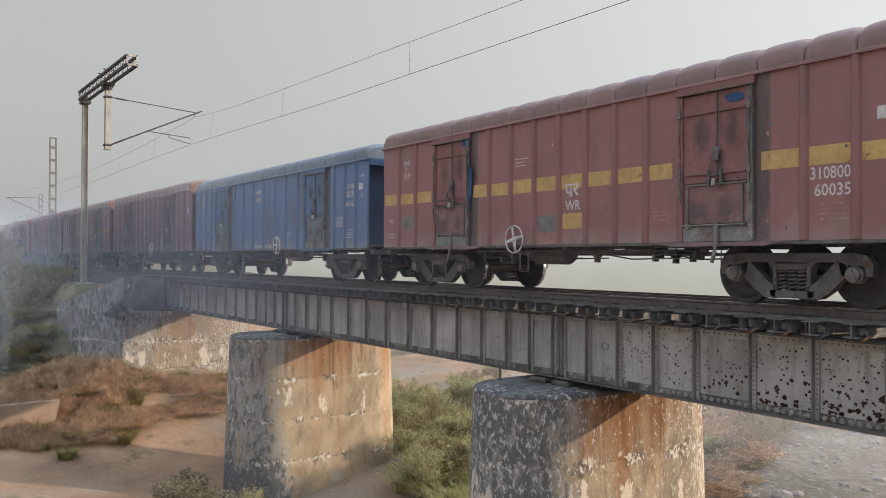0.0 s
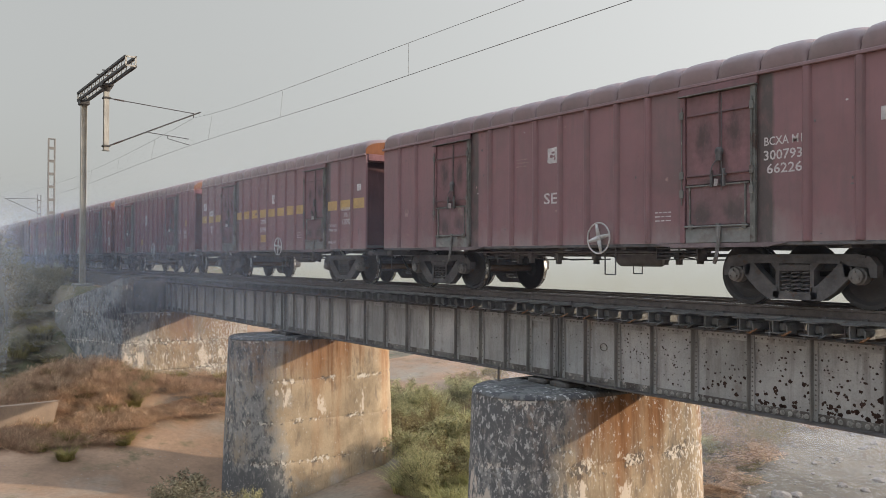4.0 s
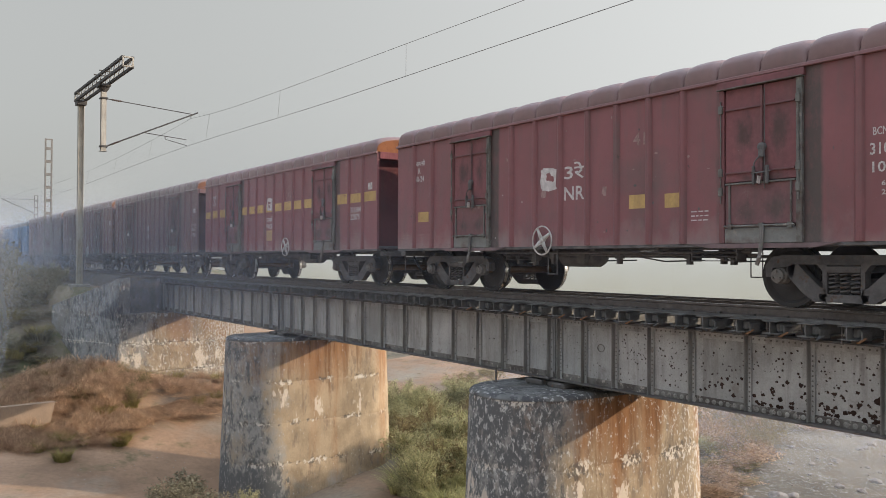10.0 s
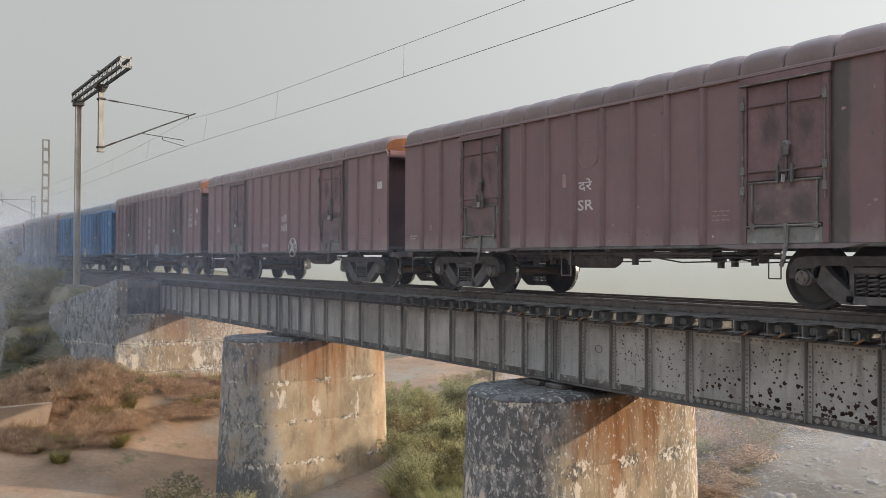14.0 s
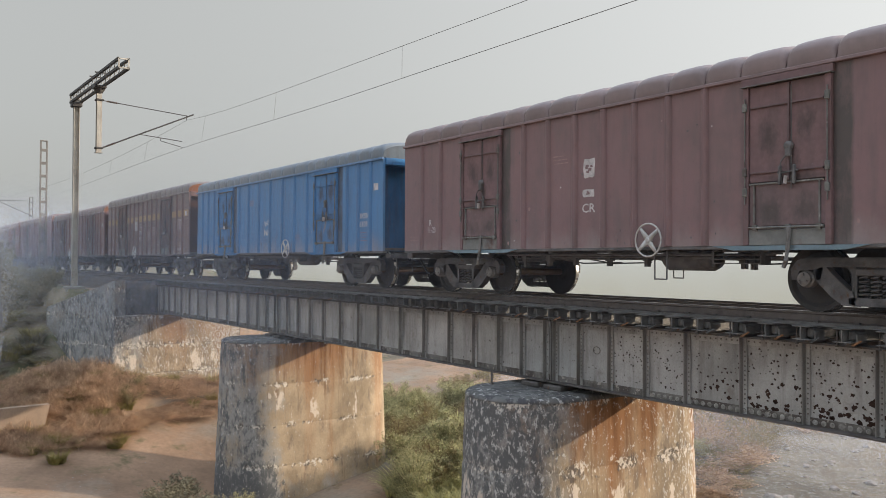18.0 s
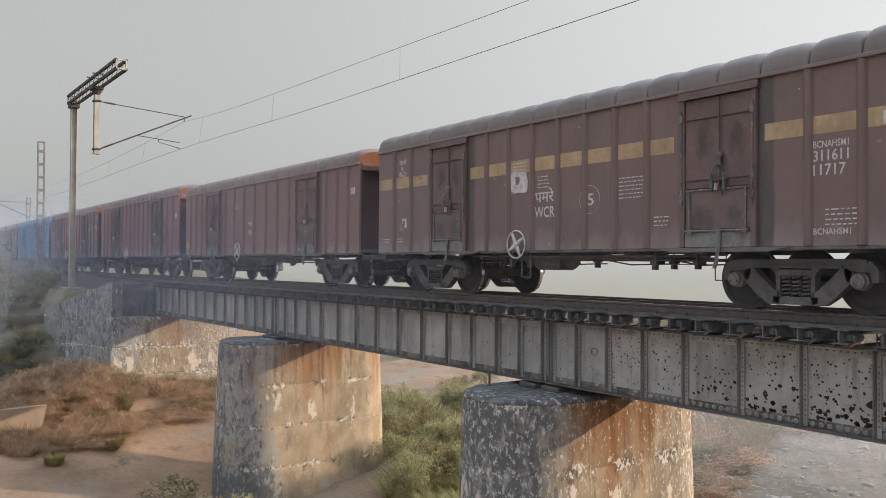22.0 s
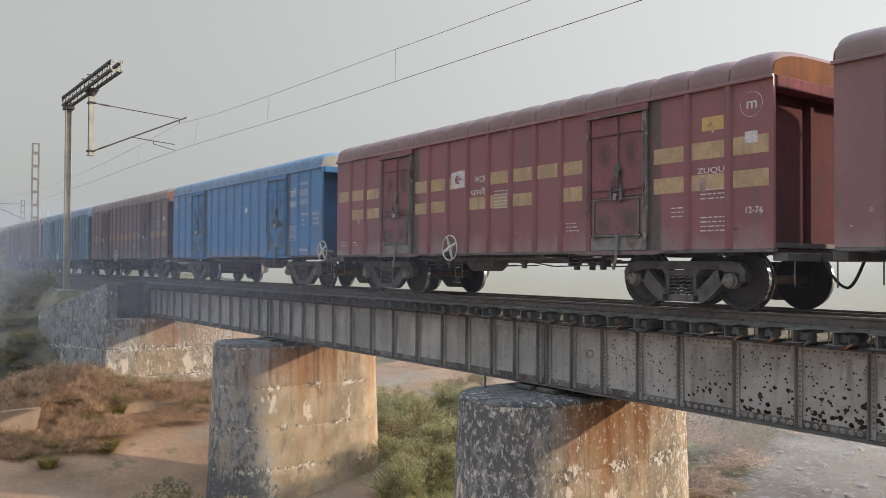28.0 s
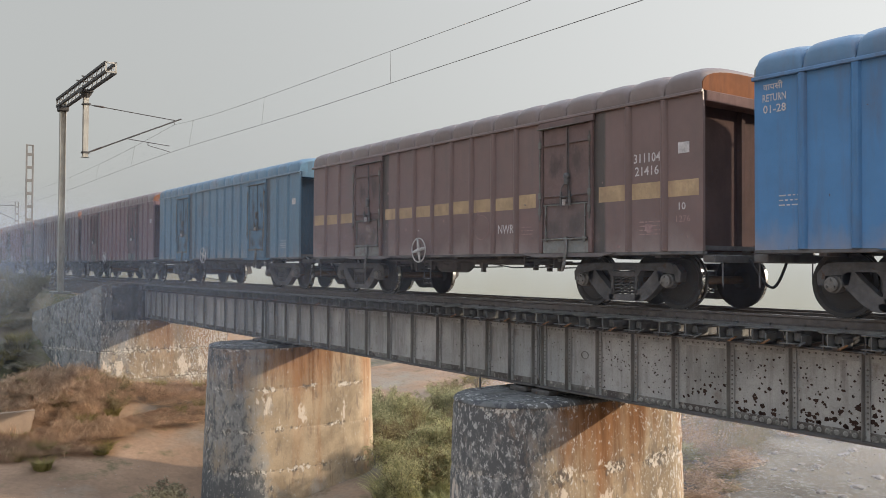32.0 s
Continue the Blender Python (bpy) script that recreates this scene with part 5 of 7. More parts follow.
for s, tag in ((-1, "near"), (1, "far")):
    b = bmesh.new()
    # outer face, plate, flange inside the gauge
    turned(b, (0, s * 0.875, 0), "y", [(s * 0.068, 0.10), (s * 0.066, 0.14), (s * 0.03, 0.19), (s * 0.02, 0.38), (s * 0.060, 0.43), (s * 0.060, 0.494),
                                      (s * 0.0595, 0.4945), (-s * 0.034, 0.4955), (-s * 0.042, 0.522), (-s * 0.066, 0.522), (-s * 0.068, 0.43),
                                      (-s * 0.03, 0.37), (-s * 0.02, 0.19), (-s * 0.07, 0.13), (-s * 0.072, 0.09)], 40)
    keep("wheel_disc_" + tag, b, WHEEL, True)
    b = bmesh.new()
    loops = []
    for al, rad in ((0.056, 0.4962), (-0.030, 0.4975)):
        loops.append([b.verts.new((rad * math.cos(a), s * (0.875 + al), rad * math.sin(a))) for a in (2 * math.pi * k / 40 for k in range(40))])
    skin(b, loops, caps=False)
    keep("tread_" + tag, b, TREAD, True)


def put(name, mesh, parent, colour=None, m=None, label=""):
    ob = new(name, M[mesh] if isinstance(mesh, str) else mesh)
    ob.parent = parent
    if m is not None:
        ob.matrix_local = m
    if colour is not None:
        ob.color = (*colour, 1)
    return tagged(ob, label)


WHEELSETS = {-1: [], 1: []}


def bogie(parent, x):
    b = put("bogie", "bolster", parent, None, pose(x, 0, 0), "cast steel three-piece bogie, rusty and oily")
    for tag in ("near", "far"):
        put("side_frame", "side_frame_" + tag, b)
        put("axle_box", "axle_box_a_" + tag, b)
        put("axle_box", "axle_box_b_" + tag, b)
        put("spring_nest", "spring_nest_" + tag, b)
    put("brake_beam", "brake_beam", b)
    for k in (-1, 1):
        # each wheelset is one turning sub-part
        w = put("wheelset", M["wheelset"], b, None, pose(k * 1.0, 0, 0.4975))
        WHEELSETS[k].append(w)


# axle, wheels and bright treads in one turning piece
def joined(name, names):
    vs, fs, mi, mats = [], [], [], []
    for nm in names:
        me = M[nm]
        o = len(vs)
        vs += [v.co[:] for v in me.vertices]
        if me.materials[0] not in mats:
            mats.append(me.materials[0])
        for p in me.polygons:
            fs.append([o + i for i in p.vertices])
            mi.append(mats.index(me.materials[0]))
    me = bpy.data.meshes.new(name)
    me.from_pydata(vs, [], fs)
    for mt in mats:
        me.materials.append(mt)
    me.polygons.foreach_set("material_index", mi)
    M[name] = me
    return me


joined("wheelset", ("axle", "wheel_disc_near", "wheel_disc_far", "tread_near", "tread_far"))
M["wheelset"].shade_smooth()
M["wheelset"].set_sharp_from_angle(angle=radians(35))


def panel(x0, x1, z0, z1, out=0.0032):
    b = bmesh.new()
    box(b, x0, x1, -HALF - out, -HALF - 0.0005, z0, z1)
    return b


def ragged(rng, x, z, w, h, n=11, square=0.6, least=0.7):
    """A thin torn patch on the near wall."""
    b = bmesh.new()
    ring = []
    for k in range(n):
        a = 2 * math.pi * k / n
        u = rng.uniform(least, 1.1)
        ring.append((x + w / 2 * u * math.copysign(abs(math.cos(a)) ** square, math.cos(a)), z + h / 2 * u * math.copysign(abs(math.sin(a)) ** square, math.sin(a))))
    skin(b, [[b.verts.new((px, yy, pz)) for px, pz in ring] for yy in (-HALF - 0.0005, -HALF - 0.0052)])
    return b


CARS_MADE = {}
BLUESILL, PLAINPOST = {}, {}
for kind in KINDS:
    BLUESILL[kind] = M[kind + " threshold_near"].copy()
    BLUESILL[kind].materials[0] = DOORP
    PLAINPOST[kind] = M[kind + " post_b_near"].copy()
    PLAINPOST[kind].materials[0] = DOORP


def wagon(n):
    colour, band, bz = CARS[n]
    kind = "long" if n in LONG else "short"
    length, seams, doors = KINDS[kind]
    K = kind + " "
    rng = random.Random(500 + n)
    w = holder("covered_wagon")
    blue = colour[2] > 0.15
    tint = lambda k: tuple(c * k for c in colour)
    doorc = tint(0.95) if blue else tuple(0.88 * c + 0.008 for c in colour)
    edge = tint(0.8) if blue else tuple(0.6 * c + 0.035 for c in colour)
    at_door = lambda x, m: any(d - m < x < d + 1.48 + m for d in doors)
    for tag, s in (("near", -1), ("far", 1)):
        put("side_wall", K + "wall_" + tag, w, colour)
        for x in seams[1:-1]:
            if not at_door(x, 0.1):
                put("rib", K + "rib_" + tag, w, tint(0.92), pose(x, 0, 0))
        # eave rail paler and greyer, its highlight put into the colour
        put("eave_rail", K + "eave_" + tag, w, tuple(0.8 * c + 0.055 for c in colour))
        put("sole_bar", K + "sole_bar_" + tag, w)
        for a in doors:
            d = put("door", K + "lintel_" + tag, w, doorc, pose(a, 0, 0), "closed double door with a bolted lower flap, worn paint")
            put("door_leaf", K + "leaf_a_" + tag, d, doorc)
            put("door_leaf", K + "leaf_b_" + tag, d, doorc)
            put("flap", K + "flap_" + tag, d, (0.17, 0.20, 0.215) if n == -3 else tint(0.95) if blue else tuple(0.7 * c + 0.035 for c in colour))
            if s > 0:
                continue
            put("drip_strip", K + "drip_" + tag, d)
            put("door_post", K + "post_a_" + tag, d, doorc)
            put("door_post", M[K + "post_b_" + tag] if colour in (MAROON, CRIMSON, RED, NAVY) else PLAINPOST[kind], d, doorc)
            sill = put("threshold", K + "threshold_" + tag, d, None, None, "greyish worn threshold")
            if blue and n != -3:
                sill.data = BLUESILL[kind]
                sill.color = (*colour, 1)
            for leaf in ("leaf_a_", "leaf_b_"):
                for q in (0, 1):
                    put("leaf_rail", K + leaf + "rail_%d_" % q + tag, d, edge)
            put("meeting_strip", K + "meeting_" + tag, d, edge)
            for nm in ("rim_top_", "rim_a_", "rim_b_"):
                put("flap_rim", K + nm + tag, d)
            put("hinge", K + "hinge_" + tag, d)
            put("hinge_strap", K + "strap_a_" + tag, d)
            put("hinge_strap", K + "strap_b_" + tag, d)
            put("latch", K + "latch_" + tag, d)
            put("seal_tag", K + "seal_tag_" + tag, d, None, None, "white seal tag")
            put("door_stay", K + "door_stay_" + tag, d)
            put("skirt", K + "skirt_" + tag, d, tint(0.95) if blue else (0.20, 0.29, 0.34) if n == 5 else tuple(0.45 * c + k for c, k in zip(colour, (0.10, 0.108, 0.11))))
    roofc = {6: (0.16, 0.19, 0.22), -3: (0.15, 0.19, 0.25), 11: (0.13, 0.24, 0.38)}.get(n, tint(0.95)) if blue else (0.20, 0.172, 0.163) if n == 7 else tuple(0.46 * c + k for c, k in zip(colour, (0.115, 0.098, 0.090)))
    for i in range(len(seams) - 1):
        put("roof_sheet", K + "roof_%d" % i, w, (lambda k: tuple(c * k for c in roofc))(rng.uniform(0.95, 1.06)))
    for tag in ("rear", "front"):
        # end walls and posts at half colour, the gap's shade painted in
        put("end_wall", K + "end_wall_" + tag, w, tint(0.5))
        # sunlit glow put into gable colours: orange on non-blue wagons, cream on 11
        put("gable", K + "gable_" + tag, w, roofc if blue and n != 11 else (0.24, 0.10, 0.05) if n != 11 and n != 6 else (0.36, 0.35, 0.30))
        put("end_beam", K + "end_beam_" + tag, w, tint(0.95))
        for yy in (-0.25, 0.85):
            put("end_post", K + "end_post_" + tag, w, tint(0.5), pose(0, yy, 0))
        put("head_stock", K + "head_stock_" + tag, w)
        put("coupler", K + "coupler_" + tag, w)
        put("air_hose", K + "air_hose_" + tag, w)
        put("step_iron", K + "step_iron_" + tag, w)
    for nm in ("floor", "centre_sill"):
        put(nm, K + nm, w)
    put("brake_cylinder", K + "brake_cylinder", w, None, pose(min((WHEEL_AT.get(n, 5.6) or 5.6) + 0.2, 8.4), 0, 0))
    for xx in (1.0, 3.5, 5.2, 6.76, 8.3, 10.0, 12.5):
        put("cross_bearer", K + "cross_bearer_near", w, None, pose(xx, 0, 0))
        put("cross_bearer", K + "cross_bearer_far", w, None, pose(xx, 0, 0))
    for z in (83, 80, 82, 87):
        put("brake_rod", K + "rod_%d" % z, w)
    for xx in (4.1, 4.75, 5.3, 6.2, 7.1, 8.75, 9.2, length - 4.0):
        put("rod_hanger", K + "hanger", w, None, pose(xx, rng.uniform(-0.1, 0.25), rng.uniform(0.0, 0.06)))
    for xx in (4.9, 5.7, 7.4, 9.0):
        put("brake_lever", K + "brake_lever", w, None, pose(xx, 0, 0))
    put("valve_rack", K + "valve_rack", w, None, pose(8.95, 0, 0))
    put("valve_rack", K + "valve_rack", w, None, pose(3.8, 0.2, 0.02))
    hx = WHEEL_AT.get(n, 5.6)
    far_side = hx is None
    hx = hx or 5.6
    put("hand_brake_wheel", "hand_brake_wheel", w, None, pose(hx, 1.70, 1.10, 0, 30, 180)) if far_side else put("hand_brake_wheel", "hand_brake_wheel", w, None, pose(hx, -1.70, 1.10, 0, rng.uniform(0, 80), 0), "pale four-spoked hand-brake wheel")
    put("foot_step", "foot_step", w, None, pose(hx + 0.14, -1.60, 1.10))
    put("foot_step", "foot_step", w, None, pose(length - hx + 0.25, 1.48, 1.06), "rusty step loop on the far side")
    bogie(w, 2.01)
    bogie(w, length - 2.01)
    # yellow bands between the ribs
    if band in (1, 2):
        for row in range(band):
            z = bz + 0.50 * row
            for a, c in zip(seams, seams[1:]):
                if at_door((a + c) / 2, 0.25) or (band == 2 and rng.random() < 0.08):
                    continue
                part("yellow_band", panel(a + 0.078, c - 0.078, z, z + rng.uniform(0.25, 0.28)), PALEBAND if n in (7, 10, 12, 17) else YELLOW, w, "faded yellow painted band")
    if band == 3:
        for a, c, z in ((7.8, 8.22, 1.62), (8.6, 8.97, 1.60), (0.95, 1.4, 1.62), (12.36, 12.68, 3.02)) if n == 1 else ((5.35, 5.75, 1.35), (12.37, 12.72, 2.06)):
            part("yellow_patch", panel(a, c, z, z + 0.24), YELLOW, w, "faded yellow painted patch")
    if n == -4:
        part("yellow_patch", panel(6.87, 7.44, 1.28, 1.58), YELLOW, w, "faded yellow painted patch")
    if n == 2:
        part("yellow_patch", panel(6.15, 6.71, 1.32, 1.66), PALEBAND, w, "faded yellow painted patch")
    if n == -1:
        part("yellow_patch", panel(6.17, 6.74, 1.26, 1.50), YELLOW, w, "faded yellow painted patch")
    if n == -4:
        for a, c, z in ((0.93, 1.44, 1.42), (6.12, 6.66, 1.24)):
            part("dark_patch", panel(a, c, z, z + 0.32), GREYSTEEL, w, "dull grey overpainted patch")
    if n == -1:
        part("grey_label", panel(0.33, 0.68, 1.03, 1.23), GREYSTEEL, w, "grey label plate low on the wall")
    if n == 8:
        part("yellow_patch", panel(0.08, 0.42, 1.28, 1.53), PALEBAND, w, "faded yellow painted patch")
    if n == 11:
        # framed notice painted beside the door
        for a, c, z0, z1 in ((11.32, 11.82, 1.43, 1.442), (11.32, 11.82, 1.868, 1.88), (11.32, 11.332, 1.443, 1.867), (11.808, 11.82, 1.443, 1.867)):
            part("notice_frame", panel(a, c, z0, z1), WHITE, w, "thin white painted frame")
    if n == 0 or n == 8 or n == -4:
        # rags caught beside the door
        for x, z, ww, hh in {0: ((11.22, 3.44, 0.10, 0.12), (11.24, 2.85, 0.12, 0.3)), 8: ((3.45, 2.64, 0.17, 0.40),), -4: ((3.79, 2.95, 0.16, 0.8), (3.86, 2.4, 0.20, 0.9), (3.74, 3.3, 0.3, 0.22), (3.80, 1.9, 0.12, 0.5), (10.85, 3.22, 0.42, 0.14), (11.10, 2.95, 0.11, 0.8), (11.14, 2.6, 0.07, 0.5))}[n]:
            b = ragged(rng, x, z, ww, hh, 9)
            for v in b.verts:
                v.co.y -= 0.085 if n == 8 else 0.05
            part("rag", b, BLUERAG if n != 0 else GREYSTEEL, w, "torn rag caught on the door" if n == 0 else "torn blue tarpaulin strip")
    if n == 10:
        part("yellow_patch", panel(12.25, 12.66, 2.86, 3.08), YELLOW, w, "faded yellow painted patch")
    # stencilled marks, each within its bay
    bays = [x for x in seams if not any(d + 0.1 < x < d + 1.38 for d in doors)]
    for text, x, z, wd, ht in MARKS.get(n, ()):
        bay = [(a, c) for a, c in zip(bays, bays[1:]) if a <= x + wd / 2 < c]
        if bay:
            a, c = bay[0]
            wd = min(wd, c - a - 0.15)
            x = min(max(x, a + 0.075), c - 0.075 - wd)
        me = LETTERS[text]
        if not me.materials:
            me.materials.append(FADED if text in ("41", "42", "2J", "1276", "61782", "300191") else WHITE)
        cs = [v.co for v in me.vertices]
        x0, x1, y0, y1 = min(c.x for c in cs), max(c.x for c in cs), min(c.y for c in cs), max(c.y for c in cs)
        m = pose(x, -HALF - 0.006, z, 90) @ Matrix.Diagonal((wd / (x1 - x0), ht / (y1 - y0), 1, 1)) @ Matrix.Translation((-x0, -y0, 0))
        put("stencil_lettering", me, w, None, m, "white stencilled lettering")
    # white paper label near the front end, lines of small writing
    if n == 11:
        part("paper_label", panel(7.79, 7.99, 2.46, 2.64, 0.0085), WHITE, w, "white paper label pasted on the wall")
    elif n not in (-5, 0):
        part("paper_label", panel(length - 0.48, length - 0.26, 2.58, 2.76, 0.0085), WHITE, w, "white paper label pasted on the wall")
    rows = [(length - 1.30, 1.48, 4, 0.50), (5.42, 2.75, 3, 0.40), (9.15, 1.5, 3, 0.34), (0.9, 1.30, 2, 0.3), (0.25, 1.3, 2, 0.3)]
    if n in (5, 8):
        rows = rows[1:]
    if n == 7:
        rows += [(8.35, 2.22, 6, 0.58), (6.18, 2.42, 4, 0.34)]
    if n == 10:
        rows += [(6.97, 2.26, 6, 0.52), (12.22, 1.92, 3, 0.5), (11.64, 1.66, 3, 0.34)]
    if n == 11:
        rows = [(0.40, 1.76, 3, 0.34), (11.36, 1.80, 5, 0.42)]
    for x, z, k, wd in rows:
        if rng.random() < 0.75 or n in (7, 10, 11):
            b = bmesh.new()
            for q in range(k):
                zz = z - 0.07 * q
                xx = x
                while xx < x + wd - 0.05:
                    l = rng.uniform(0.04, 0.12)
                    box(b, xx, min(xx + l, x + wd), -HALF - 0.0042, -HALF - 0.0005, zz, zz + 0.019)
                    xx += l + 0.03
            tagged(part("small_writing", b, FADED if rng.random() < 0.7 and n not in (7, 10, 11) else WHITE, w), "lines of small faded writing", kind="stuff")
    if n in (-4, -1, 1, 2, 7, 10, 11, 12) or rng.random() < 0.3 and not blue:
        x, z = {-4: (7.55, 2.75), -1: (7.98, 2.92), 2: (7.98, 2.76), 1: (13.33, 3.17), 7: (7.62, 1.90), 10: (13.15, 3.17), 11: (7.92, 1.80), 12: (7.85, 1.55)}.get(n, (rng.choice((6.4, 7.1, 7.9)), 2.7))
        b = bmesh.new()
        r = 0.19 if n in (1, 10) else 0.26
        pipe(b, [(x + r * math.cos(a), -HALF - 0.003, z + r * math.sin(a)) for a in (2 * math.pi * k / 20 for k in range(21))], 0.005, 4)
        part("chalk_ring", b, WHITE if n in (1, 7, 10) else FADED, w, "chalked ring")
    # zone emblem and torn paper
    spots = {1: ((5.68, 2.30, 0.46, 0.46), (13.25, 1.62, 0.36, 0.46)), 2: ((6.42, 2.52, 0.52, 0.42),), 7: ((5.60, 2.37, 0.52, 0.44), (1.24, 1.69, 0.22, 0.24)), -1: ((7.28, 2.66, 0.30, 0.30), (1.17, 1.84, 0.18, 0.25), (0.48, 2.74, 0.44, 0.28), (1.17, 2.44, 0.50, 0.20)), 10: ((5.70, 2.62, 0.54, 0.38),),
             0: ((6.2, 2.5, 0.5, 0.45),), 5: ((6.40, 2.46, 0.30, 0.36), (6.38, 2.0, 0.30, 0.14), (13.0, 2.2, 0.2, 0.2)), -2: ((6.55, 2.75, 0.30, 0.30),)}.get(n, ())
    for x, z, ww, hh in spots:
        em = part("emblem_patch", ragged(rng, x, z, ww, hh, 24, 0.35, 0.9), WHITE, w, "worn white painted emblem patch")
        for q in range(5):
            dark = ragged(rng, x + ww * rng.uniform(-0.24, 0.24), z + hh * rng.uniform(-0.22, 0.22), ww * rng.uniform(0.12, 0.34), hh * rng.uniform(0.10, 0.28), 9)
            for v in dark.verts:
                v.co.y -= 0.0028 + 0.0006 * q
            o = part("emblem_shape", dark, PAINT, em)
            o.color = (*colour, 1)
    for k in range(0 if blue else rng.randint(1, 3)):
        part("torn_label", ragged(rng, rng.choice((1.15, 5.65, 7.1, 12.4)) + rng.uniform(-0.15, 0.15), rng.uniform(1.3, 2.3), rng.uniform(0.12, 0.22), rng.uniform(0.12, 0.3)),
             FADED, w, "remains of a torn label")
    # scuffs and chips too small to count
    for mt, count, big in ((WHITE, 10, 0.05), (FRAME, 14, 0.06)) if blue else ((FADED, 22, 0.10), (WHITE, 7, 0.05), (FRAME, 26, 0.07)):
        b = bmesh.new()
        for k in range(count):
            x, z = rng.uniform(0.15, length - 0.15), 1.05 + 2.3 * rng.random() ** 1.3
            if at_door(x, 0.12) or any(abs(x - q) < 0.10 for q in seams):
                continue
            ww, hh = rng.uniform(0.015, big), rng.uniform(0.015, big)
            ring = [(x + ww * rng.uniform(0.5, 1.2) * math.cos(a) / 2, z + hh * rng.uniform(0.5, 1.2) * math.sin(a) / 2) for a in (2 * math.pi * q / 6 for q in range(6))]
            skin(b, [[b.verts.new((px, yy, pz)) for px, pz in ring] for yy in (-HALF - 0.0005, -HALF - 0.0044)])
        tagged(part("scuff", b, mt, w), "small scuffs and paint chips", kind="stuff")
    look_word = {MAROON: "maroon", CRIMSON: "deep crimson-maroon", DARK: "dark maroon-brown", RUSSET: "sooty russet-brown", RED: "brick-red", BROWN: "dark brown", DUSKY: "brown-mauve", BLUE: "bright blue", NAVY: "faded navy-blue", TEAL: "dusty teal-blue"}[colour]
    extra = {0: " with ribbed sides", 1: " with a yellow band", 2: " with broken yellow bands", 3: " with small yellow patches"}[band]
    tagged(w, "%s covered bogie goods wagon%s, arched roof" % (look_word, extra), "goods wagon", "wagons of the goods train")
    CARS_MADE[n] = w


for n in sorted(CARS):
    wagon(n)

# ---- overhead line ----
GALV = surface("galvanised_mast_steel", (0.42, 0.40, 0.36), 0.6, 0.3, 2.0, 0.25, 0.1, 30.0, streaks=((0.20, 0.15, 0.11), 0.5))
DARKST = surface("dark_boom_steel", (0.085, 0.08, 0.078), 0.7, 0.3, 4.0, 0.3, 0.1, 30.0)
COPPER = surface("dull_copper_wire", (0.24, 0.235, 0.23), 0.6, 0.4, 6.0, 0.2, 0.0, 30.0)
INSUL = surface("brown_porcelain", (0.07, 0.045, 0.035), 0.3, 0.0, 6.0, 0.2, 0.0, 30.0)
MY = -3.6


def cantilever(parent, x, y, base, tie_z, tube_z):
    """Bracket over the track from a post at (x, y): tie, tube, steady arm, insulators."""
    tip = (x, 0.53, 7.80)
    b = bmesh.new()
    tube(b, (x, y + 0.1, tie_z), (tip[0], tip[1], tip[2] + 0.04), 0.022, 6)
    part("tie_rod", b, DARKST, parent)
    b = bmesh.new()
    end = Vector(tip) + (Vector(tip) - Vector((x, y, tube_z))).normalized() * 0.35
    tube(b, (x, y + 0.1, tube_z), end, 0.035, 8)
    part("bracket_tube", b, DARKST, parent)
    b = bmesh.new()
    for za, zb in ((tie_z, tip[2] + 0.04), (tube_z, tip[2])):
        d = (Vector((x, tip[1], zb)) - Vector((x, y + 0.1, za))).normalized()
        s0 = Vector((x, y + 0.1, za)) + d * 0.28
        for k in range(5):
            c = s0 + d * 0.09 * k
            tube(b, c, c + d * 0.06, 0.052, 10, 0.040)
    part("insulator", b, INSUL, parent)
    b = bmesh.new()
    tube(b, (x, -1.78, 6.73), (x, 0.28, 6.56), 0.02, 6)
    tube(b, (x, -0.75, 6.64), (x, -0.75, 6.50), 0.02, 6)
    tube(b, (x, -0.75, 6.50), (x, 0.31, 6.27), 0.016, 6)
    tube(b, (x, 0.50, 7.78), (x, 0.50, 7.62), 0.02, 6)
    part("steady_arm", b, DARKST, parent)


mast = holder("catenary_mast", pose(0, 0, 0))
b = bmesh.new()
chamfered(b, -46.65, -45.65, MY - 0.45, MY + 0.45, -1.6, -0.62, 0.04)
part("footing", b, CONC, mast, "whitish concrete footing")
b = bmesh.new()
for k in (-1, 1):
    chamfered(b, -46.31, -45.99, MY + k * 0.125 - 0.012, MY + k * 0.125 + 0.012, -0.62, 9.0, 0.004)
chamfered(b, -46.16, -46.14, MY - 0.112, MY + 0.112, -0.62, 9.0, 0.003)
part("column", b, GALV, mast, "pale galvanised H-section column")
b = bmesh.new()
chamfered(b, -46.43, -45.87, MY - 0.24, MY + 0.24, 8.55, 8.80, 0.03)
part("column_head", b, DARKST, mast)
b = bmesh.new()
X0, X1, ZB, ZT = -46.6, -36.8, 8.84, 9.22
for yy in (MY - 0.2, MY + 0.2):
    for zz in (ZB, ZT):
        bar(b, (X0, yy, zz), (X1, yy, zz), 0.11, 0.11)
part("boom_chord", b, DARKST, mast, "dark steel chords of a horizontal lattice boom")
k = 0
x = X0 + 0.05
while x < X1 - 0.3:
    for yy in (MY - 0.2, MY + 0.2):
        b = bmesh.new()
        bar(b, (x, yy, ZB if k % 2 else ZT), (x + 0.42, yy, ZT if k % 2 else ZB), 0.035, 0.012)
        part("lattice_bar", b, GALV, mast)
    x += 0.42
    k += 1
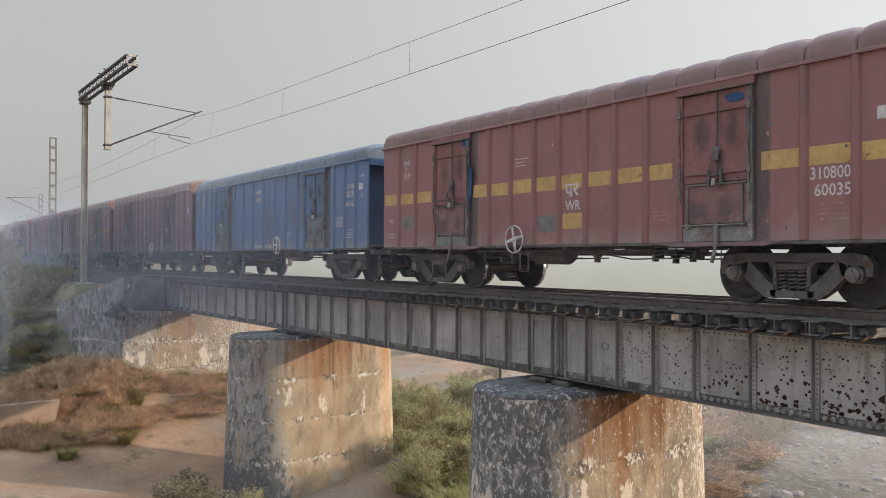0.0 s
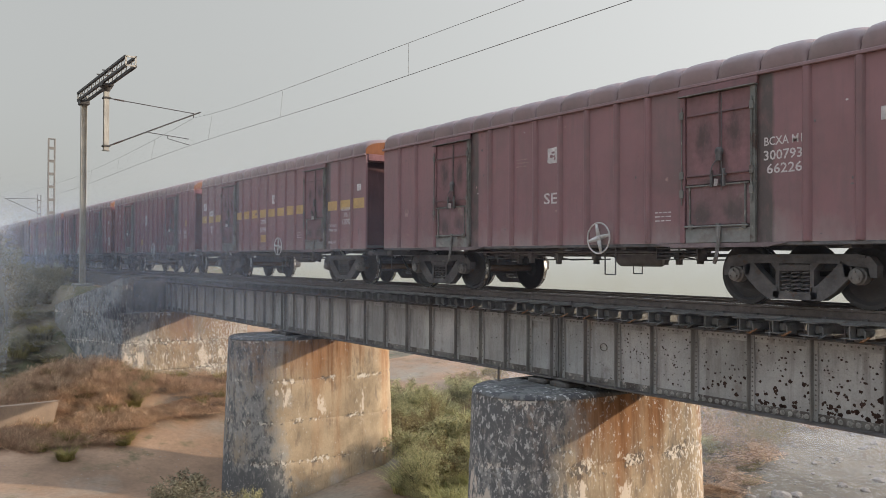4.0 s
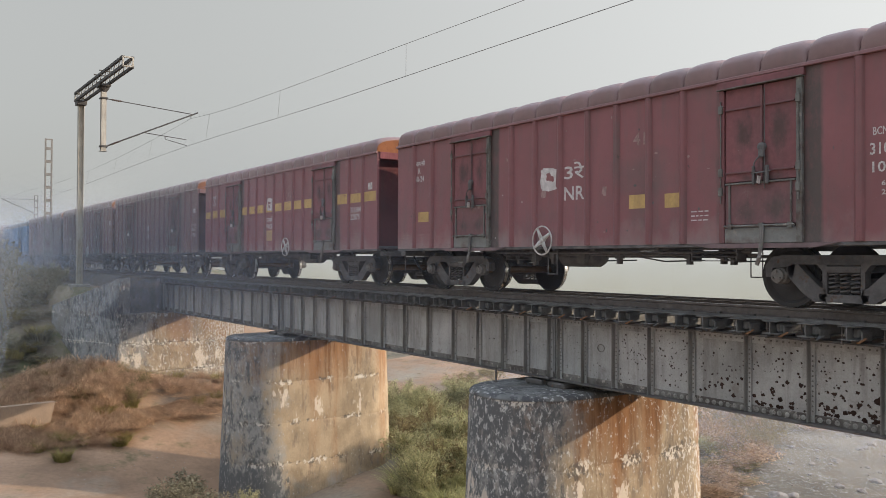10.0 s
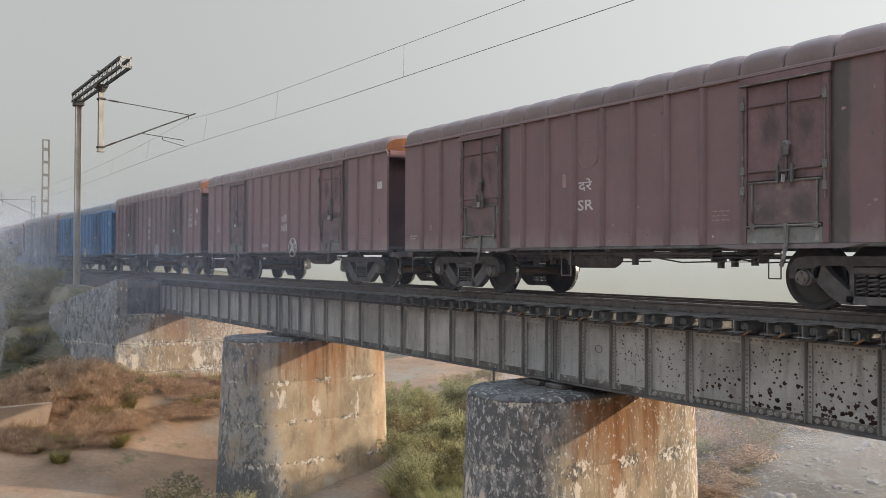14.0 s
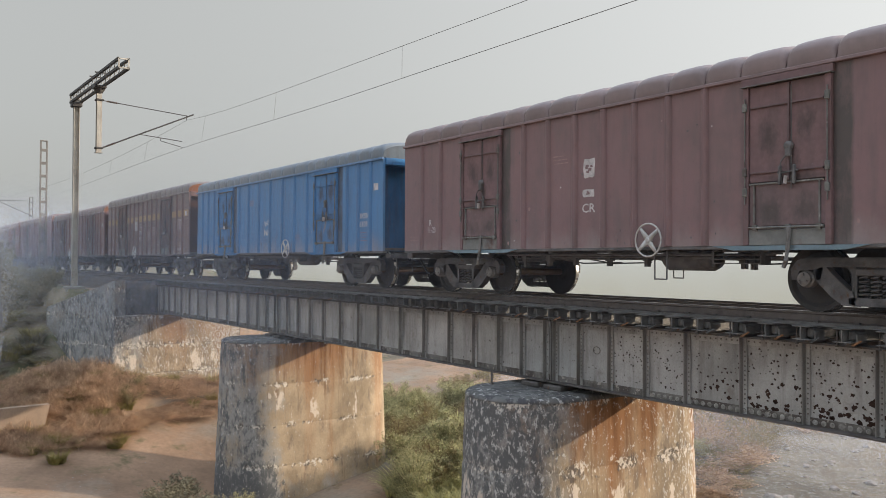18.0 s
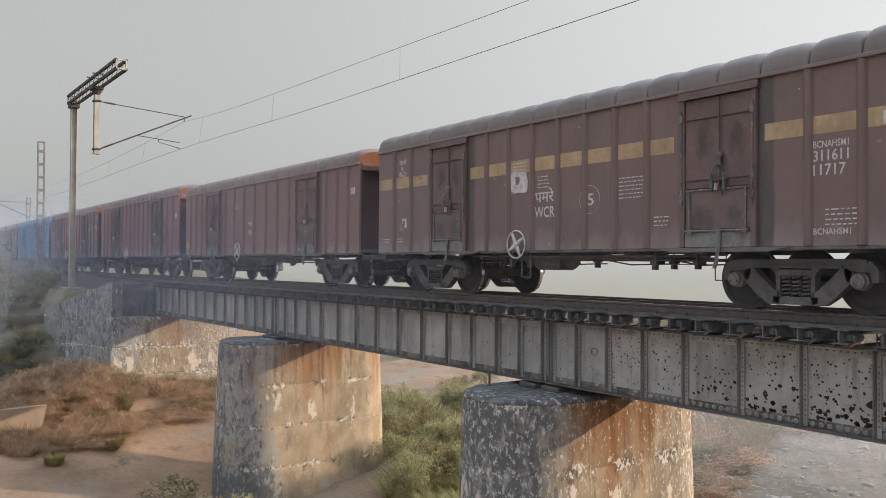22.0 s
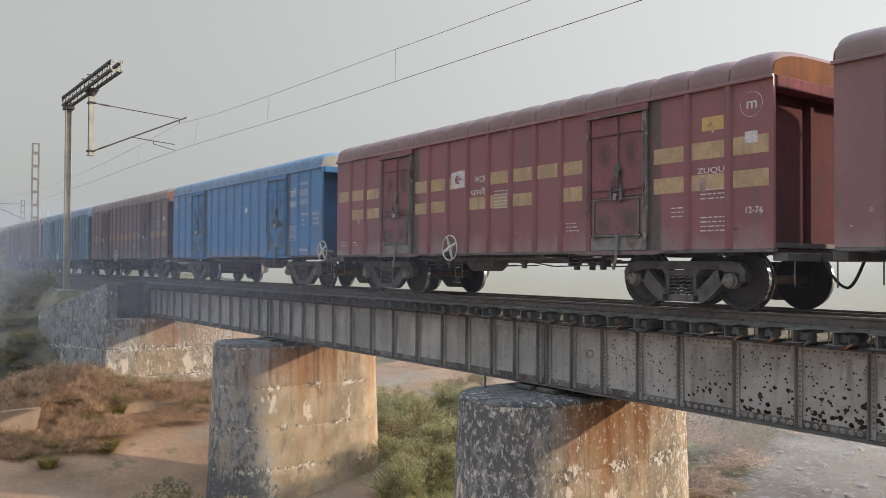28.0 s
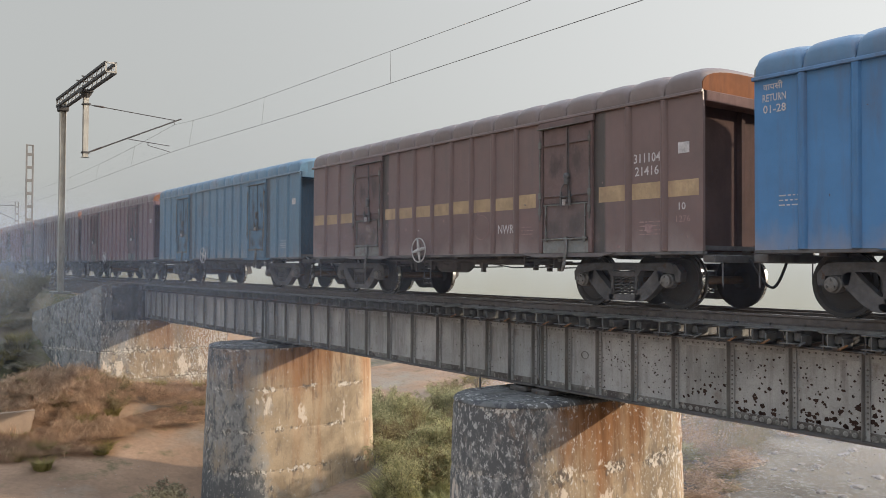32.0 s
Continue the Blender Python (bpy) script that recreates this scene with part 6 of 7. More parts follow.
for xx in (X0, X1):
    b = bmesh.new()
    for yy in (MY - 0.2, MY + 0.2):
        bar(b, (xx, yy, ZB), (xx, yy, ZT), 0.06, 0.06)
    bar(b, (xx, MY - 0.2, ZT), (xx, MY + 0.2, ZT), 0.06, 0.06)
    bar(b, (xx, MY - 0.2, ZB), (xx, MY + 0.2, ZB), 0.06, 0.06)
    part("boom_end", b, GALV, mast)
b = bmesh.new()
PX = -41.2
chamfered(b, PX - 0.35, PX + 0.35, MY - 0.26, MY + 0.26, 8.68, 8.80, 0.02)
turned(b, (PX, MY, 8.68), "z", [(-0.25, 0.12), (0.0, 0.28)], 12)
part("drop_clamp", b, DARKST, mast)
for xx in (PX - 0.6, PX + 0.5):
    b = bmesh.new()
    bar(b, (xx, MY - 0.3, 9.34), (xx, MY + 0.3, 9.34), 0.06, 0.05)
    part("clamp_bar", b, DARKST, mast)
b = bmesh.new()
for kk in (-1, 1):
    box(b, PX + kk * 0.11 - 0.008, PX + kk * 0.11 + 0.008, MY - 0.11, MY + 0.11, 5.72, 8.45)
box(b, PX - 0.101, PX + 0.101, MY - 0.006, MY + 0.006, 5.72, 8.45)
box(b, PX - 0.17, PX + 0.17, MY - 0.15, MY + 0.15, 5.69, 5.718)
part("drop_post", b, GALV, mast, "pale hanging drop post")
for zz in (8.16, 5.92):
    b = bmesh.new()
    chamfered(b, PX - 0.17, PX + 0.17, MY - 0.16, MY + 0.18, zz - 0.04, zz + 0.04, 0.01)
    part("clamp", b, DARKST, mast)
cantilever(mast, PX, MY, 0, 8.16, 5.92)
tagged(mast, "pale steel catenary mast carrying a dark lattice boom along the track", "catenary mast")


MASTST = surface("weathered_mast_steel", (0.20, 0.19, 0.18), 0.7, 0.2, 2.0, 0.25, 0.1, 30.0)


def lattice_mast(x, y, base, top, arm):
    m = holder("lattice_mast", pose(x, y, 0, 0, 0, 180 if y > 0 else 0))
    for yy in (-0.17, 0.17):
        b = bmesh.new()
        box(b, -0.06, 0.06, yy - 0.04, yy + 0.04, base, top)
        part("leg", b, MASTST, m)
    z = base + 0.3
    while z < top - 0.05:
        b = bmesh.new()
        box(b, -0.055, 0.055, -0.129, 0.129, z, z + 0.16)
        part("batten_plate", b, MASTST, m)
        z += 0.78
    b = bmesh.new()
    box(b, -0.065, 0.065, -0.205, 0.205, top + 0.001, top + 0.06)
    part("cap_plate", b, MASTST, m)
    if arm:
        b = bmesh.new()
        tube(b, (0, 0.2, 7.5), (0, 3.6, 7.4), 0.03, 6)
        tube(b, (0, 0.2, 5.9), (0, 3.5, 7.4), 0.035, 6)
        part("bracket_tube", b, DARKST, m)
    return tagged(m, "grey steel lattice mast with batten plates", "catenary mast", "lattice masts")


lattice_mast(-55.3, MY, -3.2, 7.85, False)
lattice_mast(-106.8, 3.6, -3.2, 7.9, True)


def sag(x):
    """Messenger wire: sags between its supports at the drop post and a far mast ahead."""
    if x > -41.2:
        return 6.77 + 0.00066 * (x + 7) ** 2 + 0.10 * smooth01(-37, -41.2, x)
    u = (x + 92.0) / 50.8
    return 7.40 + 0.22 * u - 2.2 * u * (1 - u)


def wire_y(x, at):
    return at * smooth01(-18, -41.2, x)


def low(x):
    return 5.96 + 0.28 * smooth01(-22, -41.2, x) if x > -41.2 else 6.24 - 0.25 * smooth01(-41.2, -70, x)


xs = [-300, -200, -140, -92] + [-92 + 50.8 * k / 14 for k in range(1, 15)] + [-41.2 + 67 * k / 24 for k in range(1, 25)]
b = bmesh.new()
pipe(b, [(x, wire_y(x, 0.50), 7.4 if x < -92 else sag(x)) for x in xs], 0.0075, 5)
messenger = tagged(part("messenger_wire", b, COPPER), "sagging overhead messenger wire of the catenary", "overhead wire")
b = bmesh.new()
pipe(b, [(x, wire_y(x, 0.31), low(x)) for x in xs], 0.009, 5)
part("contact_wire", b, COPPER, messenger, "straight contact wire hung below")
for x in (-38.4, -29.8, -20.4, -11.0, -2.0, 7.0, -48.0, -56.0, -64.0):
    b = bmesh.new()
    tube(b, (x, wire_y(x, 0.31), low(x)), (x, wire_y(x, 0.50), sag(x)), 0.006, 4)
    part("dropper", b, COPPER, messenger, "thin dropper wire")

# ---- vegetation and stones ----
def leafage(name, c1, c2, rough=0.7):
    mt = bpy.data.materials.new(name)
    mt.use_nodes = True
    nt = mt.node_tree
    bsdf = nt.nodes["Principled BSDF"]
    geo = nt.nodes.new("ShaderNodeNewGeometry")
    col = ramp(nt, geo.outputs["Random Per Island"], [(0.0, c1), (0.55, tuple((a + b) / 2 for a, b in zip(c1, c2))), (1.0, c2)])
    # noise in the colour imitates lit bunches and the dark gaps between
    tc = nt.nodes.new("ShaderNodeTexCoord")
    col = blend(nt, 1.0, col, ramp(nt, noise_at(nt, tc.outputs["Object"], 3.2, 3.0, 0.6), [(0.36, (0.62,) * 3), (0.64, (1.2,) * 3)]), "MULTIPLY")
    nt.links.new(col, bsdf.inputs["Base Color"])
    bsdf.inputs["Roughness"].default_value = rough
    bsdf.inputs["Specular IOR Level"].default_value = 0.2
    tr = nt.nodes.new("ShaderNodeBsdfTranslucent")
    nt.links.new(col, tr.inputs["Color"])
    mx = nt.nodes.new("ShaderNodeMixShader")
    mx.inputs[0].default_value = 0.5
    nt.links.new(bsdf.outputs[0], mx.inputs[1])
    nt.links.new(tr.outputs[0], mx.inputs[2])
    nt.links.new(mx.outputs[0], nt.nodes["Material Output"].inputs["Surface"])
    return mt


GREEN = leafage("green_leaves", (0.28, 0.285, 0.15), (0.62, 0.57, 0.33))
OLIVE = leafage("olive_dry_leaves", (0.20, 0.165, 0.085), (0.40, 0.33, 0.18))
DRY = leafage("dry_rusty_brush", (0.33, 0.195, 0.12), (0.77, 0.56, 0.37))
STRAW = leafage("straw_grass", (0.22, 0.19, 0.06), (0.38, 0.32, 0.13))
GRASS = leafage("fresh_long_grass", (0.32, 0.32, 0.14), (0.68, 0.62, 0.32))
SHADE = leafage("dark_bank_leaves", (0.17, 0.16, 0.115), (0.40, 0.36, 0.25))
TWIG = surface("twigs", (0.13, 0.085, 0.055), 0.9, 0.0, 8.0, 0.4, 0.2, 30.0)


def shrub_mesh(rng, r, h, leaves, size, material):
    """Foliage of small leaf blades along thin branching stems, with an uneven top."""
    vs, fs = [], []
    b = bmesh.new()
    sprays = []
    for k in range(34):
        a, u = rng.uniform(0, 2 * math.pi), math.sqrt(rng.random())
        tip = Vector((r * u * math.cos(a), r * u * math.sin(a), h * rng.uniform(0.45, 1.12) * (1 - 0.40 * u)))
        bend = Vector((tip.x * 0.35, tip.y * 0.35, tip.z * 0.55)) + Vector((rng.gauss(0, 0.06), rng.gauss(0, 0.06), 0))
        sprays.append((bend, tip))
        if k < 16:
            pipe(b, [(0.12 * tip.x, 0.12 * tip.y, -0.1), bend, tip], 0.008, 3)
    for k in range(leaves):
        bend, tip = sprays[k % len(sprays)]
        t = rng.random() ** 0.7
        p = bend.lerp(tip, t) if rng.random() < 0.8 else bend * rng.random()
        p = p + Vector((rng.gauss(0, 1), rng.gauss(0, 1), rng.gauss(0, 0.8))) * (0.11 - 0.05 * t) * r
        p.z = max(p.z, 0.03)
        q = Euler((rng.uniform(-1.2, 1.2), rng.uniform(-1.2, 1.2), rng.uniform(0, 6.3))).to_matrix()
        l, w = size * rng.uniform(0.6, 1.5), size * rng.uniform(0.2, 0.42)
        o = len(vs)
        for c3 in ((0, 0, 0), (w, l * 0.5, w * 0.3), (0, l, 0), (-w, l * 0.5, w * 0.3)):
            vs.append(p + q @ Vector(c3))
        fs += [(o, o + 1, o + 2), (o, o + 2, o + 3)]
    me = bpy.data.meshes.new("foliage")
    me.from_pydata(vs, [], fs)
    me.materials.append(material)
    return me, mesh_of(b, "stems", TWIG)


def tussock_mesh(rng, r, h, blades, material, droop=0.6, wide=0.010):
    vs, fs = [], []
    for k in range(blades):
        a, u = rng.uniform(0, 2 * math.pi), math.sqrt(rng.random())
        base = Vector((0.45 * r * u * math.cos(a), 0.45 * r * u * math.sin(a), -0.05))
        a2 = a + rng.gauss(0, 0.7)
        out = Vector((math.cos(a2), math.sin(a2), 0))
        side = Vector((-out.y, out.x, 0)) * wide * rng.uniform(0.6, 1.5)
        L = rng.uniform(0.5, 1.1)
        o = len(vs)
        for t in (0.0, 0.35, 0.7, 1.0):
            p = base + out * (r * droop * L * t * t * 1.2) + Vector((0, 0, h * L * (t - 0.55 * droop * t * t)))
            wdt = 1 - 0.85 * t
            vs += [p - side * wdt, p + side * wdt]
        for i in range(3):
            fs.append((o + 2 * i, o + 2 * i + 1, o + 2 * i + 3, o + 2 * i + 2))
    me = bpy.data.meshes.new("blades")
    me.from_pydata(vs, [], fs)
    me.materials.append(material)
    return me


rng = random.Random(11)
SHRUBS = {k: [shrub_mesh(rng, 1.0, hh, n, sz, mt) for _ in range(2)] for k, (hh, n, sz, mt) in
          {"green": (1.5, 3600, 0.060, GREEN), "olive": (1.4, 1500, 0.072, OLIVE), "dry": (1.0, 1200, 0.08, DRY), "shade": (1.3, 1300, 0.095, SHADE)}.items()}
TUFTS = {k: [tussock_mesh(rng, 0.8, 1.0, n, mt, dr, wd) for _ in range(2)] for k, (n, mt, dr, wd) in
         {"grass": (330, GRASS, 0.7, 0.016), "straw": (230, STRAW, 0.6, 0.018), "shade": (200, SHADE, 0.8, 0.012)}.items()}


def thatch_mesh(rng, material):
    """A loose tangle of fallen dry grass: thin stalks arching every way, thicker in bunches."""
    vs, fs = [], []
    for c in range(22):
        a, u = rng.uniform(0, 2 * math.pi), math.sqrt(rng.random())
        cx, cy = u * math.cos(a), u * math.sin(a)
        cz = 0.60 * (1 - u * u) * rng.uniform(0.5, 1.15)
        lean, wild = rng.uniform(0, 2 * math.pi), rng.uniform(0.5, 2.2)
        for k in range(56):
            a2 = lean + rng.gauss(0, wild)
            out = Vector((math.cos(a2), math.sin(a2), 0))
            side = Vector((-out.y, out.x, rng.uniform(-0.6, 0.6))) * rng.uniform(0.005, 0.013)
            L, lift = rng.uniform(0.2, 0.85), rng.uniform(0.05, 0.55) * rng.uniform(0.4, 1.0)
            base = Vector((cx + rng.gauss(0, 0.13), cy + rng.gauss(0, 0.13), cz * rng.uniform(0.1, 1.0)))
            sway, o = rng.gauss(0, 0.16), len(vs)
            for t in (0.0, 0.45, 1.0):
                p = base + out * L * t + Vector((-out.y, out.x, 0)) * sway * t * t + Vector((0, 0, 4 * lift * t * (0.80 - t) * 0.9))
                p.z = max(p.z, 0.02)
                vs += [p - side * (1 - 0.7 * t), p + side * (1 - 0.7 * t)]
            for i in range(2):
                fs.append((o + 2 * i, o + 2 * i + 1, o + 2 * i + 3, o + 2 * i + 2))
    me = bpy.data.meshes.new("dry_grass_clump")
    me.from_pydata(vs, [], fs)
    me.materials.append(material)
    return me


THATCH = [thatch_mesh(rng, DRY) for _ in range(3)]


def thatch(x, y, s, h):
    o = new("dry_grass_clump", THATCH[rng.randint(0, 2)])
    o.matrix_world = pose(x, y, height(x, y) - 0.03, 0, 0, rng.uniform(0, 360)) @ Matrix.Diagonal((s, s, h, 1))
    tagged(o, "matted clump of dry reddish fallen grass", "grass", "dry grass clumps")


WORDS = {"green": "leafy green bush in the riverbed", "olive": "half-dry olive bush on the riverbed", "dry": "tangled rust-brown dry brush on the bank", "shade": "dark shaded bush on the embankment"}
TWORDS = {"grass": "long yellow-green grass tussock", "straw": "tuft of pale straw-coloured grass", "shade": "dark grass clump on the embankment"}


def shrub(kind, x, y, r, h):
    fol, st = SHRUBS[kind][rng.randint(0, 1)]
    t = holder("bush", pose(x, y, height(x, y), 0, 0, rng.uniform(0, 360)) @ Matrix.Diagonal((r, r, h, 1)))
    for nm, me in (("foliage", fol), ("stem", st)):
        o = new(nm, me)
        o.parent = t
    tagged(t, WORDS[kind], "bush", kind + " bushes")


def tuft(kind, x, y, s, h):
    o = new("grass_tuft", TUFTS[kind][rng.randint(0, 1)])
    o.matrix_world = pose(x, y, height(x, y), 0, 0, rng.uniform(0, 360)) @ Matrix.Diagonal((s, s, h, 1))
    tagged(o, TWORDS[kind], "grass", kind + " tufts")


# dry heap in front of the abutment, thatched hummocks of fallen grass
for k in range(165):
    x, y = rng.uniform(-39.9, -32.6), rng.uniform(-8.6, 2.4)
    if x > -34.4 and y > -4.2:
        continue
    thatch(x, y, rng.uniform(0.55, 1.15), rng.uniform(0.35, 1.1) * (0.5 if y > -3.2 else 1.0))
for k in range(34):
    thatch(rng.uniform(-39.6, -36.0), rng.uniform(-3.4, 2.8), rng.uniform(0.45, 0.75), rng.uniform(0.3, 0.6))
for k in range(16):
    x, y = rng.uniform(-39.6, -34.8), rng.uniform(-6.5, 2.6)
    shrub("dry" if k % 3 else "olive", x, y, rng.uniform(0.5, 0.9), rng.uniform(0.4, 0.8))
for k in range(30):
    x, y = rng.uniform(-39.8, -32.3), rng.uniform(-8.2, 2.2)
    if x > -34.3 and y > -4.2:
        continue
    tuft("straw", x, y, rng.uniform(0.4, 0.8), rng.uniform(0.5, 0.9))
for k in range(5):
    tuft("straw", rng.uniform(-34, -30.8), rng.uniform(-7.6, -3.8), rng.uniform(0.4, 0.8), rng.uniform(0.4, 0.7))
# dark bank beside the embankment
for k in range(120):
    x = rng.uniform(-72, -39.0) if k < 80 else rng.uniform(-47, -40)
    y = -rng.uniform(5.2, 13.0)
    if x > -47.5:
        shrub("shade", x, y - 0.4, rng.uniform(0.6, 1.0), rng.uniform(0.25, 0.5))
    else:
        shrub("shade", x, y, rng.uniform(0.7, 1.3), rng.uniform(0.6, 1.1))
for k in range(14):
    x = rng.uniform(-62, -46.5)
    shrub("shade", x, -rng.uniform(3.9, 5.0), rng.uniform(0.6, 1.0), rng.uniform(0.6, 1.2))
for x, y, r, h in ((-47.5, -7.4, 1.5, 2.3), (-49.5, -6.6, 1.7, 2.5), (-52.0, -7.8, 1.8, 2.6), (-50.5, -9.0, 1.6, 2.2), (-54.5, -6.8, 1.8, 2.5), (-48.5, -5.6, 1.0, 1.3), (-45.5, -8.2, 1.1, 1.4), (-57.5, -7.4, 2.0, 2.8)):
    shrub("shade", x, y, r, h)
for k in range(70):
    tuft("shade" if k % 3 else "straw", rng.uniform(-49, -39.2), -rng.uniform(4.8, 11.5), rng.uniform(0.7, 1.3), rng.uniform(0.5, 1.1))
# green thicket between the piers
for k in range(64):
    x = rng.uniform(-34, -20.5)
    y = 9.0 - (x + 33) * 0.50 + rng.uniform(-2.2, 3.4)
    u = rng.random()
    if u < 0.45:
        shrub("green", x, y, rng.uniform(0.8, 1.3), rng.uniform(0.7, 1.3))
    elif u < 0.75:
        shrub("olive", x, y, rng.uniform(0.7, 1.2), rng.uniform(0.6, 1.1))
    else:
        tuft("grass", x, y, rng.uniform(0.9, 1.6), rng.uniform(0.9, 1.5))
for k in range(14):
    tuft("grass", rng.uniform(-24.4, -21.8), rng.uniform(4.2, 7.0), rng.uniform(0.8, 1.3), rng.uniform(0.8, 1.3))
for k in range(8):
    shrub("green" if k % 2 else "olive", rng.uniform(-25.0, -22.8), rng.uniform(4.6, 7.0), rng.uniform(0.6, 1.0), rng.uniform(0.8, 1.2))
for k in range(22):
    tuft("grass", rng.uniform(-22.5, -17.5), rng.uniform(0.8, 4.6), rng.uniform(0.9, 1.6), rng.uniform(0.9, 1.4))
for k in range(10):
    shrub("green" if k % 3 else "olive", rng.uniform(-23.0, -20.8), rng.uniform(2.4, 4.2), rng.uniform(0.6, 0.9), rng.uniform(0.7, 1.1))
shrub("shade", -22.6, -4.3, 0.8, 0.8)
shrub("green", -22.2, -3.9, 0.5, 0.7)
for x, y, r, h in ((-26.6, -4.4, 0.8, 0.9), (-25.9, -5.0, 0.7, 0.7), (-25.0, -4.6, 0.8, 0.8), (-27.4, -3.9, 0.6, 0.7)):
    shrub("shade", x, y, r, h)
# dry shrubs and stones right of the near pier
for k in range(75):
    x, y = rng.uniform(-40, -13), rng.uniform(14, 40)
    if x > -18.5 and y < 22:
        continue
    (shrub("olive" if rng.random() < 0.5 else "dry", x, y, rng.uniform(0.8, 1.5), rng.uniform(0.6, 1.1)) if rng.random() < 0.6
     else tuft("straw", x, y, rng.uniform(0.7, 1.2), rng.uniform(0.5, 0.8)))
STONE = surface("river_stone", (0.30, 0.27, 0.24), 0.9, 0.0, 3.0, 0.35, 0.4, 20.0, spec=0.2)


def stone_mesh(seed):
    b = bmesh.new()
    bmesh.ops.create_icosphere(b, subdivisions=2, radius=1.0)
    for v in b.verts:
        v.co *= 1 + 0.35 * noise.noise(v.co * 1.3 + Vector((seed * 3.7, 0, 0)))
        v.co.z *= 0.62
    return mesh_of(b, "stone", STONE)


STONES = [stone_mesh(k) for k in range(4)]
for k in range(260):
    x, y = rng.uniform(-26, -9.5), rng.uniform(7.5, 26)
    s = 0.04 + 0.15 * rng.random() ** 3
    if k == 0:
        x, y, s = -15.0, 9.7, 0.28
    o = new("stone", STONES[k % 4])
    o.matrix_world = pose(x, y, height(x, y) + 0.2 * s, 0, 0, rng.uniform(0, 360)) @ Matrix.Diagonal((s * rng.uniform(0.8, 1.3), s, s, 1))
    tagged(o, "pale weathered river stone", "stone", "stones of the riverbed")

for k in range(85):
    y = rng.uniform(8.5, 20)
    x = -14.8 - 0.47 * (y - 7) - rng.uniform(0.2, 6.0)
    low_h = 0.35 + 0.65 * smooth01(9, 14, y)
    u = rng.random()
    if u < 0.66:
        shrub("olive" if u < 0.16 else "dry", x, y, rng.uniform(0.7, 1.2), rng.uniform(0.6, 1.1) * low_h)
    elif u < 0.74:
        shrub("green", x, y, rng.uniform(0.5, 0.9), rng.uniform(0.5, 0.9) * low_h)
    else:
        tuft("straw", x, y, rng.uniform(0.6, 1.0), rng.uniform(0.5, 0.8) * low_h)

# pebbles too small to tell apart, and dead stalks on the bare ground
vs, fs = [], []
for k in range(6500):
    x, y = (rng.uniform(-27, -9), rng.uniform(7, 27)) if k < 5200 else (rng.uniform(-35, -18), rng.uniform(-9, -1))
    s = rng.uniform(0.015, 0.04) + (0.06 * rng.random() ** 3 if k < 5200 else 0)
    z = height(x, y)
    o = len(vs)
    for dx, dy, dz in ((1, 0, 0), (0.2, 1, 0), (-0.9, 0.3, 0), (-0.2, -0.9, 0), (0.1, 0.05, 0.42)):
        vs.append((x + s * dx * rng.uniform(0.7, 1.3), y + s * dy * rng.uniform(0.7, 1.3), z - 0.01 + s * dz))
    fs += [(o, o + 1, o + 4), (o + 1, o + 2, o + 4), (o + 2, o + 3, o + 4), (o + 3, o, o + 4)]
me = bpy.data.meshes.new("pebbles")
me.from_pydata(vs, [], fs)
me.materials.append(STONE)
tagged(new("pebbles", me), "scattered pebbles on the dry riverbed", "pebbles", kind="stuff")

PLASTER = surface("tan_plaster", (0.30, 0.215, 0.15), 0.9, 0.0, 1.2, 0.3, 0.3, 20.0, streaks=((0.25, 0.18, 0.13), 0.6))
# low masonry wall at the foot of the bank
b = bmesh.new()
lo = [b.verts.new(p) for p in ((-34.2, -14.0, -6.6), (-33.8, -14.0, -6.6), (-33.6, -7.3, -6.6), (-34.0, -7.3, -6.6))]
hi = [b.verts.new(p) for p in ((-34.2, -14.0, -4.75), (-33.9, -14.0, -4.75), (-33.9, -6.8, -4.62), (-34.2, -6.8, -4.62))]
skin(b, [lo, hi])
tagged(part("retaining_wall", b, PLASTER), "low plastered masonry retaining wall in the sun", "retaining wall")


# ---- smoke over the near bank, sheets added as haze over track and riverbed ----
SMOKE = bpy.data.materials.new("thin_blue_grey_smoke")
SMOKE.use_nodes = True
nt = SMOKE.node_tree
nt.nodes.remove(nt.nodes["Principled BSDF"])
co = nt.nodes.new("ShaderNodeTexCoord")
info = nt.nodes.new("ShaderNodeObjectInfo")
curl = noise_at(nt, co.outputs["Object"], 0.22, 4.0, 0.55)
fade = nt.nodes.new("ShaderNodeTexGradient")
fade.gradient_type = "SPHERICAL"
mid = nt.nodes.new("ShaderNodeMapping")
mid.inputs["Location"].default_value, mid.inputs["Scale"].default_value = (-1.0, 0.0, -1.0), (2.0, 0.0, 2.0)
nt.links.new(co.outputs["Generated"], mid.inputs["Vector"])
nt.links.new(mid.outputs[0], fade.inputs[0])
soft = nt.nodes.new("ShaderNodeMapRange")
soft.interpolation_type = "SMOOTHSTEP"
soft.inputs["From Max"].default_value, soft.inputs["To Max"].default_value = 0.95, 0.30
nt.links.new(fade.outputs["Fac"], soft.inputs["Value"])
info2 = nt.nodes.new("ShaderNodeSeparateColor")
nt.links.new(info.outputs["Color"], info2.inputs[0])
wisp = ramp(nt, curl, [(0.30, (0.35,) * 3), (0.70, (1.0,) * 3)])
dens = nt.nodes.new("ShaderNodeMath")
dens.operation = "MULTIPLY"
nt.links.new(soft.outputs[0], dens.inputs[0])
nt.links.new(wisp, dens.inputs[1])
thick = nt.nodes.new("ShaderNodeMath")
thick.operation = "MULTIPLY"
nt.links.new(dens.outputs[0], thick.inputs[0])
nt.links.new(info2.outputs[0], thick.inputs[1])
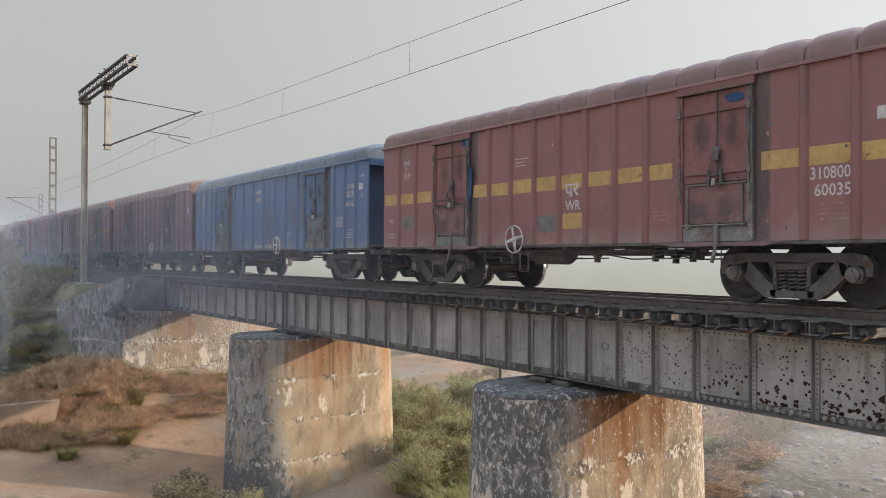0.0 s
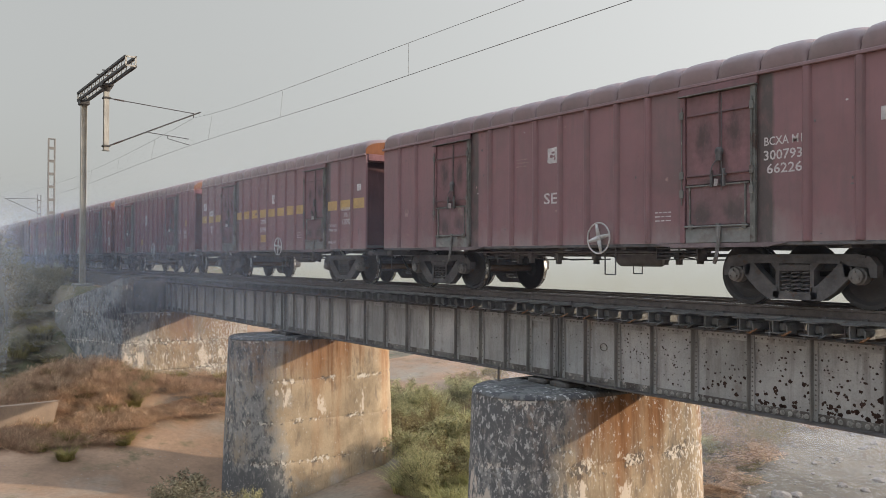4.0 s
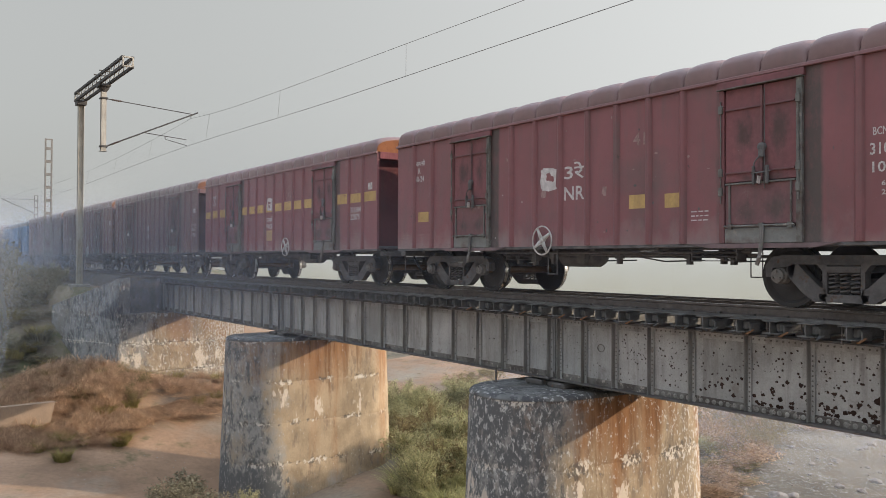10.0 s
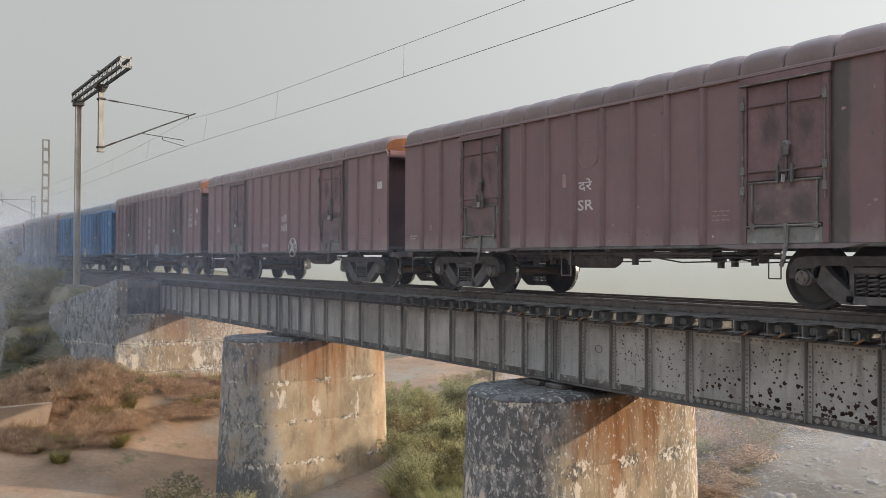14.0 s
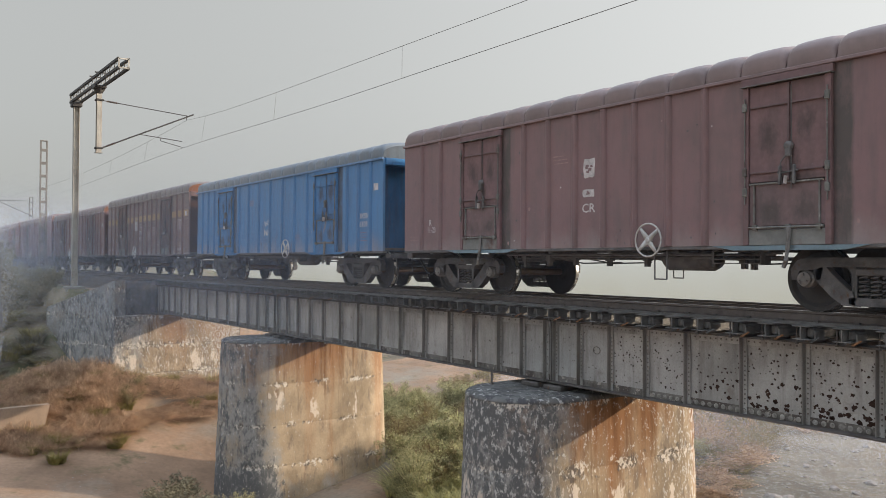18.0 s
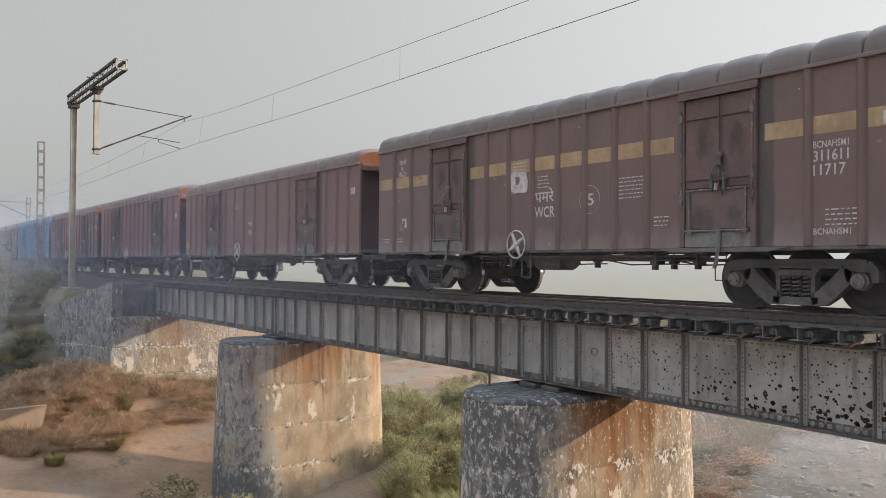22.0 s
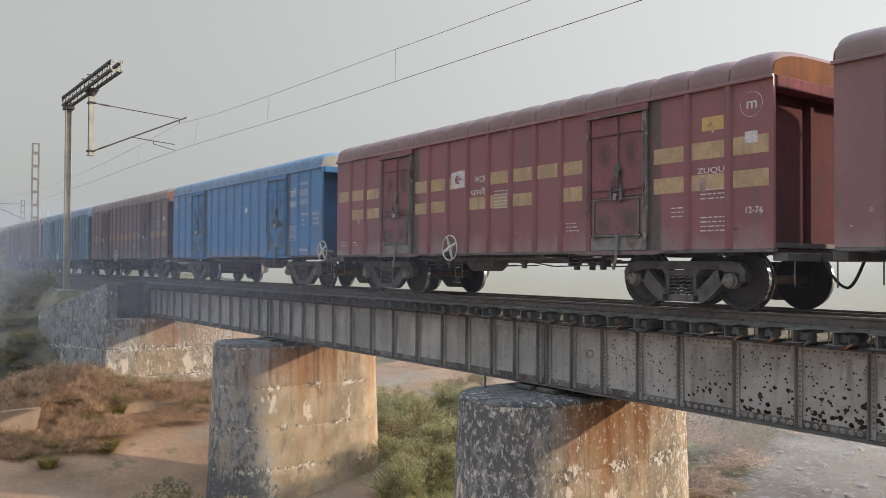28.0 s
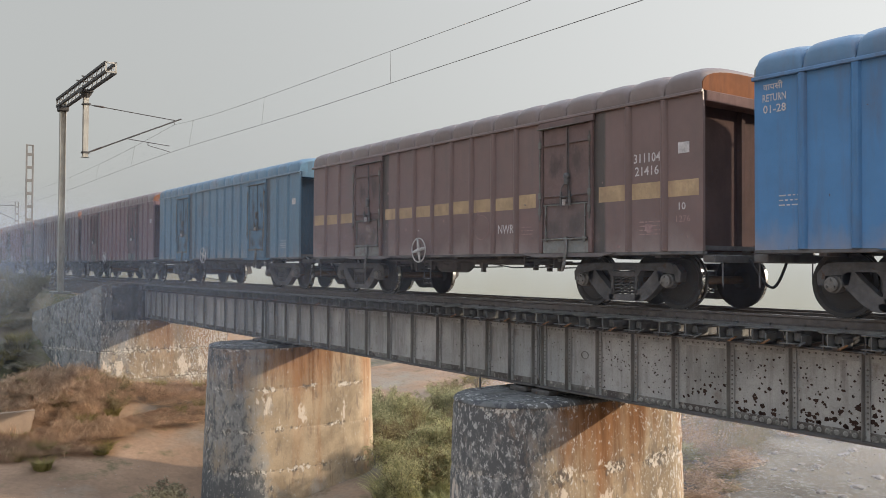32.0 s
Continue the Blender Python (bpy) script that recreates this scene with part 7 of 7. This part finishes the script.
body, thru, clear = nt.nodes.new("ShaderNodeBsdfDiffuse"), nt.nodes.new("ShaderNodeBsdfTranslucent"), nt.nodes.new("ShaderNodeBsdfTransparent")
tone = blend(nt, info2.outputs[1], (0.52, 0.59, 0.74), (0.93, 0.95, 0.98))
for shade in (body, thru):
    nt.links.new(tone, shade.inputs["Color"])
half = nt.nodes.new("ShaderNodeMixShader")
half.inputs[0].default_value = 0.5
over = nt.nodes.new("ShaderNodeMixShader")
nt.links.new(body.outputs[0], half.inputs[1])
nt.links.new(thru.outputs[0], half.inputs[2])
nt.links.new(thick.outputs[0], over.inputs[0])
nt.links.new(clear.outputs[0], over.inputs[1])
nt.links.new(half.outputs[0], over.inputs[2])
nt.links.new(over.outputs[0], nt.nodes["Material Output"].inputs["Surface"])


def smoke(x, y, z, long, high, turn, much=1.0, pale=0.0):
    """One wisp: a gently billowing sheet."""
    b = bmesh.new()
    rows = []
    for i in range(25):
        u = i / 24 - 0.5
        rows.append([b.verts.new((u * long, 0.9 * noise.noise((u * 5 + x, j * 0.35, y)), (j / 10 - 0.5) * high)) for j in range(11)])
    skin(b, rows, closed=False)
    ob = part("smoke_wisp", b, SMOKE, None, smooth=True)
    ob.color = (much, pale, 0, 1)
    tagged(ob, "thin blue-grey sheet of smoke and added haze", "smoke", "smoke wisps")
    return ob, x, y, z, turn


# beyond the bank the sheets are added veils, haze over train and riverbed
WISPS = [smoke(-45, -8.2, -1.4, 34, 11.0, 0, 1.5, 1.0), smoke(-55, -6.4, -0.4, 44, 9.0, 0, 0.85, 0.9),
         smoke(-15, -5.6, 0.6, 9, 9.0, 90, 0.32), smoke(-24, -3.3, 0.4, 60, 5.0, 0, 0.28), smoke(-22, -5.0, 0.6, 7, 9.0, 90, 0.55), smoke(-29, -5.4, 0.4, 8, 9.0, 90, 0.60),
         smoke(-37.5, -6.0, -0.6, 9.5, 9.0, 90, 0.35, 1.0), smoke(-50, -4.0, 0.8, 16, 10.0, 90, 1.0), smoke(-62, -3.5, 1.0, 19, 11.0, 90, 1.5), smoke(-84, -3.0, 1.2, 24, 12.0, 90, 2.0),
         smoke(-16, 8.5, -4.4, 34, 8.0, 0, 0.55, 0.35), smoke(-20, 12.5, -4.2, 46, 8.0, 0, 0.65, 0.35), smoke(-26, 17.0, -4.0, 60, 9.0, 0, 0.7, 0.5)]
BANK = smoke(-33, -3.6, 1.4, 46, 9.0, 0, 0.42, 1.0)


def motions():
    times = [k * 0.5 for k in range(65)]
    for n, w in CARS_MADE.items():
        walk(w, [(t, pose(rolled(t) - 11.04 - PITCH * n + SHIFT.get(n, -2.5), 0, 0)) for t in times])
    # the smoke and haze sheets drift slowly along the bank and line
    for ob, x, y, z, turn in WISPS:
        walk(ob, [(0, pose(x - 1.0, y, z, 0, 0, turn)), (16, pose(x, y, z + 0.1, 0, 0, turn)), (32, pose(x + 1.0, y, z + 0.15, 0, 0, turn))])
    # a thicker bank lies along the train at first and is carried off down the line
    ob, x, y, z, turn = BANK
    walk(ob, [(0, pose(x - 1, y, z)), (7, pose(x, y, z)), (13, pose(x - 32, y, z + 0.4)), (32, pose(x - 58, y, z + 0.8))])
    # the wheels roll on their rails; all wheelsets turn alike
    ticks = [k * 0.1 for k in range(321)]
    for side, sets in WHEELSETS.items():
        walk(sets[0], [(t, pose(side * 1.0, 0, 0.4975) @ Matrix.Rotation(rolled(t) / 0.4975, 4, "Y")) for t in ticks])
        keys = sets[0].animation_data
        for w in sets[1:]:
            w.rotation_mode = "QUATERNION"
            w.animation_data_create()
            w.animation_data.action = keys.action
            w.animation_data.action_slot = keys.action_slot


motions()
